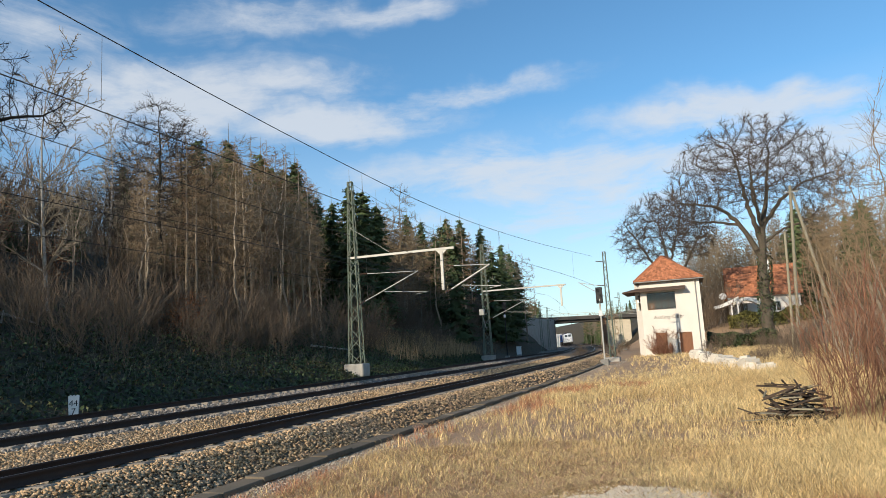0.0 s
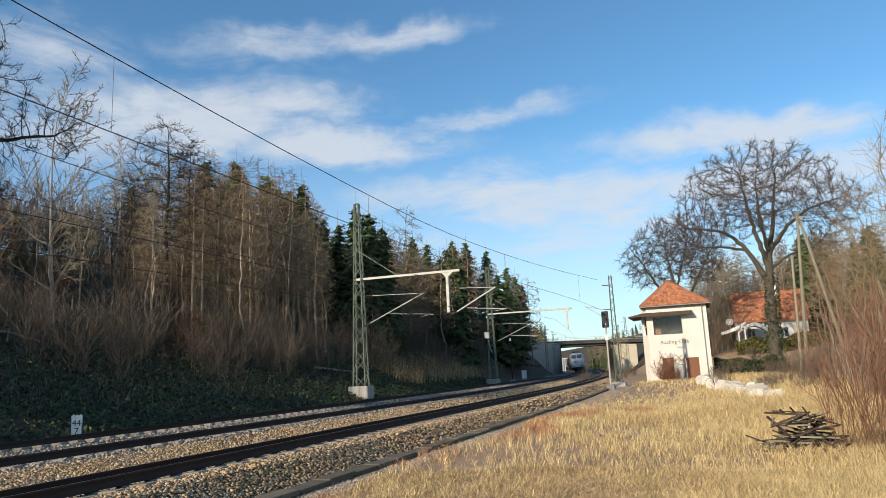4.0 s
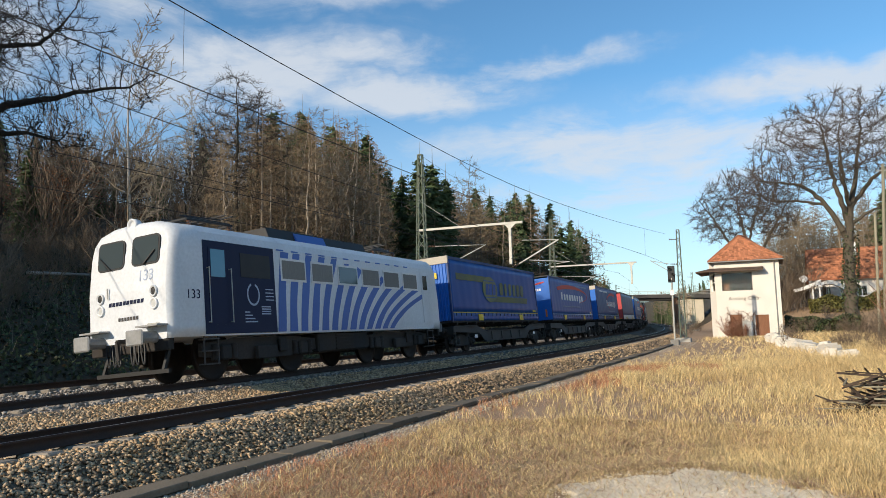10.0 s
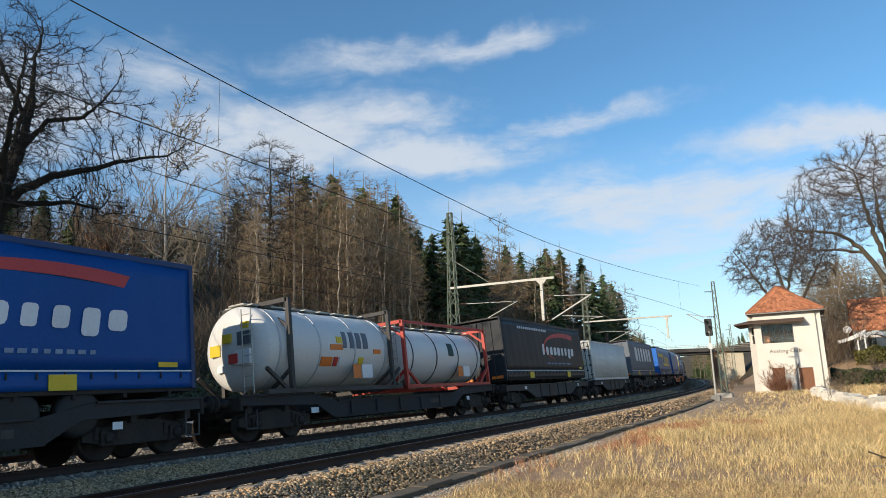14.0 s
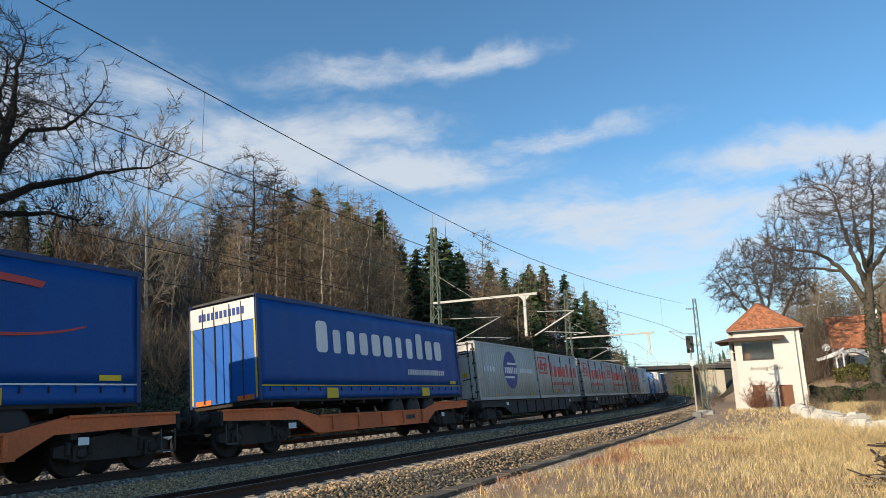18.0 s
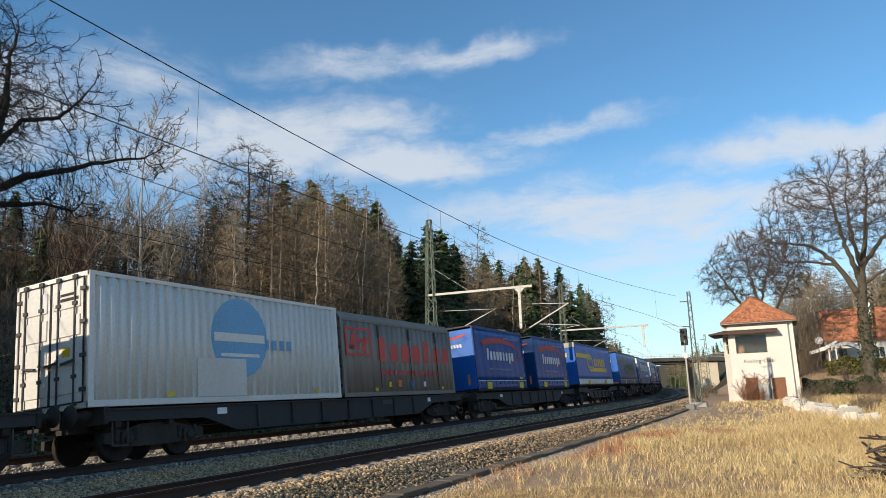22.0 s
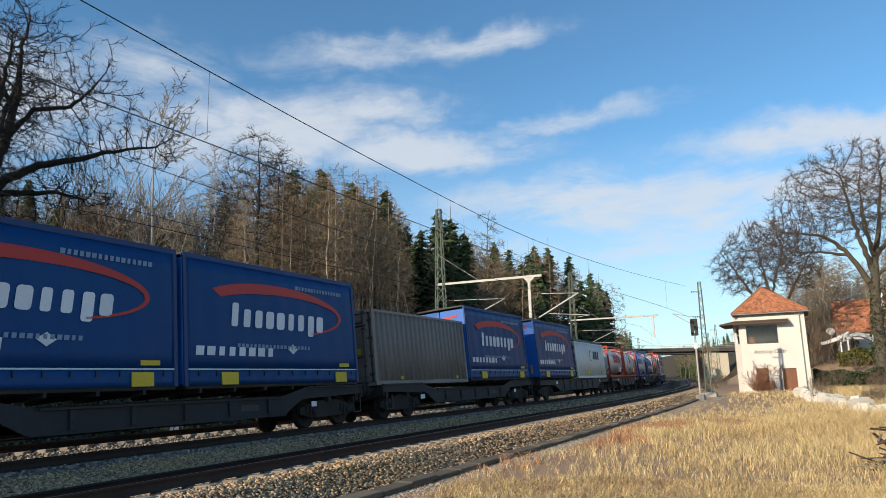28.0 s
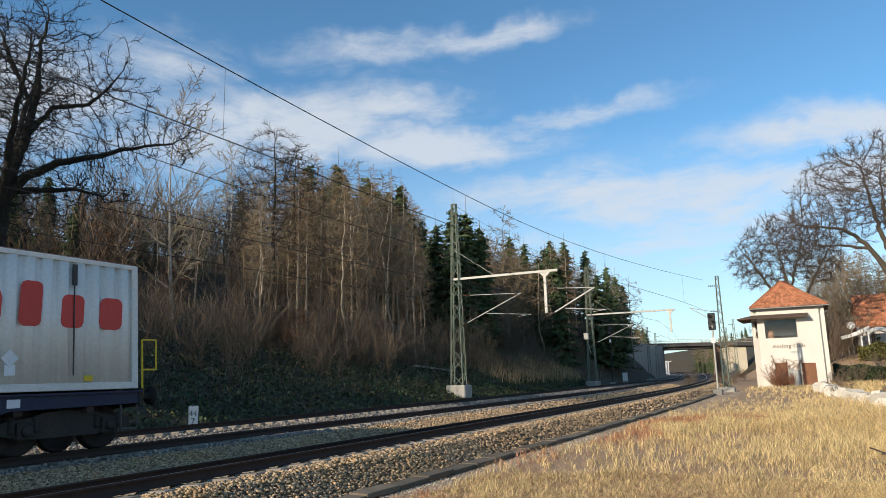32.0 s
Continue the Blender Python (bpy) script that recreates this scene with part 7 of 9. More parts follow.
def flat(name, polys, x, material, parent, thick=0.006, label=""):
    """Flat shapes (lists of y, z) laid on a side at x."""
    if name in SINGLE and len(polys) > 1:
        return [flat(SINGLE[name], [p], x, material, parent, thick, label) for p in polys]
    bm = bm_new()
    for p in polys:
        prism(bm, p, x, x + thick, "x")
    return part(name, bm, material, parent, label)


def flat_y(name, polys, y, material, parent, thick=0.006, label=""):
    if name in SINGLE and len(polys) > 1:
        return [flat_y(SINGLE[name], [p], y, material, parent, thick, label) for p in polys]
    bm = bm_new()
    for p in polys:
        prism(bm, p, y - thick, y, "y")
    return part(name, bm, material, parent, label)


def rect(a, b, c, d):
    return [(a, c), (b, c), (b, d), (a, d)]


def slant(a, b, c, d, k=0.12):
    return [(a, c), (b, c), (b + (d - c) * k, d), (a + (d - c) * k, d)]


def blocks(y0, y1, z0, z1, n, k=0.12, tall=()):
    """A word as a row of plain slanted blocks of uneven width and height."""
    w = (y1 - y0) / n
    out = []
    for i in range(n):
        d = 0.3 * (z1 - z0)
        wide = (0.62, 0.74, 0.56, 0.7, 0.5)[(i * 3 + n) % 5]
        a = y0 + (i + 0.5 - wide / 2) * w
        lo = z0 - (d if i in tall and i % 2 else 0)
        hi = z1 + (d if i in tall and not i % 2 else 0)
        out.append(slant(a, a + wide * w, lo, hi, k))
    return out


def softened(p, r=0.24):
    """A four-cornered shape with its corners cut back."""
    out = []
    side = min(math.dist(p[0], p[1]), math.dist(p[1], p[2])) * r
    for i in range(4):
        q, a, b = p[i], p[i - 1], p[(i + 1) % 4]
        for t, m in ((1.0, a), (0.3, None), (1.0, b)):
            if m is None:
                u, v = side * 0.3 / math.dist(q, a), side * 0.3 / math.dist(q, b)
                out.append((q[0] + (a[0] - q[0]) * u + (b[0] - q[0]) * v, q[1] + (a[1] - q[1]) * u + (b[1] - q[1]) * v))
            else:
                u = side / math.dist(q, m)
                out.append((q[0] + (m[0] - q[0]) * u, q[1] + (m[1] - q[1]) * u))
    return out


def ring(cy, cz, ry, rz, w0, w1, a0, a1, n=26):
    """An arc of an ellipse as one band, its width going from w0 to w1."""
    outer, inner = [], []
    for i in range(n + 1):
        a, w = radians(a0 + (a1 - a0) * i / n), w0 + (w1 - w0) * i / n
        for k, row in ((1, outer), (-1, inner)):
            row.append((cy + (ry + k * w / 2) * math.cos(a), cz + (rz + k * w / 2) * math.sin(a)))
    return [outer + inner[::-1]]


def disc(cy, cz, r, n=24):
    return [[(cy + r * math.cos(2 * math.pi * i / n), cz + r * math.sin(2 * math.pi * i / n)) for i in range(n)]]


def deco(ob, kind, L, z0, z1, x, tarp=None):
    """The bodywork's pictures and wording, as plain shapes in their colours."""
    H = z1 - z0
    at = lambda k: -L / 2 + L * k
    zz = lambda k: z0 + H * k
    if kind in ("pan", "pan_right", "pan_grey", "pan_box", "pan_old"):
        pale = kind in ("pan_grey", "pan_right", "pan_old")
        red = p_red if not pale else p_pink
        if kind == "pan_right":
            flat("arc", ring(at(0.72), zz(0.5), L * 0.27, H * 0.3, 0.05, 0.32, 235, 60), x, red, ob, label="faded red arc")
            words(blocks(at(0.41), at(0.86), zz(0.33), zz(0.51), 9, tall=(0, 7)), x, p_letter, ob)
            flat("motto_bars", blocks(at(0.46), at(0.8), zz(0.13), zz(0.165), 18), x, p_faint, ob)
            flat("address_bars", blocks(at(0.16), at(0.5), zz(0.83), zz(0.88), 16), x, p_letter, ob)
        elif kind == "pan_old":
            flat("arc", ring(at(0.72), zz(0.58), L * 0.2, H * 0.22, 0.05, 0.16, 330, 60), x, red, ob, label="faded red arc")
        else:
            flat("arc", ring(at(0.48), zz(0.56), L * 0.4, H * 0.22, 0.36, 0.05, 146, -62), x, red, ob, label="sweeping red arc")
            words(blocks(at(0.2), at(0.76), zz(0.39), zz(0.56), 9, tall=(0, 7)), x, p_letter, ob)
            flat("address_bars", blocks(at(0.58), at(0.9), zz(0.82), zz(0.86), 16), x, p_faint, ob)
            flat("motto_bars", blocks(at(0.24), at(0.66), zz(0.2), zz(0.235), 20), x, p_faint, ob)
        if kind == "pan_box":
            flat("size_bars", blocks(at(0.04), at(0.44), zz(0.12), zz(0.2), 8), x, p_letter, ob)
            flat("sign", [[(at(0.52), zz(0.2)), (at(0.55), zz(0.25)), (at(0.58), zz(0.2)), (at(0.55), zz(0.15))]], x, p_letter, ob, label="white diamond sign")
    elif kind in ("walter", "walter_small", "walter_faded"):
        f = -0.04 if kind == "walter_small" else 0.0
        yellow = p_yellow_old if kind == "walter_faded" else p_yellow
        flat("stripe", [slant(at(f + 0.06), at(f + 0.4), zz(0.6), zz(0.72), 0.0), slant(at(f + 0.42), at(f + 0.84), zz(0.22), zz(0.34), 0.7)], x, yellow, ob, label="yellow slanted stripe")
        flat("globe", [[(at(f + 0.39) + L * 0.08 * math.cos(k * 0.2618), zz(0.47) + H * 0.26 * math.sin(k * 0.2618)) for k in range(24)]], x + 0.002, yellow, ob, label="yellow globe")
        flat("globe_bars", [slant(at(f + 0.335) + i * L * 0.038, at(f + 0.335) + i * L * 0.038 + L * 0.031, zz(0.36), zz(0.58), 0.25) for i in range(3)] + [rect(at(f + 0.325), at(f + 0.455), zz(0.63), zz(0.645)), rect(at(f + 0.325), at(f + 0.455), zz(0.3), zz(0.315))], x + 0.009, tarp, ob)
        words(blocks(at(f + 0.49), at(f + 0.81), zz(0.37), zz(0.63), 6), x, yellow, ob)
    elif kind == "italia":
        words(blocks(at(0.2), at(0.88), zz(0.4), zz(0.7), 11, 0.0, tall=(0, 8)), x, p_letter, ob)
        flat("address_bars", blocks(at(0.64), at(0.88), zz(0.16), zz(0.24), 17, 0.1), x, p_letter, ob)
    elif kind == "cam":
        words(blocks(at(0.2), at(0.9), zz(0.32), zz(0.8), 6, 0.0), x, p_letter, ob)
    elif kind == "schmidt":
        flat("badge", disc(at(0.52), zz(0.52), H * 0.36), x, p_fblue2, ob, label="round dark blue badge")
        flat("word_bars", [rect(at(0.47), at(0.62), zz(0.62), zz(0.66)), rect(at(0.41), at(0.57), zz(0.36), zz(0.4))] + blocks(at(0.41), at(0.63), zz(0.45), zz(0.57), 7, 0.0) + blocks(at(0.08), at(0.26), zz(0.47), zz(0.56), 4, 0.0) + blocks(at(0.68), at(0.93), zz(0.47), zz(0.56), 8, 0.0), x + 0.007, p_letter, ob)
    elif kind == "schmidt_pale":
        flat("badge", disc(at(0.5), zz(0.56), H * 0.38), x, p_pale, ob, label="faded blue round badge")
        flat("repair_patch", [rect(at(0.33), at(0.52), zz(0.02), zz(0.36))], x + 0.008, p_white, ob, label="plain white repair patch")
        flat("word_bars", blocks(at(0.6), at(0.74), zz(0.46), zz(0.56), 4, 0.0), x, p_pale, ob)
        flat("word_bars", [rect(at(0.395), at(0.605), zz(0.52), zz(0.6)), rect(at(0.42), at(0.58), zz(0.38), zz(0.41))], x + 0.007, p_white, ob)
    elif kind in ("loeb", "loeb_end"):
        bz = lambda k: zz(0.5 + 0.38 * k)
        by = lambda k: at(0.03 + 0.19 * k)
        flat("badge_bars", [rect(by(0), by(1), bz(0), bz(0.09)), rect(by(0), by(1), bz(0.91), bz(1)), rect(by(0), by(0.07), bz(0.09), bz(0.91)), rect(by(0.93), by(1), bz(0.09), bz(0.91)), slant(by(0.12), by(0.3), bz(0.24), bz(0.81), 0.4), rect(by(0.12), by(0.53), bz(0.24), bz(0.38)), rect(by(0.35), by(0.76), bz(0.48), bz(0.62)), slant(by(0.59), by(0.76), bz(0.14), bz(0.68), 0.4)], x, p_redbox, ob)
        words(blocks(at(0.25), at(0.97), zz(0.44), zz(0.7), 7, 0.05, tall=(0, 4)), x, p_redbox, ob)
        for k, w, c in ((0.34, 0.2, p_yellow), (0.42, 0.26, p_sig), (0.66, 0.2, p_letter)):
            flat("plate", [rect(at(k), at(k) + w, zz(0.08), zz(0.08) + w)], x + 0.012, c, ob, 0.01)
        flat("round_plate", disc(at(0.55), zz(0.12), 0.13, 16), x + 0.012, p_fblue, ob, 0.01)
        if kind == "loeb":
            flat("address_bars", blocks(at(0.28), at(0.83), zz(0.25), zz(0.32), 15, 0.2), x, p_pink, ob)
        else:
            for k in (0.58, 0.67):
                flat("hazard_plate", [[(at(k) - 0.17, zz(0.2)), (at(k), zz(0.2) - 0.17), (at(k) + 0.17, zz(0.2)), (at(k), zz(0.2) + 0.17)]], x + 0.02, p_letter, ob, 0.012)
            flat("hatch", [rect(at(0.46), at(0.52), zz(0.08), zz(0.27))], x + 0.01, p_tankgrey, ob, 0.012)
    elif kind == "zak":
        flat("emblem", ring(at(0.5), zz(0.62), 0.35, 0.35, 0.16, 0.1, 60, 300), x, p_sig, ob, label="orange curved emblem")
        flat("word_bars", blocks(at(0.57), at(0.8), zz(0.52), zz(0.76), 3, 0.2), x, p_green, ob)
        flat("sticker", [rect(at(0.33), at(0.42), zz(0.06), zz(0.18)), rect(at(0.82), at(0.87), zz(0.06), zz(0.16))], x, p_yellow, ob)


def curtain_unit(L, tarp, front, look_, label, group, trim=None, hem=0.42, wheels=False, front_kind="doors", band=None, edge=None, z0=1.45, z1=4.25):
    """A curtain-sided swap body or trailer."""
    ob = empty("curtain_trailer" if L > 10 else "swap_body", label, "trailer" if L > 10 else "swap body", group)
    r = random.Random(int(L * 100) + len(label))
    ph = [r.uniform(0, 6) for _ in range(4)]
    W = 1.27
    frame_skin = edge or (p_edge if front is p_blue3 else front)
    wav = lambda y, z: 0.012 * np.sin(y * 2.1 + ph[0]) * np.sin(z * 1.3) + 0.006 * np.sin(y * 7.3 + z * 0.8 + ph[1])
    for sx in (1, -1):
        c = grid_panel("curtain", -L / 2 + 0.12, L / 2 - 0.12, z0 + hem, z1 - 0.1, sx * W, 66 if sx > 0 else 4, 9 if sx > 0 else 3, (lambda y, z: wav(y, z)) if sx > 0 else (lambda y, z: y * 0), tarp, ob)
        if sx < 0:
            continue
        if look_:
            deco(c, look_, L, z0 + hem, z1, W + 0.018, tarp)
        flap = grid_panel("curtain_hem", -L / 2 + 0.12, L / 2 - 0.12, z0 + 0.02, z0 + hem, W, 90, 4, lambda y, z: 0.02 * np.abs(np.sin(y * 5.2)) * (z0 + hem - z) / hem, band or tarp, ob)
        n = int(L / 0.6)
        bm = bm_new()
        box(bm, -0.012, 0.012, -0.018, 0.018, -0.07, 0.07, 0.004)
        me = mesh_of("buckle", bm, m_black)
        for i in range(0 if band else n):
            y = -L / 2 + 0.45 + i * (L - 0.9) / max(1, n - 1)
            b = new("buckle", me)
            b.parent = flap
            b.matrix_basis = Matrix.Translation((W + 0.03, y, z0 + hem * 0.74))
        flat("hem_line", [rect(-L / 2 + 0.12, L / 2 - 0.12, z0 + hem - 0.02, z0 + hem + 0.015)], W + 0.012, trim or p_letter, flap)
        for k in ((0.26, 0.74) if L > 10 else (0.2, 0.86)):
            y = -L / 2 + L * k
            bm = bm_new()
            prism(bm, [(y - 0.3, z0 + 0.02), (y + 0.3, z0 + 0.02), (y + 0.3, z0 + 0.34), (y - 0.3, z0 + 0.34)], W + 0.02, W + 0.05, "x")
            part("grapple_plate", bm, p_yellow, ob, "yellow lifting plate")
        flat("tag", [rect(L / 2 - 1.1, L / 2 - 0.55, z0 + hem + 0.08, z0 + hem + 0.2)], W + 0.02, p_yellow, c)
    bm = bm_new()
    for sx in (1, -1):
        for y in (-L / 2 + 0.06, L / 2 - 0.06):
            box(bm, sx * W - 0.08, sx * W + 0.02, y - 0.06, y + 0.06, z0, z1, 0.012)
        box(bm, sx * W - 0.06, sx * W + 0.015, -L / 2, L / 2, z1 - 0.12, z1 + 0.02, 0.012)
    part("frame", bm, frame_skin, ob)
    bm = bm_new()
    prism(bm, [(-W, z1 - 0.02), (W, z1 - 0.02), (W - 0.1, z1 + 0.04), (0, z1 + 0.07), (-W + 0.1, z1 + 0.04)], -L / 2 + 0.02, L / 2 - 0.02, "y")
    part("roof_sheet", bm, p_frame, ob)
    bm = bm_new()
    box(bm, -W + 0.02, W - 0.02, -L / 2 + 0.06, L / 2 - 0.06, z0 - 0.06, z0 + 0.1)
    for i in range(int(L / 1.2)):
        box(bm, -W + 0.05, W - 0.02, -L / 2 + 0.5 + i * 1.2, -L / 2 + 0.58 + i * 1.2, z0 - 0.16, z0 - 0.06)
    part("floor_frame", bm, p_under, ob)
    # front end, towards the viewer
    fw = W - 0.03
    bm = bm_new()
    if front_kind == "ribbed":
        n = 15
        pts = []
        for i in range(n):
            a = -fw + 2 * fw * i / n
            w = 2 * fw / n
            pts += [(a, -L / 2 - 0.0), (a + w * 0.35, -L / 2 - 0.0), (a + w * 0.5, -L / 2 + 0.04), (a + w * 0.85, -L / 2 + 0.04)]
        pts += [(fw, -L / 2), (fw, -L / 2 + 0.1), (-fw, -L / 2 + 0.1)]
        prism(bm, pts, z0 + 0.05, z1 - 0.12, "z")
    else:
        box(bm, -fw, -0.015, -L / 2 - 0.01, -L / 2 + 0.09, z0 + 0.05, z1 - 0.12, 0.012)
        box(bm, 0.015, fw, -L / 2 - 0.01, -L / 2 + 0.09, z0 + 0.05, z1 - 0.12, 0.012)
    end = part("end_wall", bm, front, ob)
    yf = -L / 2 - 0.012
    if front_kind in ("ribbed", "cooler") and look_ != "italia":
        bm = bm_new()
        box(bm, -W - 0.01, W + 0.022, -L / 2 - 0.03, -L / 2 + 0.12, z1 - 0.32, z1 + 0.03, 0.012)
        part("header_board", bm, p_cream, ob, "cream header board")
    if front_kind == "doors":
        bm = bm_new()
        for x in (-0.75, -0.3, 0.3, 0.75):
            bar(bm, (x, yf - 0.03, z0 + 0.1), (x, yf - 0.03, z1 - 0.15), 0.035, n=6)
        part("lock_rod", bm, p_frame, end)
        for sx in (-1, 1):
            flat_y("tail_reflector", [rect(sx * 0.8 - 0.3, sx * 0.8 + 0.3, z0 + 0.06, z0 + 0.2)], yf, p_sig, end)
    elif front_kind == "cooler":
        bm = bm_new()
        box(bm, -0.5, 0.3, yf - 0.22, yf, z0 + 0.3, z0 + 1.2, 0.04)
        part("coupling_panel", bm, m_black, end)
        bm = bm_new()
        for zc in (0.45, 0.75, 1.05):
            bar(bm, (-0.55, yf - 0.24, z0 + zc), (0.0, yf - 0.24, z0 + zc - 0.1), 0.09, n=6)
        part("hose_coil", bm, p_letter, end)
    else:
        if look_ and look_.startswith("pan"):
            flat_y("arc", [[(-0.9, zz_) for zz_ in (z1 - 0.75,)] + [(0.9, z1 - 0.45), (0.9, z1 - 0.35), (-0.2, z1 - 0.5)]], yf - 0.001, p_red, end)
            flat_y("word_bars", [rect(-0.75 + i * 0.16, -0.64 + i * 0.16, z1 - 0.98, z1 - 0.82) for i in range(9)], yf - 0.001, p_letter, end)
            for sx in (-1, 1):
                flat_y("reflector", [rect(sx * 0.85 - 0.06, sx * 0.85 + 0.06, z0 + 0.25, z0 + 0.75)], yf, p_sig, end)
    if look_ and look_.startswith("walter"):
        flat_y("word_bars", [rect(-0.7 + i * 0.24, -0.52 + i * 0.24, z1 - 1.0, z1 - 0.72) for i in range(6)] + ([rect(-0.35 + i * 0.24, -0.17 + i * 0.24, z1 - 0.62, z1 - 0.36) for i in range(3)]), yf - 0.035, p_yellow, end)
    if look_ == "italia":
        flat_y("name_board", [rect(-fw, fw, z1 - 0.72, z1 - 0.1)], yf - 0.004, p_white, end, 0.02, "white name board")
        flat_y("word_bars", [rect(-0.9 + i * 0.165, -0.79 + i * 0.165, z1 - 0.52, z1 - 0.3) for i in range(11)], yf - 0.026, p_fblue2, end)
        flat_y("edge_stripe", [rect(-fw, -fw + 0.06, z0 + 0.1, z1 - 0.2), rect(fw - 0.06, fw, z0 + 0.1, z1 - 0.2), rect(-fw, fw, z1 - 0.25, z1 - 0.2)], yf - 0.001, p_yellow, end)
    if wheels:
        for y in (L / 2 - 5.6, L / 2 - 4.3, L / 2 - 3.0):
            for sx in (-1, 1):
                bm = bm_new()
                lathe(bm, [(0.2, -0.14), (0.42, -0.15), (0.5, -0.1), (0.5, 0.1), (0.42, 0.15), (0.2, 0.14)], Matrix.Translation((sx * 1.05, y, 1.02)) @ pose(0, 0, 0, 0, 90), 18)
                part("road_wheel", bm, m_black, ob)
    return ob


def ribbed_box(L, skin, look_, label, z0=1.2, z1=3.95, pitch=0.3, roof=None, frame=None, doors=True, deep=0.05, rise=0.22):
    """A corrugated steel container with posts, castings, door bars."""
    ob = empty("container", label, "container", "containers")
    W = 1.22
    f = frame or skin
    n = int((L - 0.3) / pitch)

    def wave(y, z):
        k = ((y + L / 2) / pitch) % 1.0
        return np.where(k < 0.5, 0.0, np.where(k < 0.6, -deep * (k - 0.5) / 0.1, np.where(k < 0.9, -deep, -deep * (1 - k) / 0.1)))
    side = grid_panel("side_panel", -L / 2 + 0.14, L / 2 - 0.14, z0 + 0.15, z1 - 0.1, W - 0.0, n * 10 + 1, 2, wave, skin, ob, 0.07)
    if look_:
        deco(side, look_, L, z0 + 0.1, z1, W + 0.002)
    bm = bm_new()
    box(bm, -W, -W + 0.05, -L / 2 + 0.14, L / 2 - 0.14, z0 + 0.15, z1 - 0.1)
    part("side_panel", bm, skin, ob)
    bm = bm_new()
    for sx in (-1, 1):
        for y in (-L / 2 + 0.075, L / 2 - 0.075):
            box(bm, sx * W - 0.07, sx * W + 0.015, y - 0.075, y + 0.075, z0, z1, 0.01)
        box(bm, sx * W - 0.06, sx * W + 0.01, -L / 2, L / 2, z0, z0 + 0.15, 0.01)
        box(bm, sx * W - 0.05, sx * W + 0.012, -L / 2, L / 2, z1 - 0.1, z1, 0.01)
    for y in (-L / 2 + 0.05, L / 2 - 0.05):
        box(bm, -W, W, y - 0.05, y + 0.05, z1 - 0.12, z1, 0.01)
        box(bm, -W, W, y - 0.05, y + 0.05, z0, z0 + 0.12, 0.01)
    part("frame", bm, f, ob)
    bm = bm_new()
    prism(bm, [(-W, z1 - 0.03), (W, z1 - 0.03), (W - 0.15, z1 + (rise if roof else 0.01)), (-W + 0.15, z1 + (rise if roof else 0.01))], -L / 2 + 0.03, L / 2 - 0.03, "y")
    part("roof", bm, roof or f, ob)
    bm = bm_new()
    box(bm, -W + 0.05, W - 0.05, -L / 2 + 0.06, L / 2 - 0.06, z0 + 0.02, z0 + 0.14)
    part("floor", bm, p_under, ob)
    bm = bm_new()
    pts = []
    for i in range(12):
        x = -W + 0.1 + i * (2 * W - 0.2) / 12
        w = (2 * W - 0.2) / 12
        pts += [(x, -L / 2), (x + w * 0.5, -L / 2), (x + w * 0.6, -L / 2 + 0.04), (x + w * 0.9, -L / 2 + 0.04)]
    pts += [(W - 0.1, -L / 2), (W - 0.1, -L / 2 + 0.08), (-W + 0.1, -L / 2 + 0.08)]
    prism(bm, pts, z0 + 0.12, z1 - 0.12, "z")
    end = part("end_wall", bm, skin, ob)
    if doors:
        for x0, x1 in ((-W + 0.12, -0.015), (0.015, W - 0.12)):
            bm = bm_new()
            box(bm, x0, x1, -L / 2 - 0.03, -L / 2 - 0.004, z0 + 0.14, z1 - 0.14, 0.006)
            for k in range(4):
                za = z0 + 0.26 + k * (z1 - z0 - 0.5) / 4
                box(bm, x0 + 0.1, x1 - 0.1, -L / 2 - 0.055, -L / 2 - 0.03, za + 0.08, za + (z1 - z0 - 0.5) / 4 - 0.08, 0.012)
            part("door", bm, skin, end)
            for k in range(4):
                bm = bm_new()
                zh = z0 + 0.4 + k * (z1 - z0 - 0.8) / 3
                xs = x0 if x0 < -0.5 else x1
                box(bm, xs - 0.09, xs + 0.09, -L / 2 - 0.07, -L / 2 - 0.02, zh - 0.045, zh + 0.045, 0.01)
                part("hinge", bm, p_frame, end)
            bm = bm_new()
            for xa, xb, za, zb_ in ((x0, x1, z0 + 0.12, z0 + 0.15), (x0, x1, z1 - 0.15, z1 - 0.12), (x0 - 0.012, x0 + 0.018, z0 + 0.12, z1 - 0.12), (x1 - 0.018, x1 + 0.012, z0 + 0.12, z1 - 0.12)):
                box(bm, xa, xb, -L / 2 - 0.042, -L / 2 - 0.02, za, zb_)
            part("door_seal", bm, p_under, end, "black rubber seal")
        for x in (-0.85, -0.3, 0.3, 0.85):
            bm = bm_new()
            bar(bm, (x, -L / 2 - 0.075, z0 + 0.08), (x, -L / 2 - 0.075, z1 - 0.05), 0.045, n=6)
            bar(bm, (x, -L / 2 - 0.095, z0 + 1.05), (x + (0.4 if x < 0 else -0.4), -L / 2 - 0.095, z0 + 1.0), 0.045)
            for zk in (z0 + 0.1, z0 + 0.7, z1 - 0.7, z1 - 0.1):
                box(bm, x - 0.07, x + 0.07, -L / 2 - 0.09, -L / 2 - 0.04, zk - 0.04, zk + 0.04)
            part("lock_bar", bm, p_frame, end, "dark lock bar with brackets")
        flat_y("data_plate", [rect(0.45, 0.7, z0 + 1.15, z0 + 1.35)], -L / 2 - 0.056, p_yellow, end)
        flat_y("data_plate", [rect(0.35, 0.95, z1 - 0.62, z1 - 0.55), rect(0.35, 0.8, z1 - 0.5, z1 - 0.44)], -L / 2 - 0.056, p_under, end)
    for k in (0.24, 0.86):
        y = -L / 2 + L * k
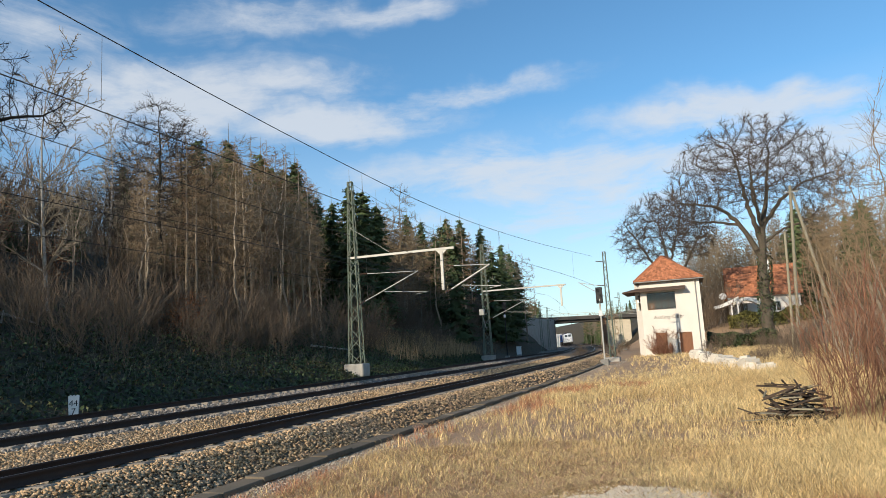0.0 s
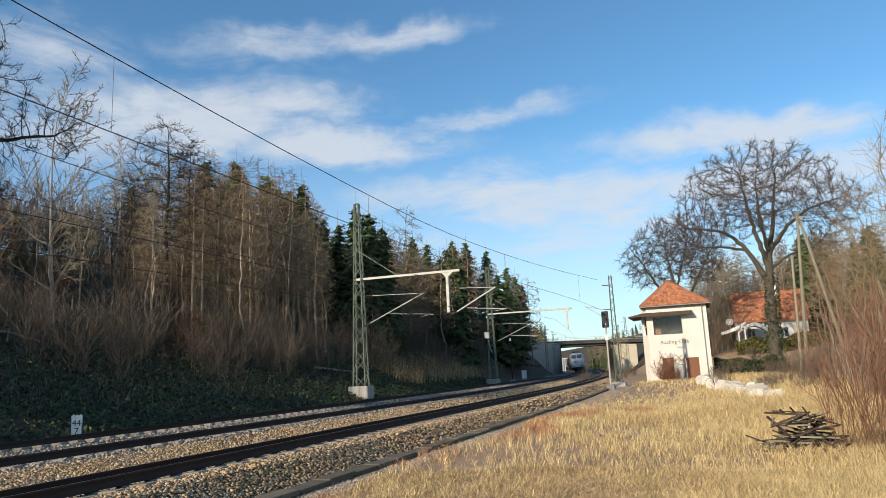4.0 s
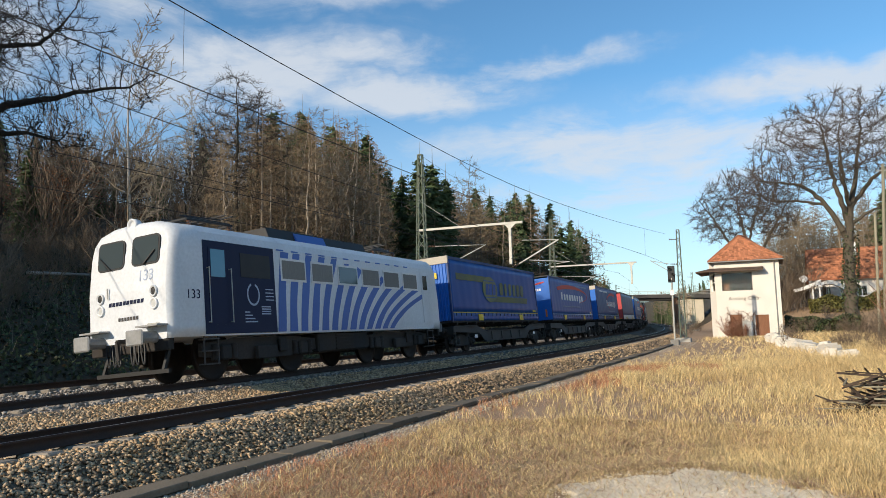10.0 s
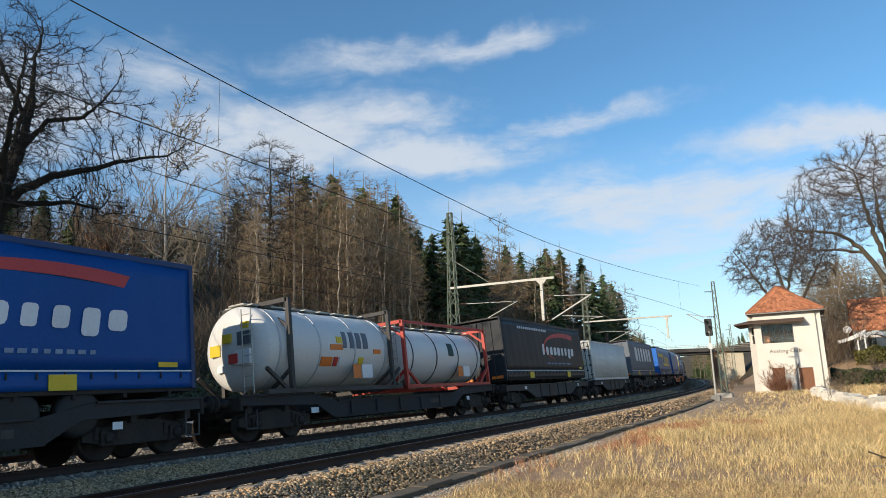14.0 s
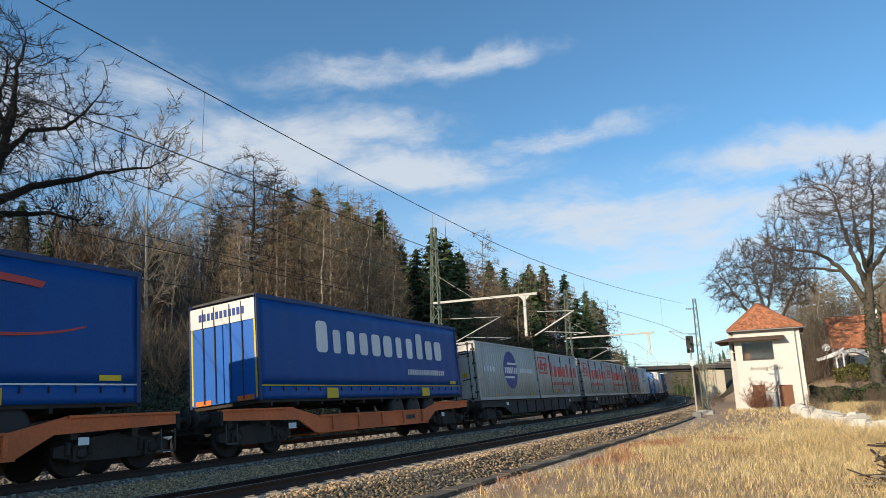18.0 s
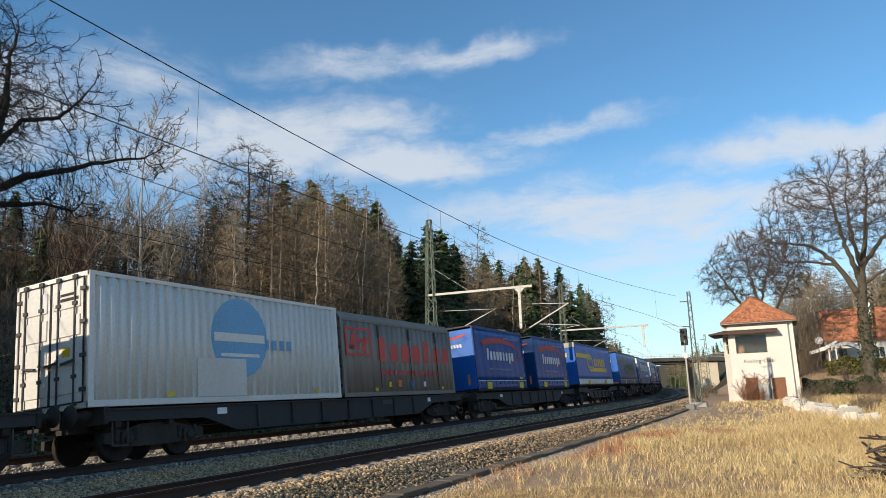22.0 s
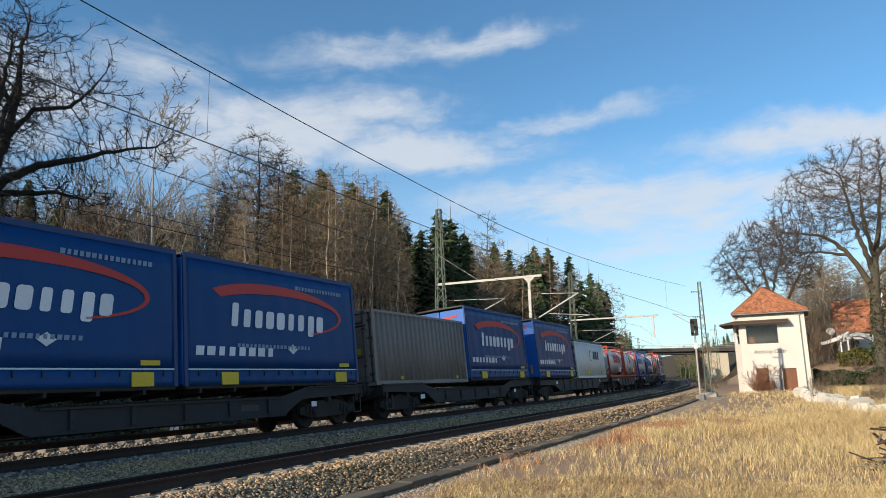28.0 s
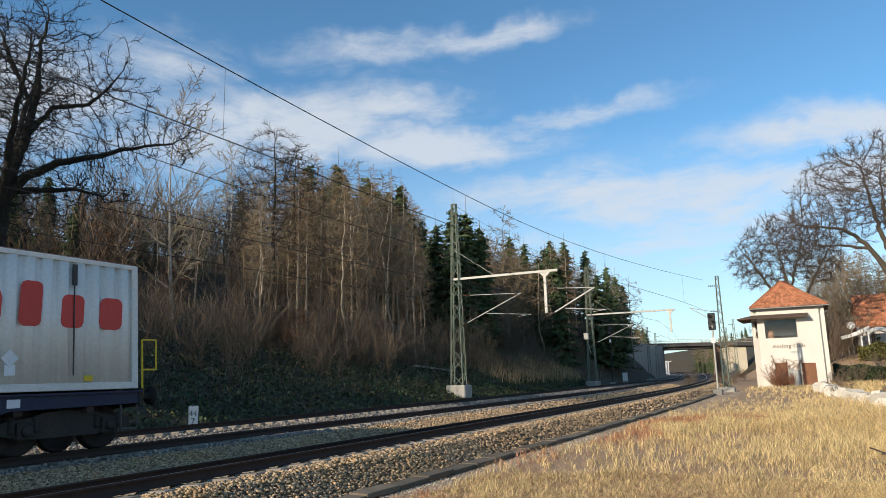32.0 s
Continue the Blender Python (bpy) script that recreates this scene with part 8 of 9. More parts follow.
        flat("grapple_plate", [rect(y - 0.1, y + 0.1, z0 + 0.18, z0 + 0.3)], W + 0.002, p_yellow, ob)
    for k in (0.28, 0.55, 0.82) if look_ in ("loeb", "loeb_end") else ():
        y = -L / 2 + L * k
        bm = bm_new()
        bar(bm, (W + 0.02, y, z0 + 0.3), (W + 0.02, y, z1 - 0.2), 0.03, n=6)
        box(bm, W, W + 0.05, y - 0.05, y + 0.05, z1 - 0.6, z1 - 0.15, 0.008)
        part("door_rod", bm, p_frame, ob)
    return ob


def on_barrel(name, p, zc, R, material, parent):
    """A four-cornered plate bent round a lying barrel."""
    bm = bm_new()
    rows_ = []
    for k in range(7):
        row = []
        for lo, hi in ((p[0], p[3]), (p[1], p[2])):
            y, z = lo[0] + (hi[0] - lo[0]) * k / 6, lo[1] + (hi[1] - lo[1]) * k / 6
            for e in (0.002, 0.022):
                row.append(bm.verts.new((math.sqrt(max(0.01, (R + e) ** 2 - (z - zc) ** 2)), y, z)))
        rows_.append(row)
    for r0, r1 in zip(rows_, rows_[1:]):
        for a, b in ((0, 1), (1, 3), (3, 2), (2, 0)):
            bm.faces.new((r0[a], r0[b], r1[b], r1[a]))
    for r0 in (rows_[0], rows_[-1]):
        bm.faces.new((r0[0], r0[1], r0[3], r0[2]))
    bmesh.ops.recalc_face_normals(bm, faces=bm.faces)
    return part(name, bm, material, parent)


def tank_unit(L, barrel, frame, look_, label, ends=None, belts=4, belt_mat=None, full=True, rails=True, z0=1.2, plates=False, big=0.0):
    """A tank container: a domed barrel lying in a steel frame with ladder and walkway."""
    ob = empty("tank_container", label, "tank container", "tank containers")
    W, R, zc = 1.2 + big, (1.12 if rails else 1.17) + big, z0 + 1.33 + big
    lay = Matrix.Translation((0, 0, zc)) @ pose(0, 0, 0, -90)
    h = L / 2 - 0.12
    dome = [(R * math.sin(radians(a)), -h + 0.36 * (1 - math.cos(radians(a))) * 1.0) for a in (2, 20, 40, 58, 74, 86)]
    prof = dome + [(R, -h + 0.42), (R, h - 0.42)] + [(r, -y) for r, y in dome[::-1]]
    bm = bm_new()
    lathe(bm, prof, lay, 40)
    part("barrel", bm, barrel, ob)
    for i in range(belts):
        y = -h + 0.7 + (2 * h - 1.4) * i / max(1, belts - 1)
        bm = bm_new()
        lathe(bm, [(R + 0.004, y - 0.035), (R + 0.018, y - 0.035), (R + 0.018, y + 0.035), (R + 0.004, y + 0.035)], lay, 40, caps=False)
        part("belt", bm, belt_mat or p_frame, ob)
    if ends:
        for sy in (-1, 1):
            bm = bm_new()
            lathe(bm, [(R + 0.006, sy * (h - 0.95)), (R + 0.01, sy * (h - 0.95)), (R + 0.01, sy * (h - 0.42)), (R * 0.99, sy * (h - 0.34)), (R * 0.85, sy * (h - 0.14))], lay, 40, caps=False)
            part("end_shell", bm, ends, ob)
    bm = bm_new()
    t = 0.13
    for y in ((-L / 2 + 0.07, L / 2 - 0.07) if full else (-L / 2 + 1.15, L / 2 - 0.6)):
        for sx in (-1, 1):
            bar(bm, (sx * W, y, z0), (sx * W, y, z0 + 2.58 + big * 2), t)
            bar(bm, (sx * W, y, z0 + 0.75), (sx * 0.35, y, z0 + 0.06), 0.09)
            bar(bm, (sx * W, y, z0 + 1.95), (sx * 0.45, y, z0 + 2.55), 0.09)
        bar(bm, (-W, y, z0 + 0.07), (W, y, z0 + 0.07), t)
        bar(bm, (-W, y, z0 + 2.53 + big * 2), (W, y, z0 + 2.53 + big * 2), t)
    for sx in (-1, 1):
        bar(bm, (sx * W, -L / 2 + 0.07, z0 + 0.09), (sx * W, L / 2 - 0.07, z0 + 0.09), t)
        if full and rails:
            bar(bm, (sx * W, -L / 2 + 0.07, z0 + 2.53 + big * 2), (sx * W, L / 2 - 0.07, z0 + 2.53 + big * 2), 0.1)
        for sy in (-1, 1):
            bar(bm, (sx * W, sy * (L / 2 - 0.1), z0 + 0.75), (sx * W, sy * (L / 2 - 1.0), z0 + 0.1), 0.09)
    part("frame", bm, frame, ob)
    bm = bm_new()
    box(bm, -0.3, 0.3, -L / 2 + 0.4, L / 2 - 0.3, z0 + 2.48 + big * 2, z0 + 2.53 + big * 2, 0.005)
    for i in range(int(L / 0.8)):
        y = -L / 2 + 0.5 + i * 0.8
        box(bm, -0.55, 0.55, y, y + 0.07, z0 + 2.45 + big * 2, z0 + 2.48 + big * 2)
    part("walkway", bm, m_galv, ob)
    bm = bm_new()
    yl = -L / 2 + 0.12
    for x in (0.55, 0.9):
        bar(bm, (x, yl - 0.1, z0 + 0.1), (x, yl - 0.1, z0 + 2.5), 0.035, n=6)
    for i in range(8):
        bar(bm, (0.55, yl - 0.1, z0 + 0.3 + i * 0.29), (0.9, yl - 0.1, z0 + 0.3 + i * 0.29), 0.03, n=6)
    part("ladder", bm, m_galv, ob)
    bm = bm_new()
    lathe(bm, [(0.25, 0), (0.25, 0.16), (0.1, 0.2)], Matrix.Translation((0, 0, zc + R - 0.05)), 16)
    part("manhole", bm, m_galv, ob)
    flat("warning_plate", [rect(L * 0.08, L * 0.08 + 0.42, z0 + 0.42, z0 + 0.86)], W + 0.03, p_sig, ob, 0.012)
    flat("data_plate", [rect(L * 0.08 + 0.5, L * 0.08 + 1.1, z0 + 0.42, z0 + 0.86)], W + 0.03, p_letter, ob, 0.012)
    if look_:
        word, n, k0, k1 = look_[:4]
        rise_ = look_[4] if len(look_) > 4 else 0.5
        for p in blocks(-L / 2 + L * k0, -L / 2 + L * k1, zc + 0.45 - rise_, zc + rise_, n, 0.1):
            on_barrel("word_bar", p, zc, R, word, ob)
    if plates:
        for k0, k1, a, b, c in ((0.49, 0.53, 0.1, 0.32, p_yellow), (0.44, 0.53, -0.12, 0.06, p_sig), (0.38, 0.46, -0.62, -0.34, p_sig), (0.47, 0.5, -0.62, -0.34, p_red), (0.51, 0.57, -0.62, -0.34, p_letter),
                                (0.66, 0.7, -0.62, -0.34, p_yellow), (0.78, 0.84, -0.2, -0.05, p_sig), (0.76, 0.82, -0.76, -0.5, p_letter)):
            on_barrel("plate", rect(-L / 2 + L * k0, -L / 2 + L * k1, zc + a, zc + b), zc, R, c, ob)
        # plates on the domed front: across, up, half size; the dark one paints shadow
        for px, pz, w, c in ((-0.62, 0.0, 0.2, p_yellow), (0.5, 0.62, 0.12, p_yellow), (0.1, -0.3, 0.17, p_redbox), (-0.12, 0.3, 0.16, p_yellow), (0.45, -0.28, 0.26, p_letter), (0.5, 0.25, 0.24, p_tankdark), (-0.45, -0.55, 0.12, p_letter)):
            lean = math.sqrt(1 - (px * px + pz * pz) / (R * R))
            flat_y("plate", [rect(px - w, px + w, zc + pz - w * 0.8, zc + pz + w * 0.8)], -h + 0.36 * (1 - lean) + 0.05, c, ob, 0.1)
    return ob


# bogie parts are shared by all wagons
bm = bm_new()
lathe(bm, [(0.06, -0.07), (0.12, -0.08), (0.14, -0.04), (0.36, -0.03), (0.4, -0.065), (0.46, -0.065), (0.46, 0.045), (0.485, 0.065), (0.485, 0.08), (0.4, 0.08), (0.36, 0.03), (0.14, 0.05), (0.06, 0.07)], pose(0, 0, 0, 0, 90), 24)
wheel_mesh = mesh_of("wheel", bm, p_wheel)
bm = bm_new()
prism(bm, [(-1.45, 0.42), (-1.1, 0.36), (-0.6, 0.3), (0.6, 0.3), (1.1, 0.36), (1.45, 0.42), (1.45, 0.62), (0.75, 0.72), (0.45, 0.8), (-0.45, 0.8), (-0.75, 0.72), (-1.45, 0.62)], -0.06, 0.06, "x")
bogie_side = mesh_of("bogie_side", bm, p_under)
bm = bm_new()
box(bm, -0.1, 0.1, -0.16, 0.16, -0.17, 0.17, 0.03)
lathe(bm, [(0.11, 0.0), (0.11, 0.05), (0.05, 0.07)], Matrix.Translation((0.1, 0, 0)) @ pose(0, 0, 0, 0, 90), 12)
axle_box = mesh_of("axle_box", bm, p_under)
bm = bm_new()
lathe(bm, [(q, -0.03 + k * 0.0275) for k, q in enumerate((0.06, 0.078, 0.06, 0.078, 0.06, 0.078, 0.06, 0.078, 0.06, 0.078, 0.06))], None, 8)
coil = mesh_of("spring", bm, p_under)


bm = bm_new()
box(bm, -1.2, 1.2, -0.08, 0.08, 0.75, 1.0)
cross_mesh = mesh_of("cross_member", bm, p_under)


def words(polys, x, material, ob):
    """A large word, each block a part of its own."""
    for p in polys:
        flat("word_bar", [softened(p)], x, material, ob)


def bogie(parent, y):
    bm = bm_new()
    box(bm, -1.0, 1.0, -0.2, 0.2, 0.55, 0.85, 0.03)
    for dy in (-0.9, 0.9):
        bar(bm, (-0.95, dy, 0.46), (0.95, dy, 0.46), 0.16, n=8)
    b = part("bogie", bm, p_under, parent)
    b.matrix_basis = Matrix.Translation((0, y, 0))
    for sx in (1, -1):
        o = new("bogie_side", bogie_side)
        o.parent, o.matrix_basis = b, Matrix.Translation((sx * 1.0, 0, 0))
        for dy in (-0.9, 0.9):
            w = new("wheel", wheel_mesh)
            w.parent, w.matrix_basis = b, Matrix.Translation((sx * 0.75, dy, 0.46)) @ pose(0, 0, 0, 0, 0, 180 if sx > 0 else 0)
            if sx > 0:
                a = new("axle_box", axle_box)
                a.parent, a.matrix_basis = b, Matrix.Translation((1.06, dy, 0.46))
                for d2 in (-0.24, 0.24):
                    k = new("spring", coil)
                    k.parent, k.matrix_basis = b, Matrix.Translation((1.06, dy + d2, 0.46))
    return b


def buffers(parent, L, z=1.05):
    for sy in (-1, 1):
        for sx in (-1, 1):
            bm = bm_new()
            lathe(bm, [(0.1, 0), (0.1, 0.3), (0.075, 0.3), (0.075, 0.5), (0.22, 0.52), (0.22, 0.56), (0.0001, 0.58)], Matrix.Translation((sx * 0.875, sy * (L / 2 - 0.58), z)) @ pose(0, 0, 0, -90 * sy), 14)
            part("buffer", bm, p_under, parent)


def wagon(L, skin, label, style="flat", patches=()):
    """A low container or pocket wagon: fish-bellied sills, cross members, two bogies, buffers."""
    ob = empty("freight_wagon", label, "wagon", "freight wagons")
    yb = L / 2 - (2.2 if L > 14 else 1.8)
    for sx in (-1, 1):
        bm = bm_new()
        if style == "pocket":
            pts = [(-L / 2 + 0.6, 0.95), (-L / 2 + 0.6, 1.2), (-yb + 1.3, 1.22), (-yb + 2.6, 0.94), (yb - 2.6, 0.94), (yb - 1.3, 1.22), (L / 2 - 0.6, 1.2), (L / 2 - 0.6, 0.95), (yb - 1.6, 0.86), (yb - 2.4, 0.44), (-yb + 2.4, 0.44), (-yb + 1.6, 0.86)]
        else:
            pts = [(-L / 2 + 0.6, 0.88), (-L / 2 + 0.6, 1.13), (L / 2 - 0.6, 1.13), (L / 2 - 0.6, 0.88), (yb - 1.3, 0.84), (yb - 2.5, 0.46), (-yb + 2.5, 0.46), (-yb + 1.3, 0.84)]
        prism(bm, pts, sx * 1.24 - 0.03, sx * 1.24 + 0.03, "x")
        if style == "pocket":
            for ya, yc, zt in ((-L / 2 + 0.6, -yb + 1.3, 1.2), (-yb + 2.6, yb - 2.6, 0.93), (yb - 1.3, L / 2 - 0.6, 1.2)):
                box(bm, sx * 1.24 - 0.09, sx * 1.24 + 0.09, ya, yc, zt - 0.02, zt + 0.03)
            box(bm, sx * 1.24 - 0.08, sx * 1.24 + 0.08, -yb + 2.4, yb - 2.4, 0.42, 0.46)
        else:
            box(bm, sx * 1.24 - 0.09, sx * 1.24 + 0.09, -L / 2 + 0.6, L / 2 - 0.6, pts[1][1] - 0.02, pts[1][1] + 0.02)
        sills = part("sill", bm, skin, ob)
    bm = bm_new()
    for i in range(int(L / 1.5)):
        y = -L / 2 + 1.0 + i * 1.5
        if style != "pocket" or abs(y) > yb - 1.4:
            cm = new("cross_member", cross_mesh)
            cm.parent, cm.matrix_basis = ob, Matrix.Translation((0, y, 0))
        if abs(abs(y) - yb) > 2.6:
            rb_ = bm_new()
            box(rb_, 1.27, 1.33, y - 0.05, y + 0.05, 0.5, 0.9 if style == "pocket" else 1.1, 0.01)
            part("rib", rb_, skin, ob)
    bm.free()
    bm = bm_new()
    for sy in (-1, 1):
        box(bm, -1.3, 1.3, sy * (L / 2 - 0.62) - 0.06, sy * (L / 2 - 0.62) + 0.06, 0.82, 1.2, 0.02)
    box(bm, -0.35, 0.35, -L / 2 + 0.6, L / 2 - 0.6, 0.7, 1.05)
    if style == "pocket":
        box(bm, -1.15, 1.15, -yb + 2.6, yb - 2.6, 0.46, 0.52)
    part("headstock", bm, p_under, ob)
    bm = bm_new()
    box(bm, 0.7, 1.12, -0.7, 0.1, 0.4, 0.75, 0.03)
    lathe(bm, [(0.16, -0.5), (0.17, -0.45), (0.17, 0.45), (0.16, 0.5)], Matrix.Translation((0.9, 0.9, 0.55)) @ pose(0, 0, 0, 90), 14)
    part("brake_gear", bm, p_under, ob)
    for k, w, c in ((0.2, 0.35, p_letter), (0.62, 0.7, p_frame), (0.8, 0.25, p_letter)):
        flat("data_panel", [rect(-L / 2 + L * k, -L / 2 + L * k + w, 0.62 if style == "pocket" else 0.9, 0.78 if style == "pocket" else 1.06)], 1.275, c, sills)
    for a, b, c in patches:
        flat("colour_patch", [rect(-L / 2 + L * a, -L / 2 + L * b, 0.5, 1.05)], 1.275, c, sills)
    for sy in (-1, 1):
        for k in (0.5,):
            bm = bm_new()
            bar(bm, (1.3, sy * (L / 2 - 0.75), 0.35), (1.3, sy * (L / 2 - 0.75), 0.85), 0.03)
            bar(bm, (1.3, sy * (L / 2 - 1.15), 0.35), (1.3, sy * (L / 2 - 1.15), 0.85), 0.03)
            bar(bm, (1.3, sy * (L / 2 - 0.75), 0.35), (1.3, sy * (L / 2 - 1.15), 0.35), 0.04)
            part("step", bm, p_frame, ob)
    bogie(ob, -yb)
    bogie(ob, yb)
    buffers(ob, L)
    return ob


# ---- locomotive ----
l_white = paint("loco_white", (0.61, 0.63, 0.645), 0.42, var=0.16, dirt=(0.34, 0.33, 0.31))
l_blue = paint("loco_blue", (0.045, 0.115, 0.38), 0.4, var=0.08)
l_dark = paint("loco_dark_blue", (0.008, 0.014, 0.045), 0.55, var=0.1, spec=0.2)
l_faint = paint("pale_blue_grey", (0.34, 0.4, 0.5), 0.45)
l_screen = glass("windscreen_glass", (0.05, 0.065, 0.07), 0.06)
# blue-green base colour paints the sky's reflection in the door window
l_sky_pane = glass("sky_reflection_glass", (0.06, 0.2, 0.28), 0.1)
l_grille = mat("louvre_grey", (0.2, 0.19, 0.17), 0.6, 0.2, var=0.25, scale=2, fine=30, bump=0.1, streak=(1, 30, 1))
l_buffer = paint("buffer_grey", (0.3, 0.3, 0.29), 0.6, var=0.25, dirt=(0.15, 0.14, 0.13))
l_lamp = glass("lamp_glass", (0.5, 0.5, 0.48), 0.1)


def locomotive():
    ob = empty("electric_locomotive", "white electric locomotive with blue zebra stripes and dark bogies", "locomotive")
    HALF = [(1.5, 1.0), (1.52, 1.25), (1.52, 2.15), (1.52, 3.0), (1.51, 3.25), (1.45, 3.44), (1.25, 3.62), (0.75, 3.74), (0.0, 3.78)]
    sec = HALF + [(-x, z) for x, z in HALF[-2::-1]]
    RAKE = 0.12
    rake = lambda z: max(0.0, z - 2.15) * RAKE
    bm = bm_new()
    rings = []
    stations = ((-7.62, 0.84, 1.0), (-7.59, 0.88, 1.0), (-7.5, 0.92, 0.95), (-7.3, 0.95, 0.8), (-6.62, 1.0, 0.0), (6.62, 1.0, 0.0), (7.3, 0.95, -0.8), (7.5, 0.92, -0.95), (7.59, 0.88, -1.0), (7.62, 0.84, -1.0))
    for y, w, rk in stations:
        drop = 0.16 if abs(y) > 7.6 else 0.1 if abs(y) > 7.55 else 0.03 if abs(y) > 7.4 else 0.0
        rings.append([bm.verts.new((x * w, y + rk * rake(z), z - drop * (z > 3.2))) for x, z in sec])
    n = len(sec)
    for a, b in zip(rings, rings[1:]):
        for i in range(n - 1):
            bm.faces.new((a[i], a[i + 1], b[i + 1], b[i])).smooth = abs(a[i].co.y + b[i].co.y) > 13
        bm.faces.new((a[n - 1], a[0], b[0], b[n - 1]))
    for rg_ in (rings[0], rings[-1]):
        cap = [bm.verts.new(v.co) for v in rg_]
        for i in range((n - 1) // 2):
            if n - 2 - i == i + 1:
                bm.faces.new((cap[i], cap[i + 1], cap[n - 1 - i]))
            else:
                bm.faces.new((cap[i], cap[i + 1], cap[n - 2 - i], cap[n - 1 - i]))
    bmesh.ops.recalc_face_normals(bm, faces=bm.faces)
    body = part("body", bm, l_white, ob)
    S = 1.524
    flat("dark_panel", [rect(-6.6, -3.75, 1.04, 3.24)], S, l_dark, body, 0.004, "dark blue side panel")
    zebra = []
    for i in range(13):
        y0 = -3.7 + i * 0.545
        run = 0.3 + 3.0 * (i / 12) ** 1.6
        rise = 2.14 if i < 5 else 2.14 - 0.86 * (i - 4) / 8
        left, right = [], []
        for j in range(13):
            t = j / 12
            z = 1.05 + t * rise
            y = y0 + run * (0.4 * t + 0.6 * t * t)
            w = (0.36 - 0.13 * t * t * i / 12) + 0.02 * math.sin(t * 8 + i * 2)
            if y + w > 6.55:
                break
            left.append((y, z + 0.05 * t * (i > 5)))
            right.append((y + w, z - 0.06 * t * (i > 5)))
        if len(left) > 2:
            zebra.append(left + right[::-1])
    for zpoly in zebra:
        flat("zebra_stripe", [zpoly], S, l_blue, body, 0.004, "blue curved stripe")
    for i in range(12):
        flat("roof_edge_block", [slant(-3.6 + i * 0.72, -3.6 + i * 0.72 + 0.34, 3.21, 3.25, 0.3)], S - 0.012, l_blue, body, 0.01)
    # cab side door, windows and louvres
    flat("cab_door", [rect(-6.42, -5.72, 1.25, 3.1)], S + 0.004, l_dark, body, 0.012)
    flat("door_window", [rect(-6.34, -5.82, 2.38, 3.04)], S + 0.017, l_sky_pane, body, 0.006)
    for y in (-6.48, -5.66):
        bm = bm_new()
        bar(bm, (S + 0.09, y, 1.3), (S + 0.09, y, 2.6), 0.028, n=8)
        for z in (1.32, 2.58):
            bar(bm, (S, y, z), (S + 0.09, y, z), 0.03, n=6)
        part("handrail", bm, m_galv, body)
    flat("cab_side_window", [rect(-5.2, -3.95, 2.42, 3.02)], S + 0.005, m_black, body, 0.01)
    flat("rear_door", [rect(5.75, 6.4, 1.25, 3.1)], S + 0.004, l_white, body, 0.012)
    flat("rear_door_window", [rect(5.88, 6.26, 2.45, 2.98)], S + 0.017, m_glass, body, 0.006)
    for i in range(6):
        y0 = -3.45 + i * 1.52
        flat("louvre_frame", [rect(y0, y0 + 1.24, 2.4, 3.02)], S + 0.004, m_white, body, 0.014)
        flat("louvre", [rect(y0 + 0.06, y0 + 1.18, 2.46, 2.96)], S + 0.019, l_grille if i != 2 else m_glass, body, 0.006)
    flat("number_panel", [rect(-5.1 + 0.0, -4.6 - 0.1 * i, 1.3 + i * 0.08, 1.33 + i * 0.08) for i in range(4)] + [rect(-4.4, -4.0, 1.5 + i * 0.06, 1.53 + i * 0.06) for i in range(4)], S + 0.006, l_faint, body, 0.003)
    flat("wreath", ring(-4.72, 2.0, 0.24, 0.26, 0.05, 0.05, 110, 430), S + 0.006, l_faint, body, 0.003)
    flat("emblem_bars", [rect(-4.2, -3.85, 1.86 + i * 0.09, 1.885 + i * 0.09) for i in range(4)], S + 0.006, l_faint, body, 0.003)
    # front: windscreens, lamps, numbers, buffer beam
    PLANE = Matrix.Translation((0, -7.62, 2.15)) @ pose(0, 0, 0, -math.degrees(math.atan(RAKE)))
    for sx in (-1, 1):
        def rounded(x0, x1, z0, z1, c, k=5):
            out = []
            for cx, cz, a0 in ((x1 - c, z1 - c, 0), (x0 + c, z1 - c, 90), (x0 + c, z0 + c, 180), (x1 - c, z0 + c, 270)):
                out += [(sx * (cx + c * math.cos(radians(a0 + 90 * i / k))), cz + c * math.sin(radians(a0 + 90 * i / k))) for i in range(k + 1)]
            return out
        bm = bm_new()
        prism(bm, rounded(0.13, 1.05, 0.56, 1.25, 0.13), -0.022, 0.03, "y", m=PLANE)
        seal = part("windscreen_seal", bm, m_black, body)
        bm = bm_new()
        prism(bm, rounded(0.17, 1.01, 0.6, 1.21, 0.1), -0.03, -0.01, "y", m=PLANE)
        part("windscreen", bm, l_screen, seal)
        bm = bm_new()
        bar(bm, PLANE @ Vector((sx * 0.55, -0.06, 0.56)), PLANE @ Vector((sx * 0.92, -0.06, 0.86)), 0.028)
        part("wiper", bm, m_black, body)
        for z, m_ in ((2.08, m_black), (1.8, l_lamp)):
            bm = bm_new()
            lathe(bm, [(0.13, 0.0), (0.13, 0.06), (0.1, 0.07), (0.09, 0.03)], Matrix.Translation((sx * 0.9, -7.6, z)) @ pose(0, 0, 0, 90), 18)
            lamp = part("headlamp_ring", bm, l_white, body)
            bm = bm_new()
            lathe(bm, [(0.0001, 0.045), (0.09, 0.03)], Matrix.Translation((sx * 0.9, -7.605, z)) @ pose(0, 0, 0, 90), 18, caps=False)
            part("lamp_lens", bm, m_, lamp)
        bm = bm_new()
        box(bm, sx * 0.875 - 0.27, sx * 0.875 + 0.27, -8.26, -8.2, 0.88, 1.22, 0.04)
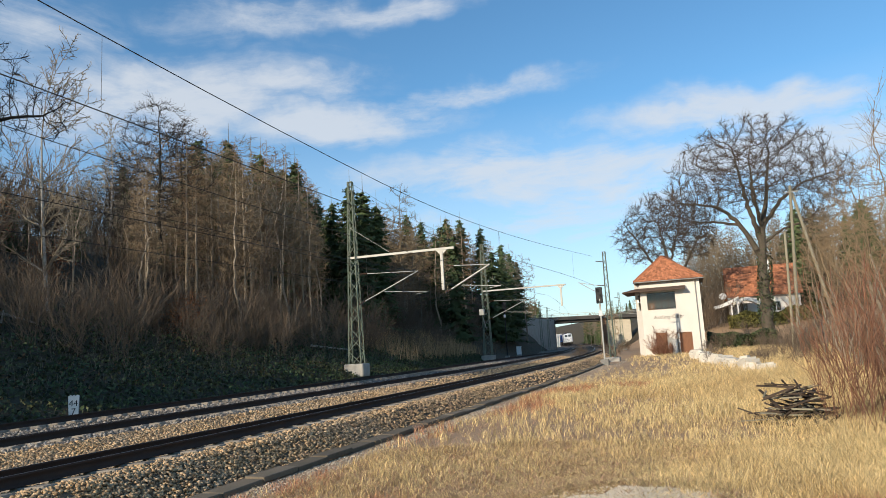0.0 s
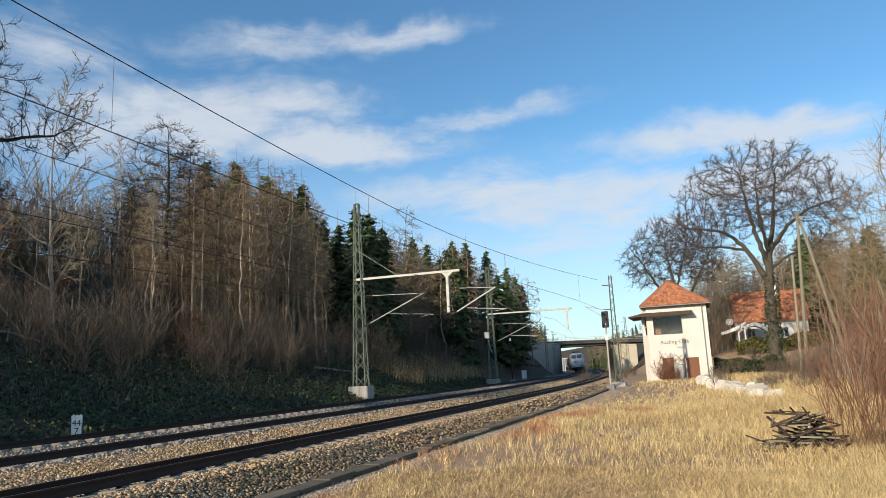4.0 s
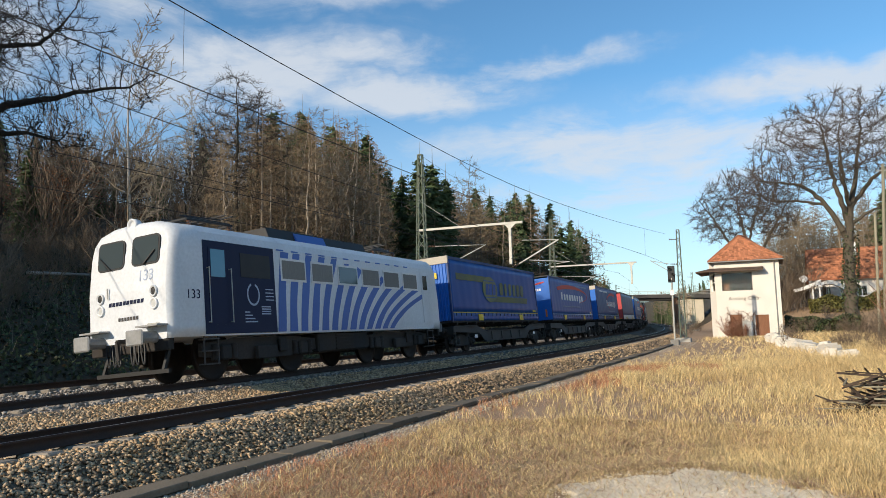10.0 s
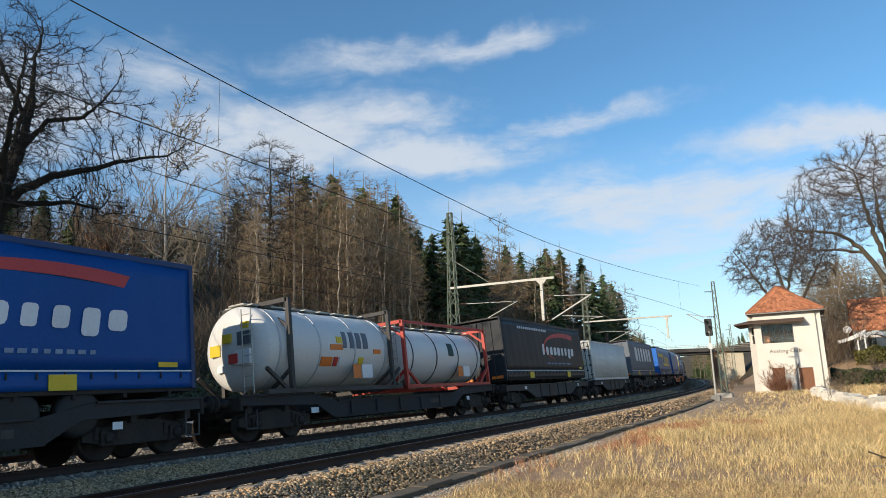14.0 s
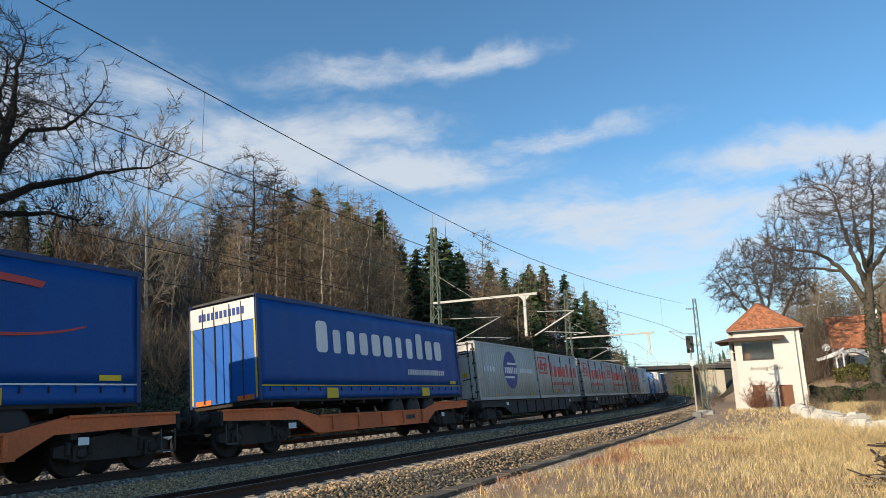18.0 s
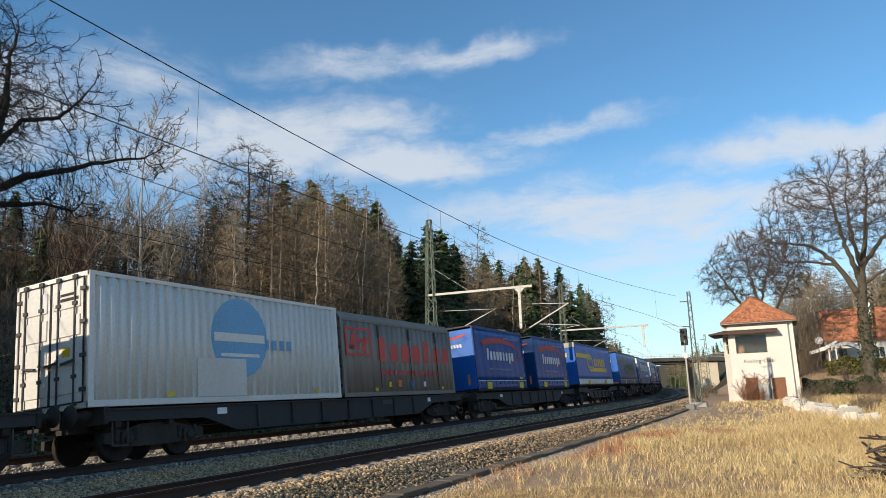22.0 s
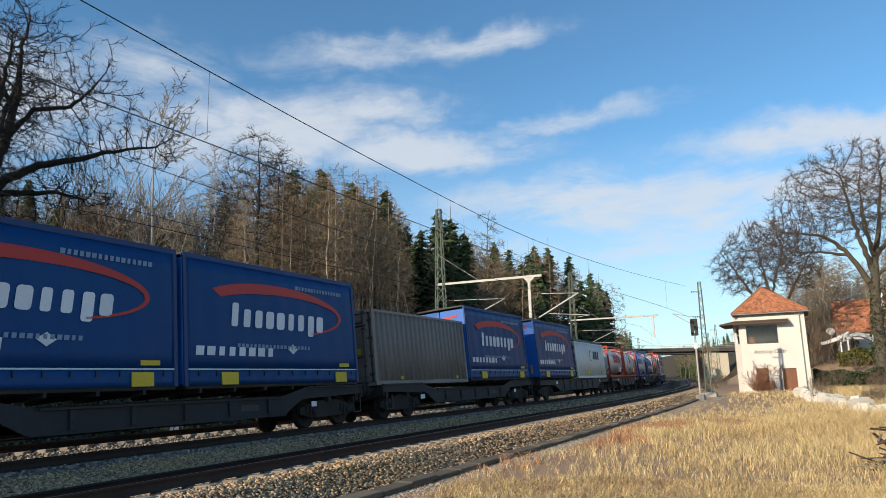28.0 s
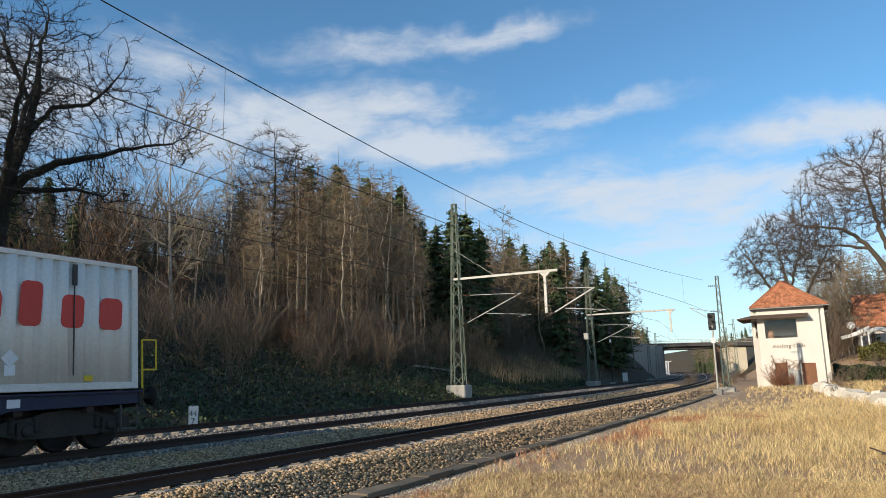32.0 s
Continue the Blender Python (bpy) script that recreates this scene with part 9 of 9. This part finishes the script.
        bar(bm, (sx * 0.875, -8.2, 1.06), (sx * 0.875, -7.6, 1.06), 0.26, n=12)
        part("buffer", bm, l_buffer, ob, "grey square buffer")
        bm = bm_new()
        box(bm, sx * 0.875 - 0.27, sx * 0.875 + 0.27, 8.2, 8.26, 0.88, 1.22, 0.04)
        bar(bm, (sx * 0.875, 8.2, 1.06), (sx * 0.875, 7.6, 1.06), 0.26, n=12)
        part("buffer", bm, l_buffer, ob, "grey square buffer")
        bm = bm_new()
        box(bm, sx * 0.95 - 0.35, sx * 0.95 + 0.35, -7.95, -7.55, 1.28, 1.32)
        part("footboard", bm, l_buffer, ob)
    bm = bm_new()
    lathe(bm, [(0.15, 0), (0.16, 0.2), (0.12, 0.21), (0.11, 0.15)], Matrix.Translation((0, -7.2, 3.72)) @ pose(0, 0, 0, 90), 20)
    part("top_lamp", bm, l_white, body)
    # front number coloured pale to stand for sunlight washing it out
    lettering("front_number", "133", 0.36, body, PLANE @ Matrix.Translation((0.62, -0.006, 0.2)) @ pose(0, 0, 0, 90), l_faint, 0.003)
    lettering("side_number", "133", 0.3, body, Matrix.Translation((1.49, -6.93, 1.86)) @ pose(0, 0, 0, 90, 0, 83.6), l_dark, 0.003)
    flat_y("name_bars", [slant(-0.62 + i * 0.12, -0.53 + i * 0.12, 1.86, 1.95, 0.2) for i in range(10)], -7.625, l_dark, body)
    flat_y("number_bars", [rect(-0.3 + i * 0.1, -0.23 + i * 0.1, 1.5, 1.58) for i in range(7)], -7.625, p_frame, body)
    bm = bm_new()
    bar(bm, (-0.62, -7.66, 2.05), (-0.62, -7.66, 2.3), 0.035, n=6)
    bar(bm, (0.75, -7.7, 1.35), (1.05, -7.62, 1.35), 0.035, n=6)
    part("front_handrail", bm, m_galv, body)
    bm = bm_new()
    box(bm, -1.3, 1.3, -7.6, -7.42, 0.75, 1.02, 0.02)
    box(bm, -1.3, 1.3, 7.42, 7.6, 0.75, 1.02, 0.02)
    part("buffer_beam", bm, p_under, ob)
    bm = bm_new()
    bar(bm, (-1.2, -7.5, 0.3), (1.2, -7.5, 0.3), 0.09)
    for x in (-1.0, 1.0):
        bar(bm, (x, -7.5, 0.3), (x, -7.3, 0.8), 0.08)
    part("rail_guard", bm, m_black, ob)
    for i, x in enumerate((-0.55, -0.35, -0.2, 0.25, 0.4, 0.6)):
        pts = [Vector((x + 0.12 * math.sin(k * 0.7), -7.68 - 0.12 * math.sin(math.pi * k / 6), 0.98 - 0.5 * math.sin(math.pi * k / 6))) for k in range(7)]
        bm = bm_new()
        for a, b in zip(pts, pts[1:]):
            bar(bm, a, b, 0.045, n=6)
        part("brake_hose", bm, m_black, ob)
    bm = bm_new()
    bar(bm, (0, -7.6, 1.04), (0, -7.95, 1.02), 0.1)
    bar(bm, (0, -7.95, 1.04), (0, -7.9, 0.62), 0.07)
    part("coupling_hook", bm, p_under, ob)
    # roof
    bm = bm_new()
    prism(bm, [(-0.95, 3.6), (0.95, 3.6), (0.8, 4.0), (-0.8, 4.0)], -3.1, -0.6, "y")
    prism(bm, [(-0.95, 3.6), (0.95, 3.6), (0.8, 3.98), (-0.8, 3.98)], -0.5, 2.6, "y")
    part("roof_hood", bm, m_black, ob)
    bm = bm_new()
    prism(bm, [(-1.0, 3.62), (1.0, 3.62), (0.86, 3.95), (-0.86, 3.95)], -1.75, -0.1, "y")
    part("roof_hood", bm, l_blue, ob)
    bm = bm_new()
    for i in range(16):
        y = -3.6 + i * 0.62
        box(bm, 1.1, 1.42, y, y + 0.3, 3.38, 3.5, 0.03)
    part("roof_duct", bm, l_white, ob)
    for y0, sgn in ((-5.2, 1), (4.6, -1)):
        bm = bm_new()
        for x in (-0.55, 0.55):
            bar(bm, (x, y0 - 0.9, 3.95), (x, y0 + 0.9, 3.95), 0.07, n=6)
        for y in (y0 - 0.88, y0 + 0.88):
            bar(bm, (-0.55, y, 3.95), (0.55, y, 3.95), 0.07, n=6)
        panto = part("pantograph", bm, m_black, ob, "folded pantograph")
        for x in (-0.55, 0.55):
            bm = bm_new()
            bar(bm, (x, y0 + sgn * 0.8, 3.98), (x * 0.6, y0 - sgn * 0.9, 4.06), 0.05, n=6)
            part("lower_arm", bm, m_black, panto)
            bm = bm_new()
            bar(bm, (x * 0.6, y0 - sgn * 0.9, 4.06), (x * 0.75, y0 + sgn * 0.6, 4.1), 0.04, n=6)
            part("upper_arm", bm, m_black, panto)
        for k in (0.6, 0.3):
            bm = bm_new()
            bar(bm, (-0.85, y0 + sgn * k, 4.12), (0.85, y0 + sgn * k, 4.12), 0.05, n=6)
            part("contact_strip", bm, m_black, panto)
        for x in (-0.55, 0.55):
            for dy in (-0.8, 0.8):
                bm = bm_new()
                insulator(bm, (x, y0 + dy, 3.7), (x, y0 + dy, 3.93), 3)
                part("insulator", bm, m_insul, ob)
    # running gear
    bm = bm_new()
    box(bm, -1.35, 1.35, -1.5, 1.5, 0.45, 1.0, 0.04)
    for i in range(5):
        box(bm, 1.36, 1.4, -0.55, 0.55, 0.5 + i * 0.1, 0.55 + i * 0.1)
    part("transformer", bm, p_under, ob)
    for yc in (-3.95, 3.95):
        bm = bm_new()
        for sx in (-1, 1):
            prism(bm, [(yc - 2.5, 0.55), (yc - 1.0, 0.42), (yc + 1.0, 0.42), (yc + 2.5, 0.55), (yc + 2.5, 0.85), (yc + 1.2, 0.95), (yc - 1.2, 0.95), (yc - 2.5, 0.85)], sx * 1.16 - 0.06, sx * 1.16 + 0.06, "x")
        bg = part("bogie_frame", bm, p_under, ob)
        for dy in (-1.7, 1.7):
            for sx in (-1, 1):
                w = new("wheel", wheel_mesh)
                w.parent = bg
                w.matrix_basis = Matrix.Translation((sx * 0.75, yc + dy, 0.62)) @ Matrix.Diagonal((1, 1.34, 1.34, 1))
                bm = bm_new()
                box(bm, sx * 1.24 - 0.1, sx * 1.24 + 0.1, yc + dy - 0.2, yc + dy + 0.2, 0.44, 0.8, 0.04)
                part("axle_box", bm, p_under, bg)
                for d2 in (-0.36, 0.36):
                    k = new("spring", coil)
                    k.parent, k.matrix_basis = bg, Matrix.Translation((sx * 1.24, yc + dy + d2, 0.48)) @ Matrix.Diagonal((1.4, 1.4, 1.4, 1))
        bm = bm_new()
        box(bm, 1.28, 1.42, yc - 0.55, yc + 0.3, 0.4, 0.72, 0.02)
        box(bm, 1.28, 1.36, yc + 0.5, yc + 0.85, 0.55, 0.9, 0.02)
        part("sand_box", bm, p_under, ob)
    for y in (-6.35, 6.35):
        bm = bm_new()
        for z in (0.35, 0.65, 0.92):
            box(bm, 1.25, 1.5, y - 0.25, y + 0.25, z, z + 0.03)
        for dy in (-0.25, 0.25):
            bar(bm, (1.45, y + dy, 0.35), (1.45, y + dy, 1.05), 0.03)
        part("cab_step", bm, p_frame, ob)
    return ob


loco = locomotive()
loco.scale = (1.05, 1.0, 1.12)
MOVERS.append((loco, 6.75))

# ---- the train's make-up ----
G = "swap bodies and trailers of the train"


def load(ob, a, b):
    MOVERS.append((ob, (a + b) / 2))


PAN = "blue curtain-sided trailer with a red arc and white bars"
WAL = "blue curtain-sided trailer with yellow stripes and globe outline"
ITA = "blue curtain-sided trailer with large white word bars"
for a, b, tarp, front, look_, label, fk, kw in (
    (16.0, 29.4, p_blue, p_blue3, "walter_faded", "blue curtain-sided trailer with worn faint yellow stripes", "ribbed", {"trim": p_yellow}),
    (32.9, 46.5, p_blue, p_blue3, "pan", PAN, "plain", {}),
    (49.3, 62.6, p_blue2, p_blue3, "pan_right", "dark blue curtain-sided trailer with a faded red arc", "cooler", {}),
    (66.5, 80.0, p_dusk, p_pink, "", "plain blue curtain-sided trailer with red doors and white side boards", "doors", {"band": p_white, "hem": 0.5, "edge": p_frame}),
    (82.8, 96.1, p_blue, p_blue3, "pan_right", PAN, "cooler", {"wheels": True}),
    (115.5, 129.1, p_dark, p_dark, "pan_right", "anthracite curtain-sided trailer with a faded arc", "doors", {}),
    (145.0, 158.4, p_grey, p_grey, "cam", "grey curtain-sided trailer with large pale word bars", "doors", {"wheels": True}),
    (162.7, 176.4, p_blue, p_blue3, "walter", WAL, "doors", {"wheels": True, "trim": p_yellow}),
    (178.7, 192.2, p_blue, p_blue3, "pan_old", "blue curtain-sided trailer with a worn red oval", "cooler", {"wheels": True}),
    (196.2, 209.5, p_blue, p_blue3, "italia", ITA, "doors", {"wheels": True, "trim": p_yellow}),
    (309.0, 316.1, p_blue, p_blue3, "pan", "short blue curtain-sided swap body with a red arc", "plain", {}),
    (318.2, 325.2, p_blue, p_blue2, "pan", "short blue curtain-sided swap body with a red arc", "plain", {}),
    (328.0, 341.5, p_blue3, p_blue3, "walter_small", WAL, "cooler", {"band": p_white}),
    (345.4, 359.0, p_blue, p_blue3, "walter_faded", "blue curtain-sided trailer with worn faint yellow stripes", "doors", {"trim": p_yellow, "wheels": True}),
    (361.3, 375.0, p_blue, p_blue3, "italia", ITA, "cooler", {"trim": p_yellow, "wheels": True}),
    (379.1, 392.4, p_blue, p_blue3, "italia", ITA, "doors", {"trim": p_yellow, "wheels": True}),
    (394.7, 407.7, p_blue, p_blue3, "pan_right", PAN, "cooler", {}),
    (412.6, 426.2, p_blue, p_blue3, "walter", WAL, "doors", {"trim": p_yellow}),
    (428.3, 435.8, p_blue2, p_blue3, "pan_box", "short deep blue swap body with a red arc", "plain", {}),
    (436.0, 443.6, p_blue2, p_blue3, "pan_box", "short deep blue swap body with a red arc", "plain", {}),
    (452.7, 460.4, p_blue2, p_blue3, "pan_box", "short deep blue swap body with a red arc", "plain", {}),
    (462.3, 470.1, p_blue2, p_blue3, "pan_box", "short deep blue swap body with a red arc", "plain", {}),
):
    short = b - a < 9
    load(curtain_unit(b - a, tarp, front, look_, label, G, front_kind=fk, z0=1.32 if short else 1.45, z1=4.7 if look_ == "pan_box" else 4.4 if short else 4.5, **kw), a, b)
LOB = "stained white steel box container with red badge and bars"
for a, b, skin, look_, label, kw in (
    (131.6, 143.2, p_white, "", "white ribbed box container with grey stains", {}),
    (211.6, 220.3, p_stained, "schmidt", "stained white corrugated container with a round blue badge", {"z1": 4.05, "pitch": 0.28, "deep": 0.1}),
    (220.6, 229.7, p_stained, "loeb", LOB, {"pitch": 0.4}),
    (231.1, 239.7, p_stained, "loeb", LOB, {"pitch": 0.4}),
    (239.8, 248.9, p_stained, "loeb", LOB, {"pitch": 0.4}),
    (250.1, 258.9, p_grime, "loeb", "grimy grey-brown box container with red word bars", {"pitch": 0.4}),
    (259.1, 268.0, p_white, "schmidt_pale", "white corrugated container with a faded blue badge", {"z1": 4.05, "pitch": 0.28, "deep": 0.1}),
    (288.1, 297.6, p_white, "schmidt_pale", "white corrugated container with a faded blue badge", {"z1": 4.22, "pitch": 0.28, "deep": 0.1}),
    (297.8, 306.5, p_brown, "loeb", "grimy grey box container with red word bars", {"pitch": 0.4, "roof": p_brown}),
    (444.8, 452.5, p_brown, "", "grey-brown ribbed steel box container", {"pitch": 0.36, "deep": 0.08}),
    (470.9, 479.8, p_white, "zak", "white ribbed container with a dark green roof cover", {"pitch": 0.75, "roof": p_green, "z1": 3.75}),
    (522.55, 531.25, p_white, "loeb_end", "white steel box container with a rusty roof edge and red bars", {"pitch": 0.36, "roof": p_rustroof, "rise": 0.06, "z1": 3.98}),
):
    load(ribbed_box(b - a, skin, look_, label, **kw), a, b)
for a, b, barrel, frame_, look_, label, kw in (
    (98.5, 105.7, p_tank, p_frame, (p_grey, 4, 0.52, 0.74), "white swap tank with grey frame and warning plates", {"full": False, "belt_mat": p_tankgrey, "plates": True, "big": 0.12}),
    (106.2, 113.6, p_tank, p_orange_red, (p_green, 1, 0.5, 0.58), "white tank container in a red frame", {}),
    (269.9, 276.7, p_tankgrey, p_fblue, (p_letter, 7, 0.3, 0.72), "silver tank container with blue ends in a blue frame", {"ends": p_fblue}),
    (278.3, 285.9, p_tankgrey, p_tank, (p_redbox, 11, 0.28, 0.86, 0.36), "silver-grey swap tank with red word bars", {"full": False, "big": 0.1}),
    (481.6, 488.3, p_tankgrey, p_orange_red, (p_red, 5, 0.4, 0.87, 0.56), "grey tank container in a red frame with red word bars", {"belts": 0}),
    (488.9, 496.1, p_tank, p_orange_red, (p_green, 1, 0.5, 0.58), "white tank container in a red frame", {}),
    (497.4, 504.5, p_tank, p_fblue2, (p_fblue2, 5, 0.1, 0.7), "white tank container in a blue frame with blue word bars", {"belts": 0}),
    (505.6, 512.4, p_tankgrey, p_tankdark, (p_fblue2, 6, 0.1, 0.84, 0.66), "grey tank container in a dark frame with navy word bars", {"belts": 0}),
    (514.75, 520.75, p_tank, p_orange_red, (p_green, 1, 0.5, 0.58), "white tank container between red end frames", {"rails": False, "z0": 1.5}),
):
    load(tank_unit(b - a, barrel, frame_, look_, label, **kw), a, b)
DARK = "grimy dark grey container wagon on two bogies"
POCK = "grimy dark grey pocket wagon on two bogies"
for a, b, skin, label, style, patches in (
    (15.3, 31.1, p_frame, POCK, "pocket", ()), (31.3, 47.6, p_frame, POCK, "pocket", ()), (47.9, 64.0, p_frame, POCK, "pocket", ()), (64.2, 81.1, p_frame, POCK, "pocket", ()),
    (81.4, 96.9, p_slate, POCK, "pocket", ()), (97.0, 114.4, p_slate, POCK, "pocket", ()), (114.6, 130.2, p_frame, DARK, "flat", ()), (130.4, 144.1, p_frame, DARK, "flat", ()),
    (144.3, 160.4, p_slate, POCK, "pocket", ()), (160.6, 177.3, p_slate, POCK, "pocket", ()),
    (177.6, 193.9, p_orange, "orange pocket wagon on two bogies", "pocket", ()), (194.1, 210.6, p_orange, "orange pocket wagon on two bogies", "pocket", ()),
    (210.8, 230.2, p_slate, DARK, "flat", ()), (230.4, 249.5, p_slate, DARK, "flat", ()), (249.7, 268.7, p_wagblue, "grimy dark blue container wagon on two bogies", "flat", ()),
    (268.9, 287.6, p_slate, DARK, "flat", ()), (287.9, 307.6, p_slate, DARK, "flat", ()), (307.9, 326.6, p_slate, DARK, "flat", ()),
    (326.9, 343.2, p_slate, POCK, "pocket", ()), (343.4, 360.0, p_slate, POCK, "pocket", ()), (360.2, 376.9, p_slate, POCK, "pocket", ()), (377.1, 393.5, p_slate, POCK, "pocket", ()),
    (393.7, 410.0, p_slate, POCK, "pocket", ()), (410.2, 427.3, p_slate, POCK, "pocket", ()), (427.5, 444.3, p_slate, POCK, "pocket", ()), (444.5, 461.2, p_slate, POCK, "pocket", ()),
    (461.4, 480.6, p_frame, DARK, "flat", ()), (480.8, 496.9, p_frame, DARK, "flat", ()), (497.1, 513.9, p_frame, DARK, "flat", ()),
    (514.1, 531.9, p_wagblue, "grimy dark blue container wagon on two bogies", "flat", ((0.5, 0.56, p_fblue), (0.62, 0.66, p_fblue2), (0.4, 0.46, p_fblue2))),
):
    MOVERS.append((wagon(b - a, skin, label, style, patches), (a + b) / 2))
# yellow tail handle on the last wagon
tail = MOVERS[-1][0]
bm = bm_new()
for z in (1.62, 2.3):
    bar(bm, (1.15, 8.42, z), (1.15, 8.8, z), 0.04, n=6)
bar(bm, (1.15, 8.8, 1.62), (1.15, 8.8, 2.3), 0.04, n=6)
bar(bm, (1.15, 8.42, 1.0), (1.15, 8.42, 2.3), 0.05, n=6)
bar(bm, (1.15, 8.3, 1.05), (1.15, 8.42, 1.05), 0.06, n=6)
part("tail_rail", bm, p_yellow, tail, "yellow end rail")


def motions():
    """The train runs through at an even speed along the middle track."""
    for ob, u in MOVERS:
        rows = []
        for t in range(0, 33):
            x, y, a = on_line(FRONT_AT_10 - SPEED * (t - 10) + u)
            rows.append((t, Matrix.LocRotScale((x, y, -0.75 * CANT), Euler((0, -math.atan(CANT), a)), None)))
        walk(ob, rows)


motions()
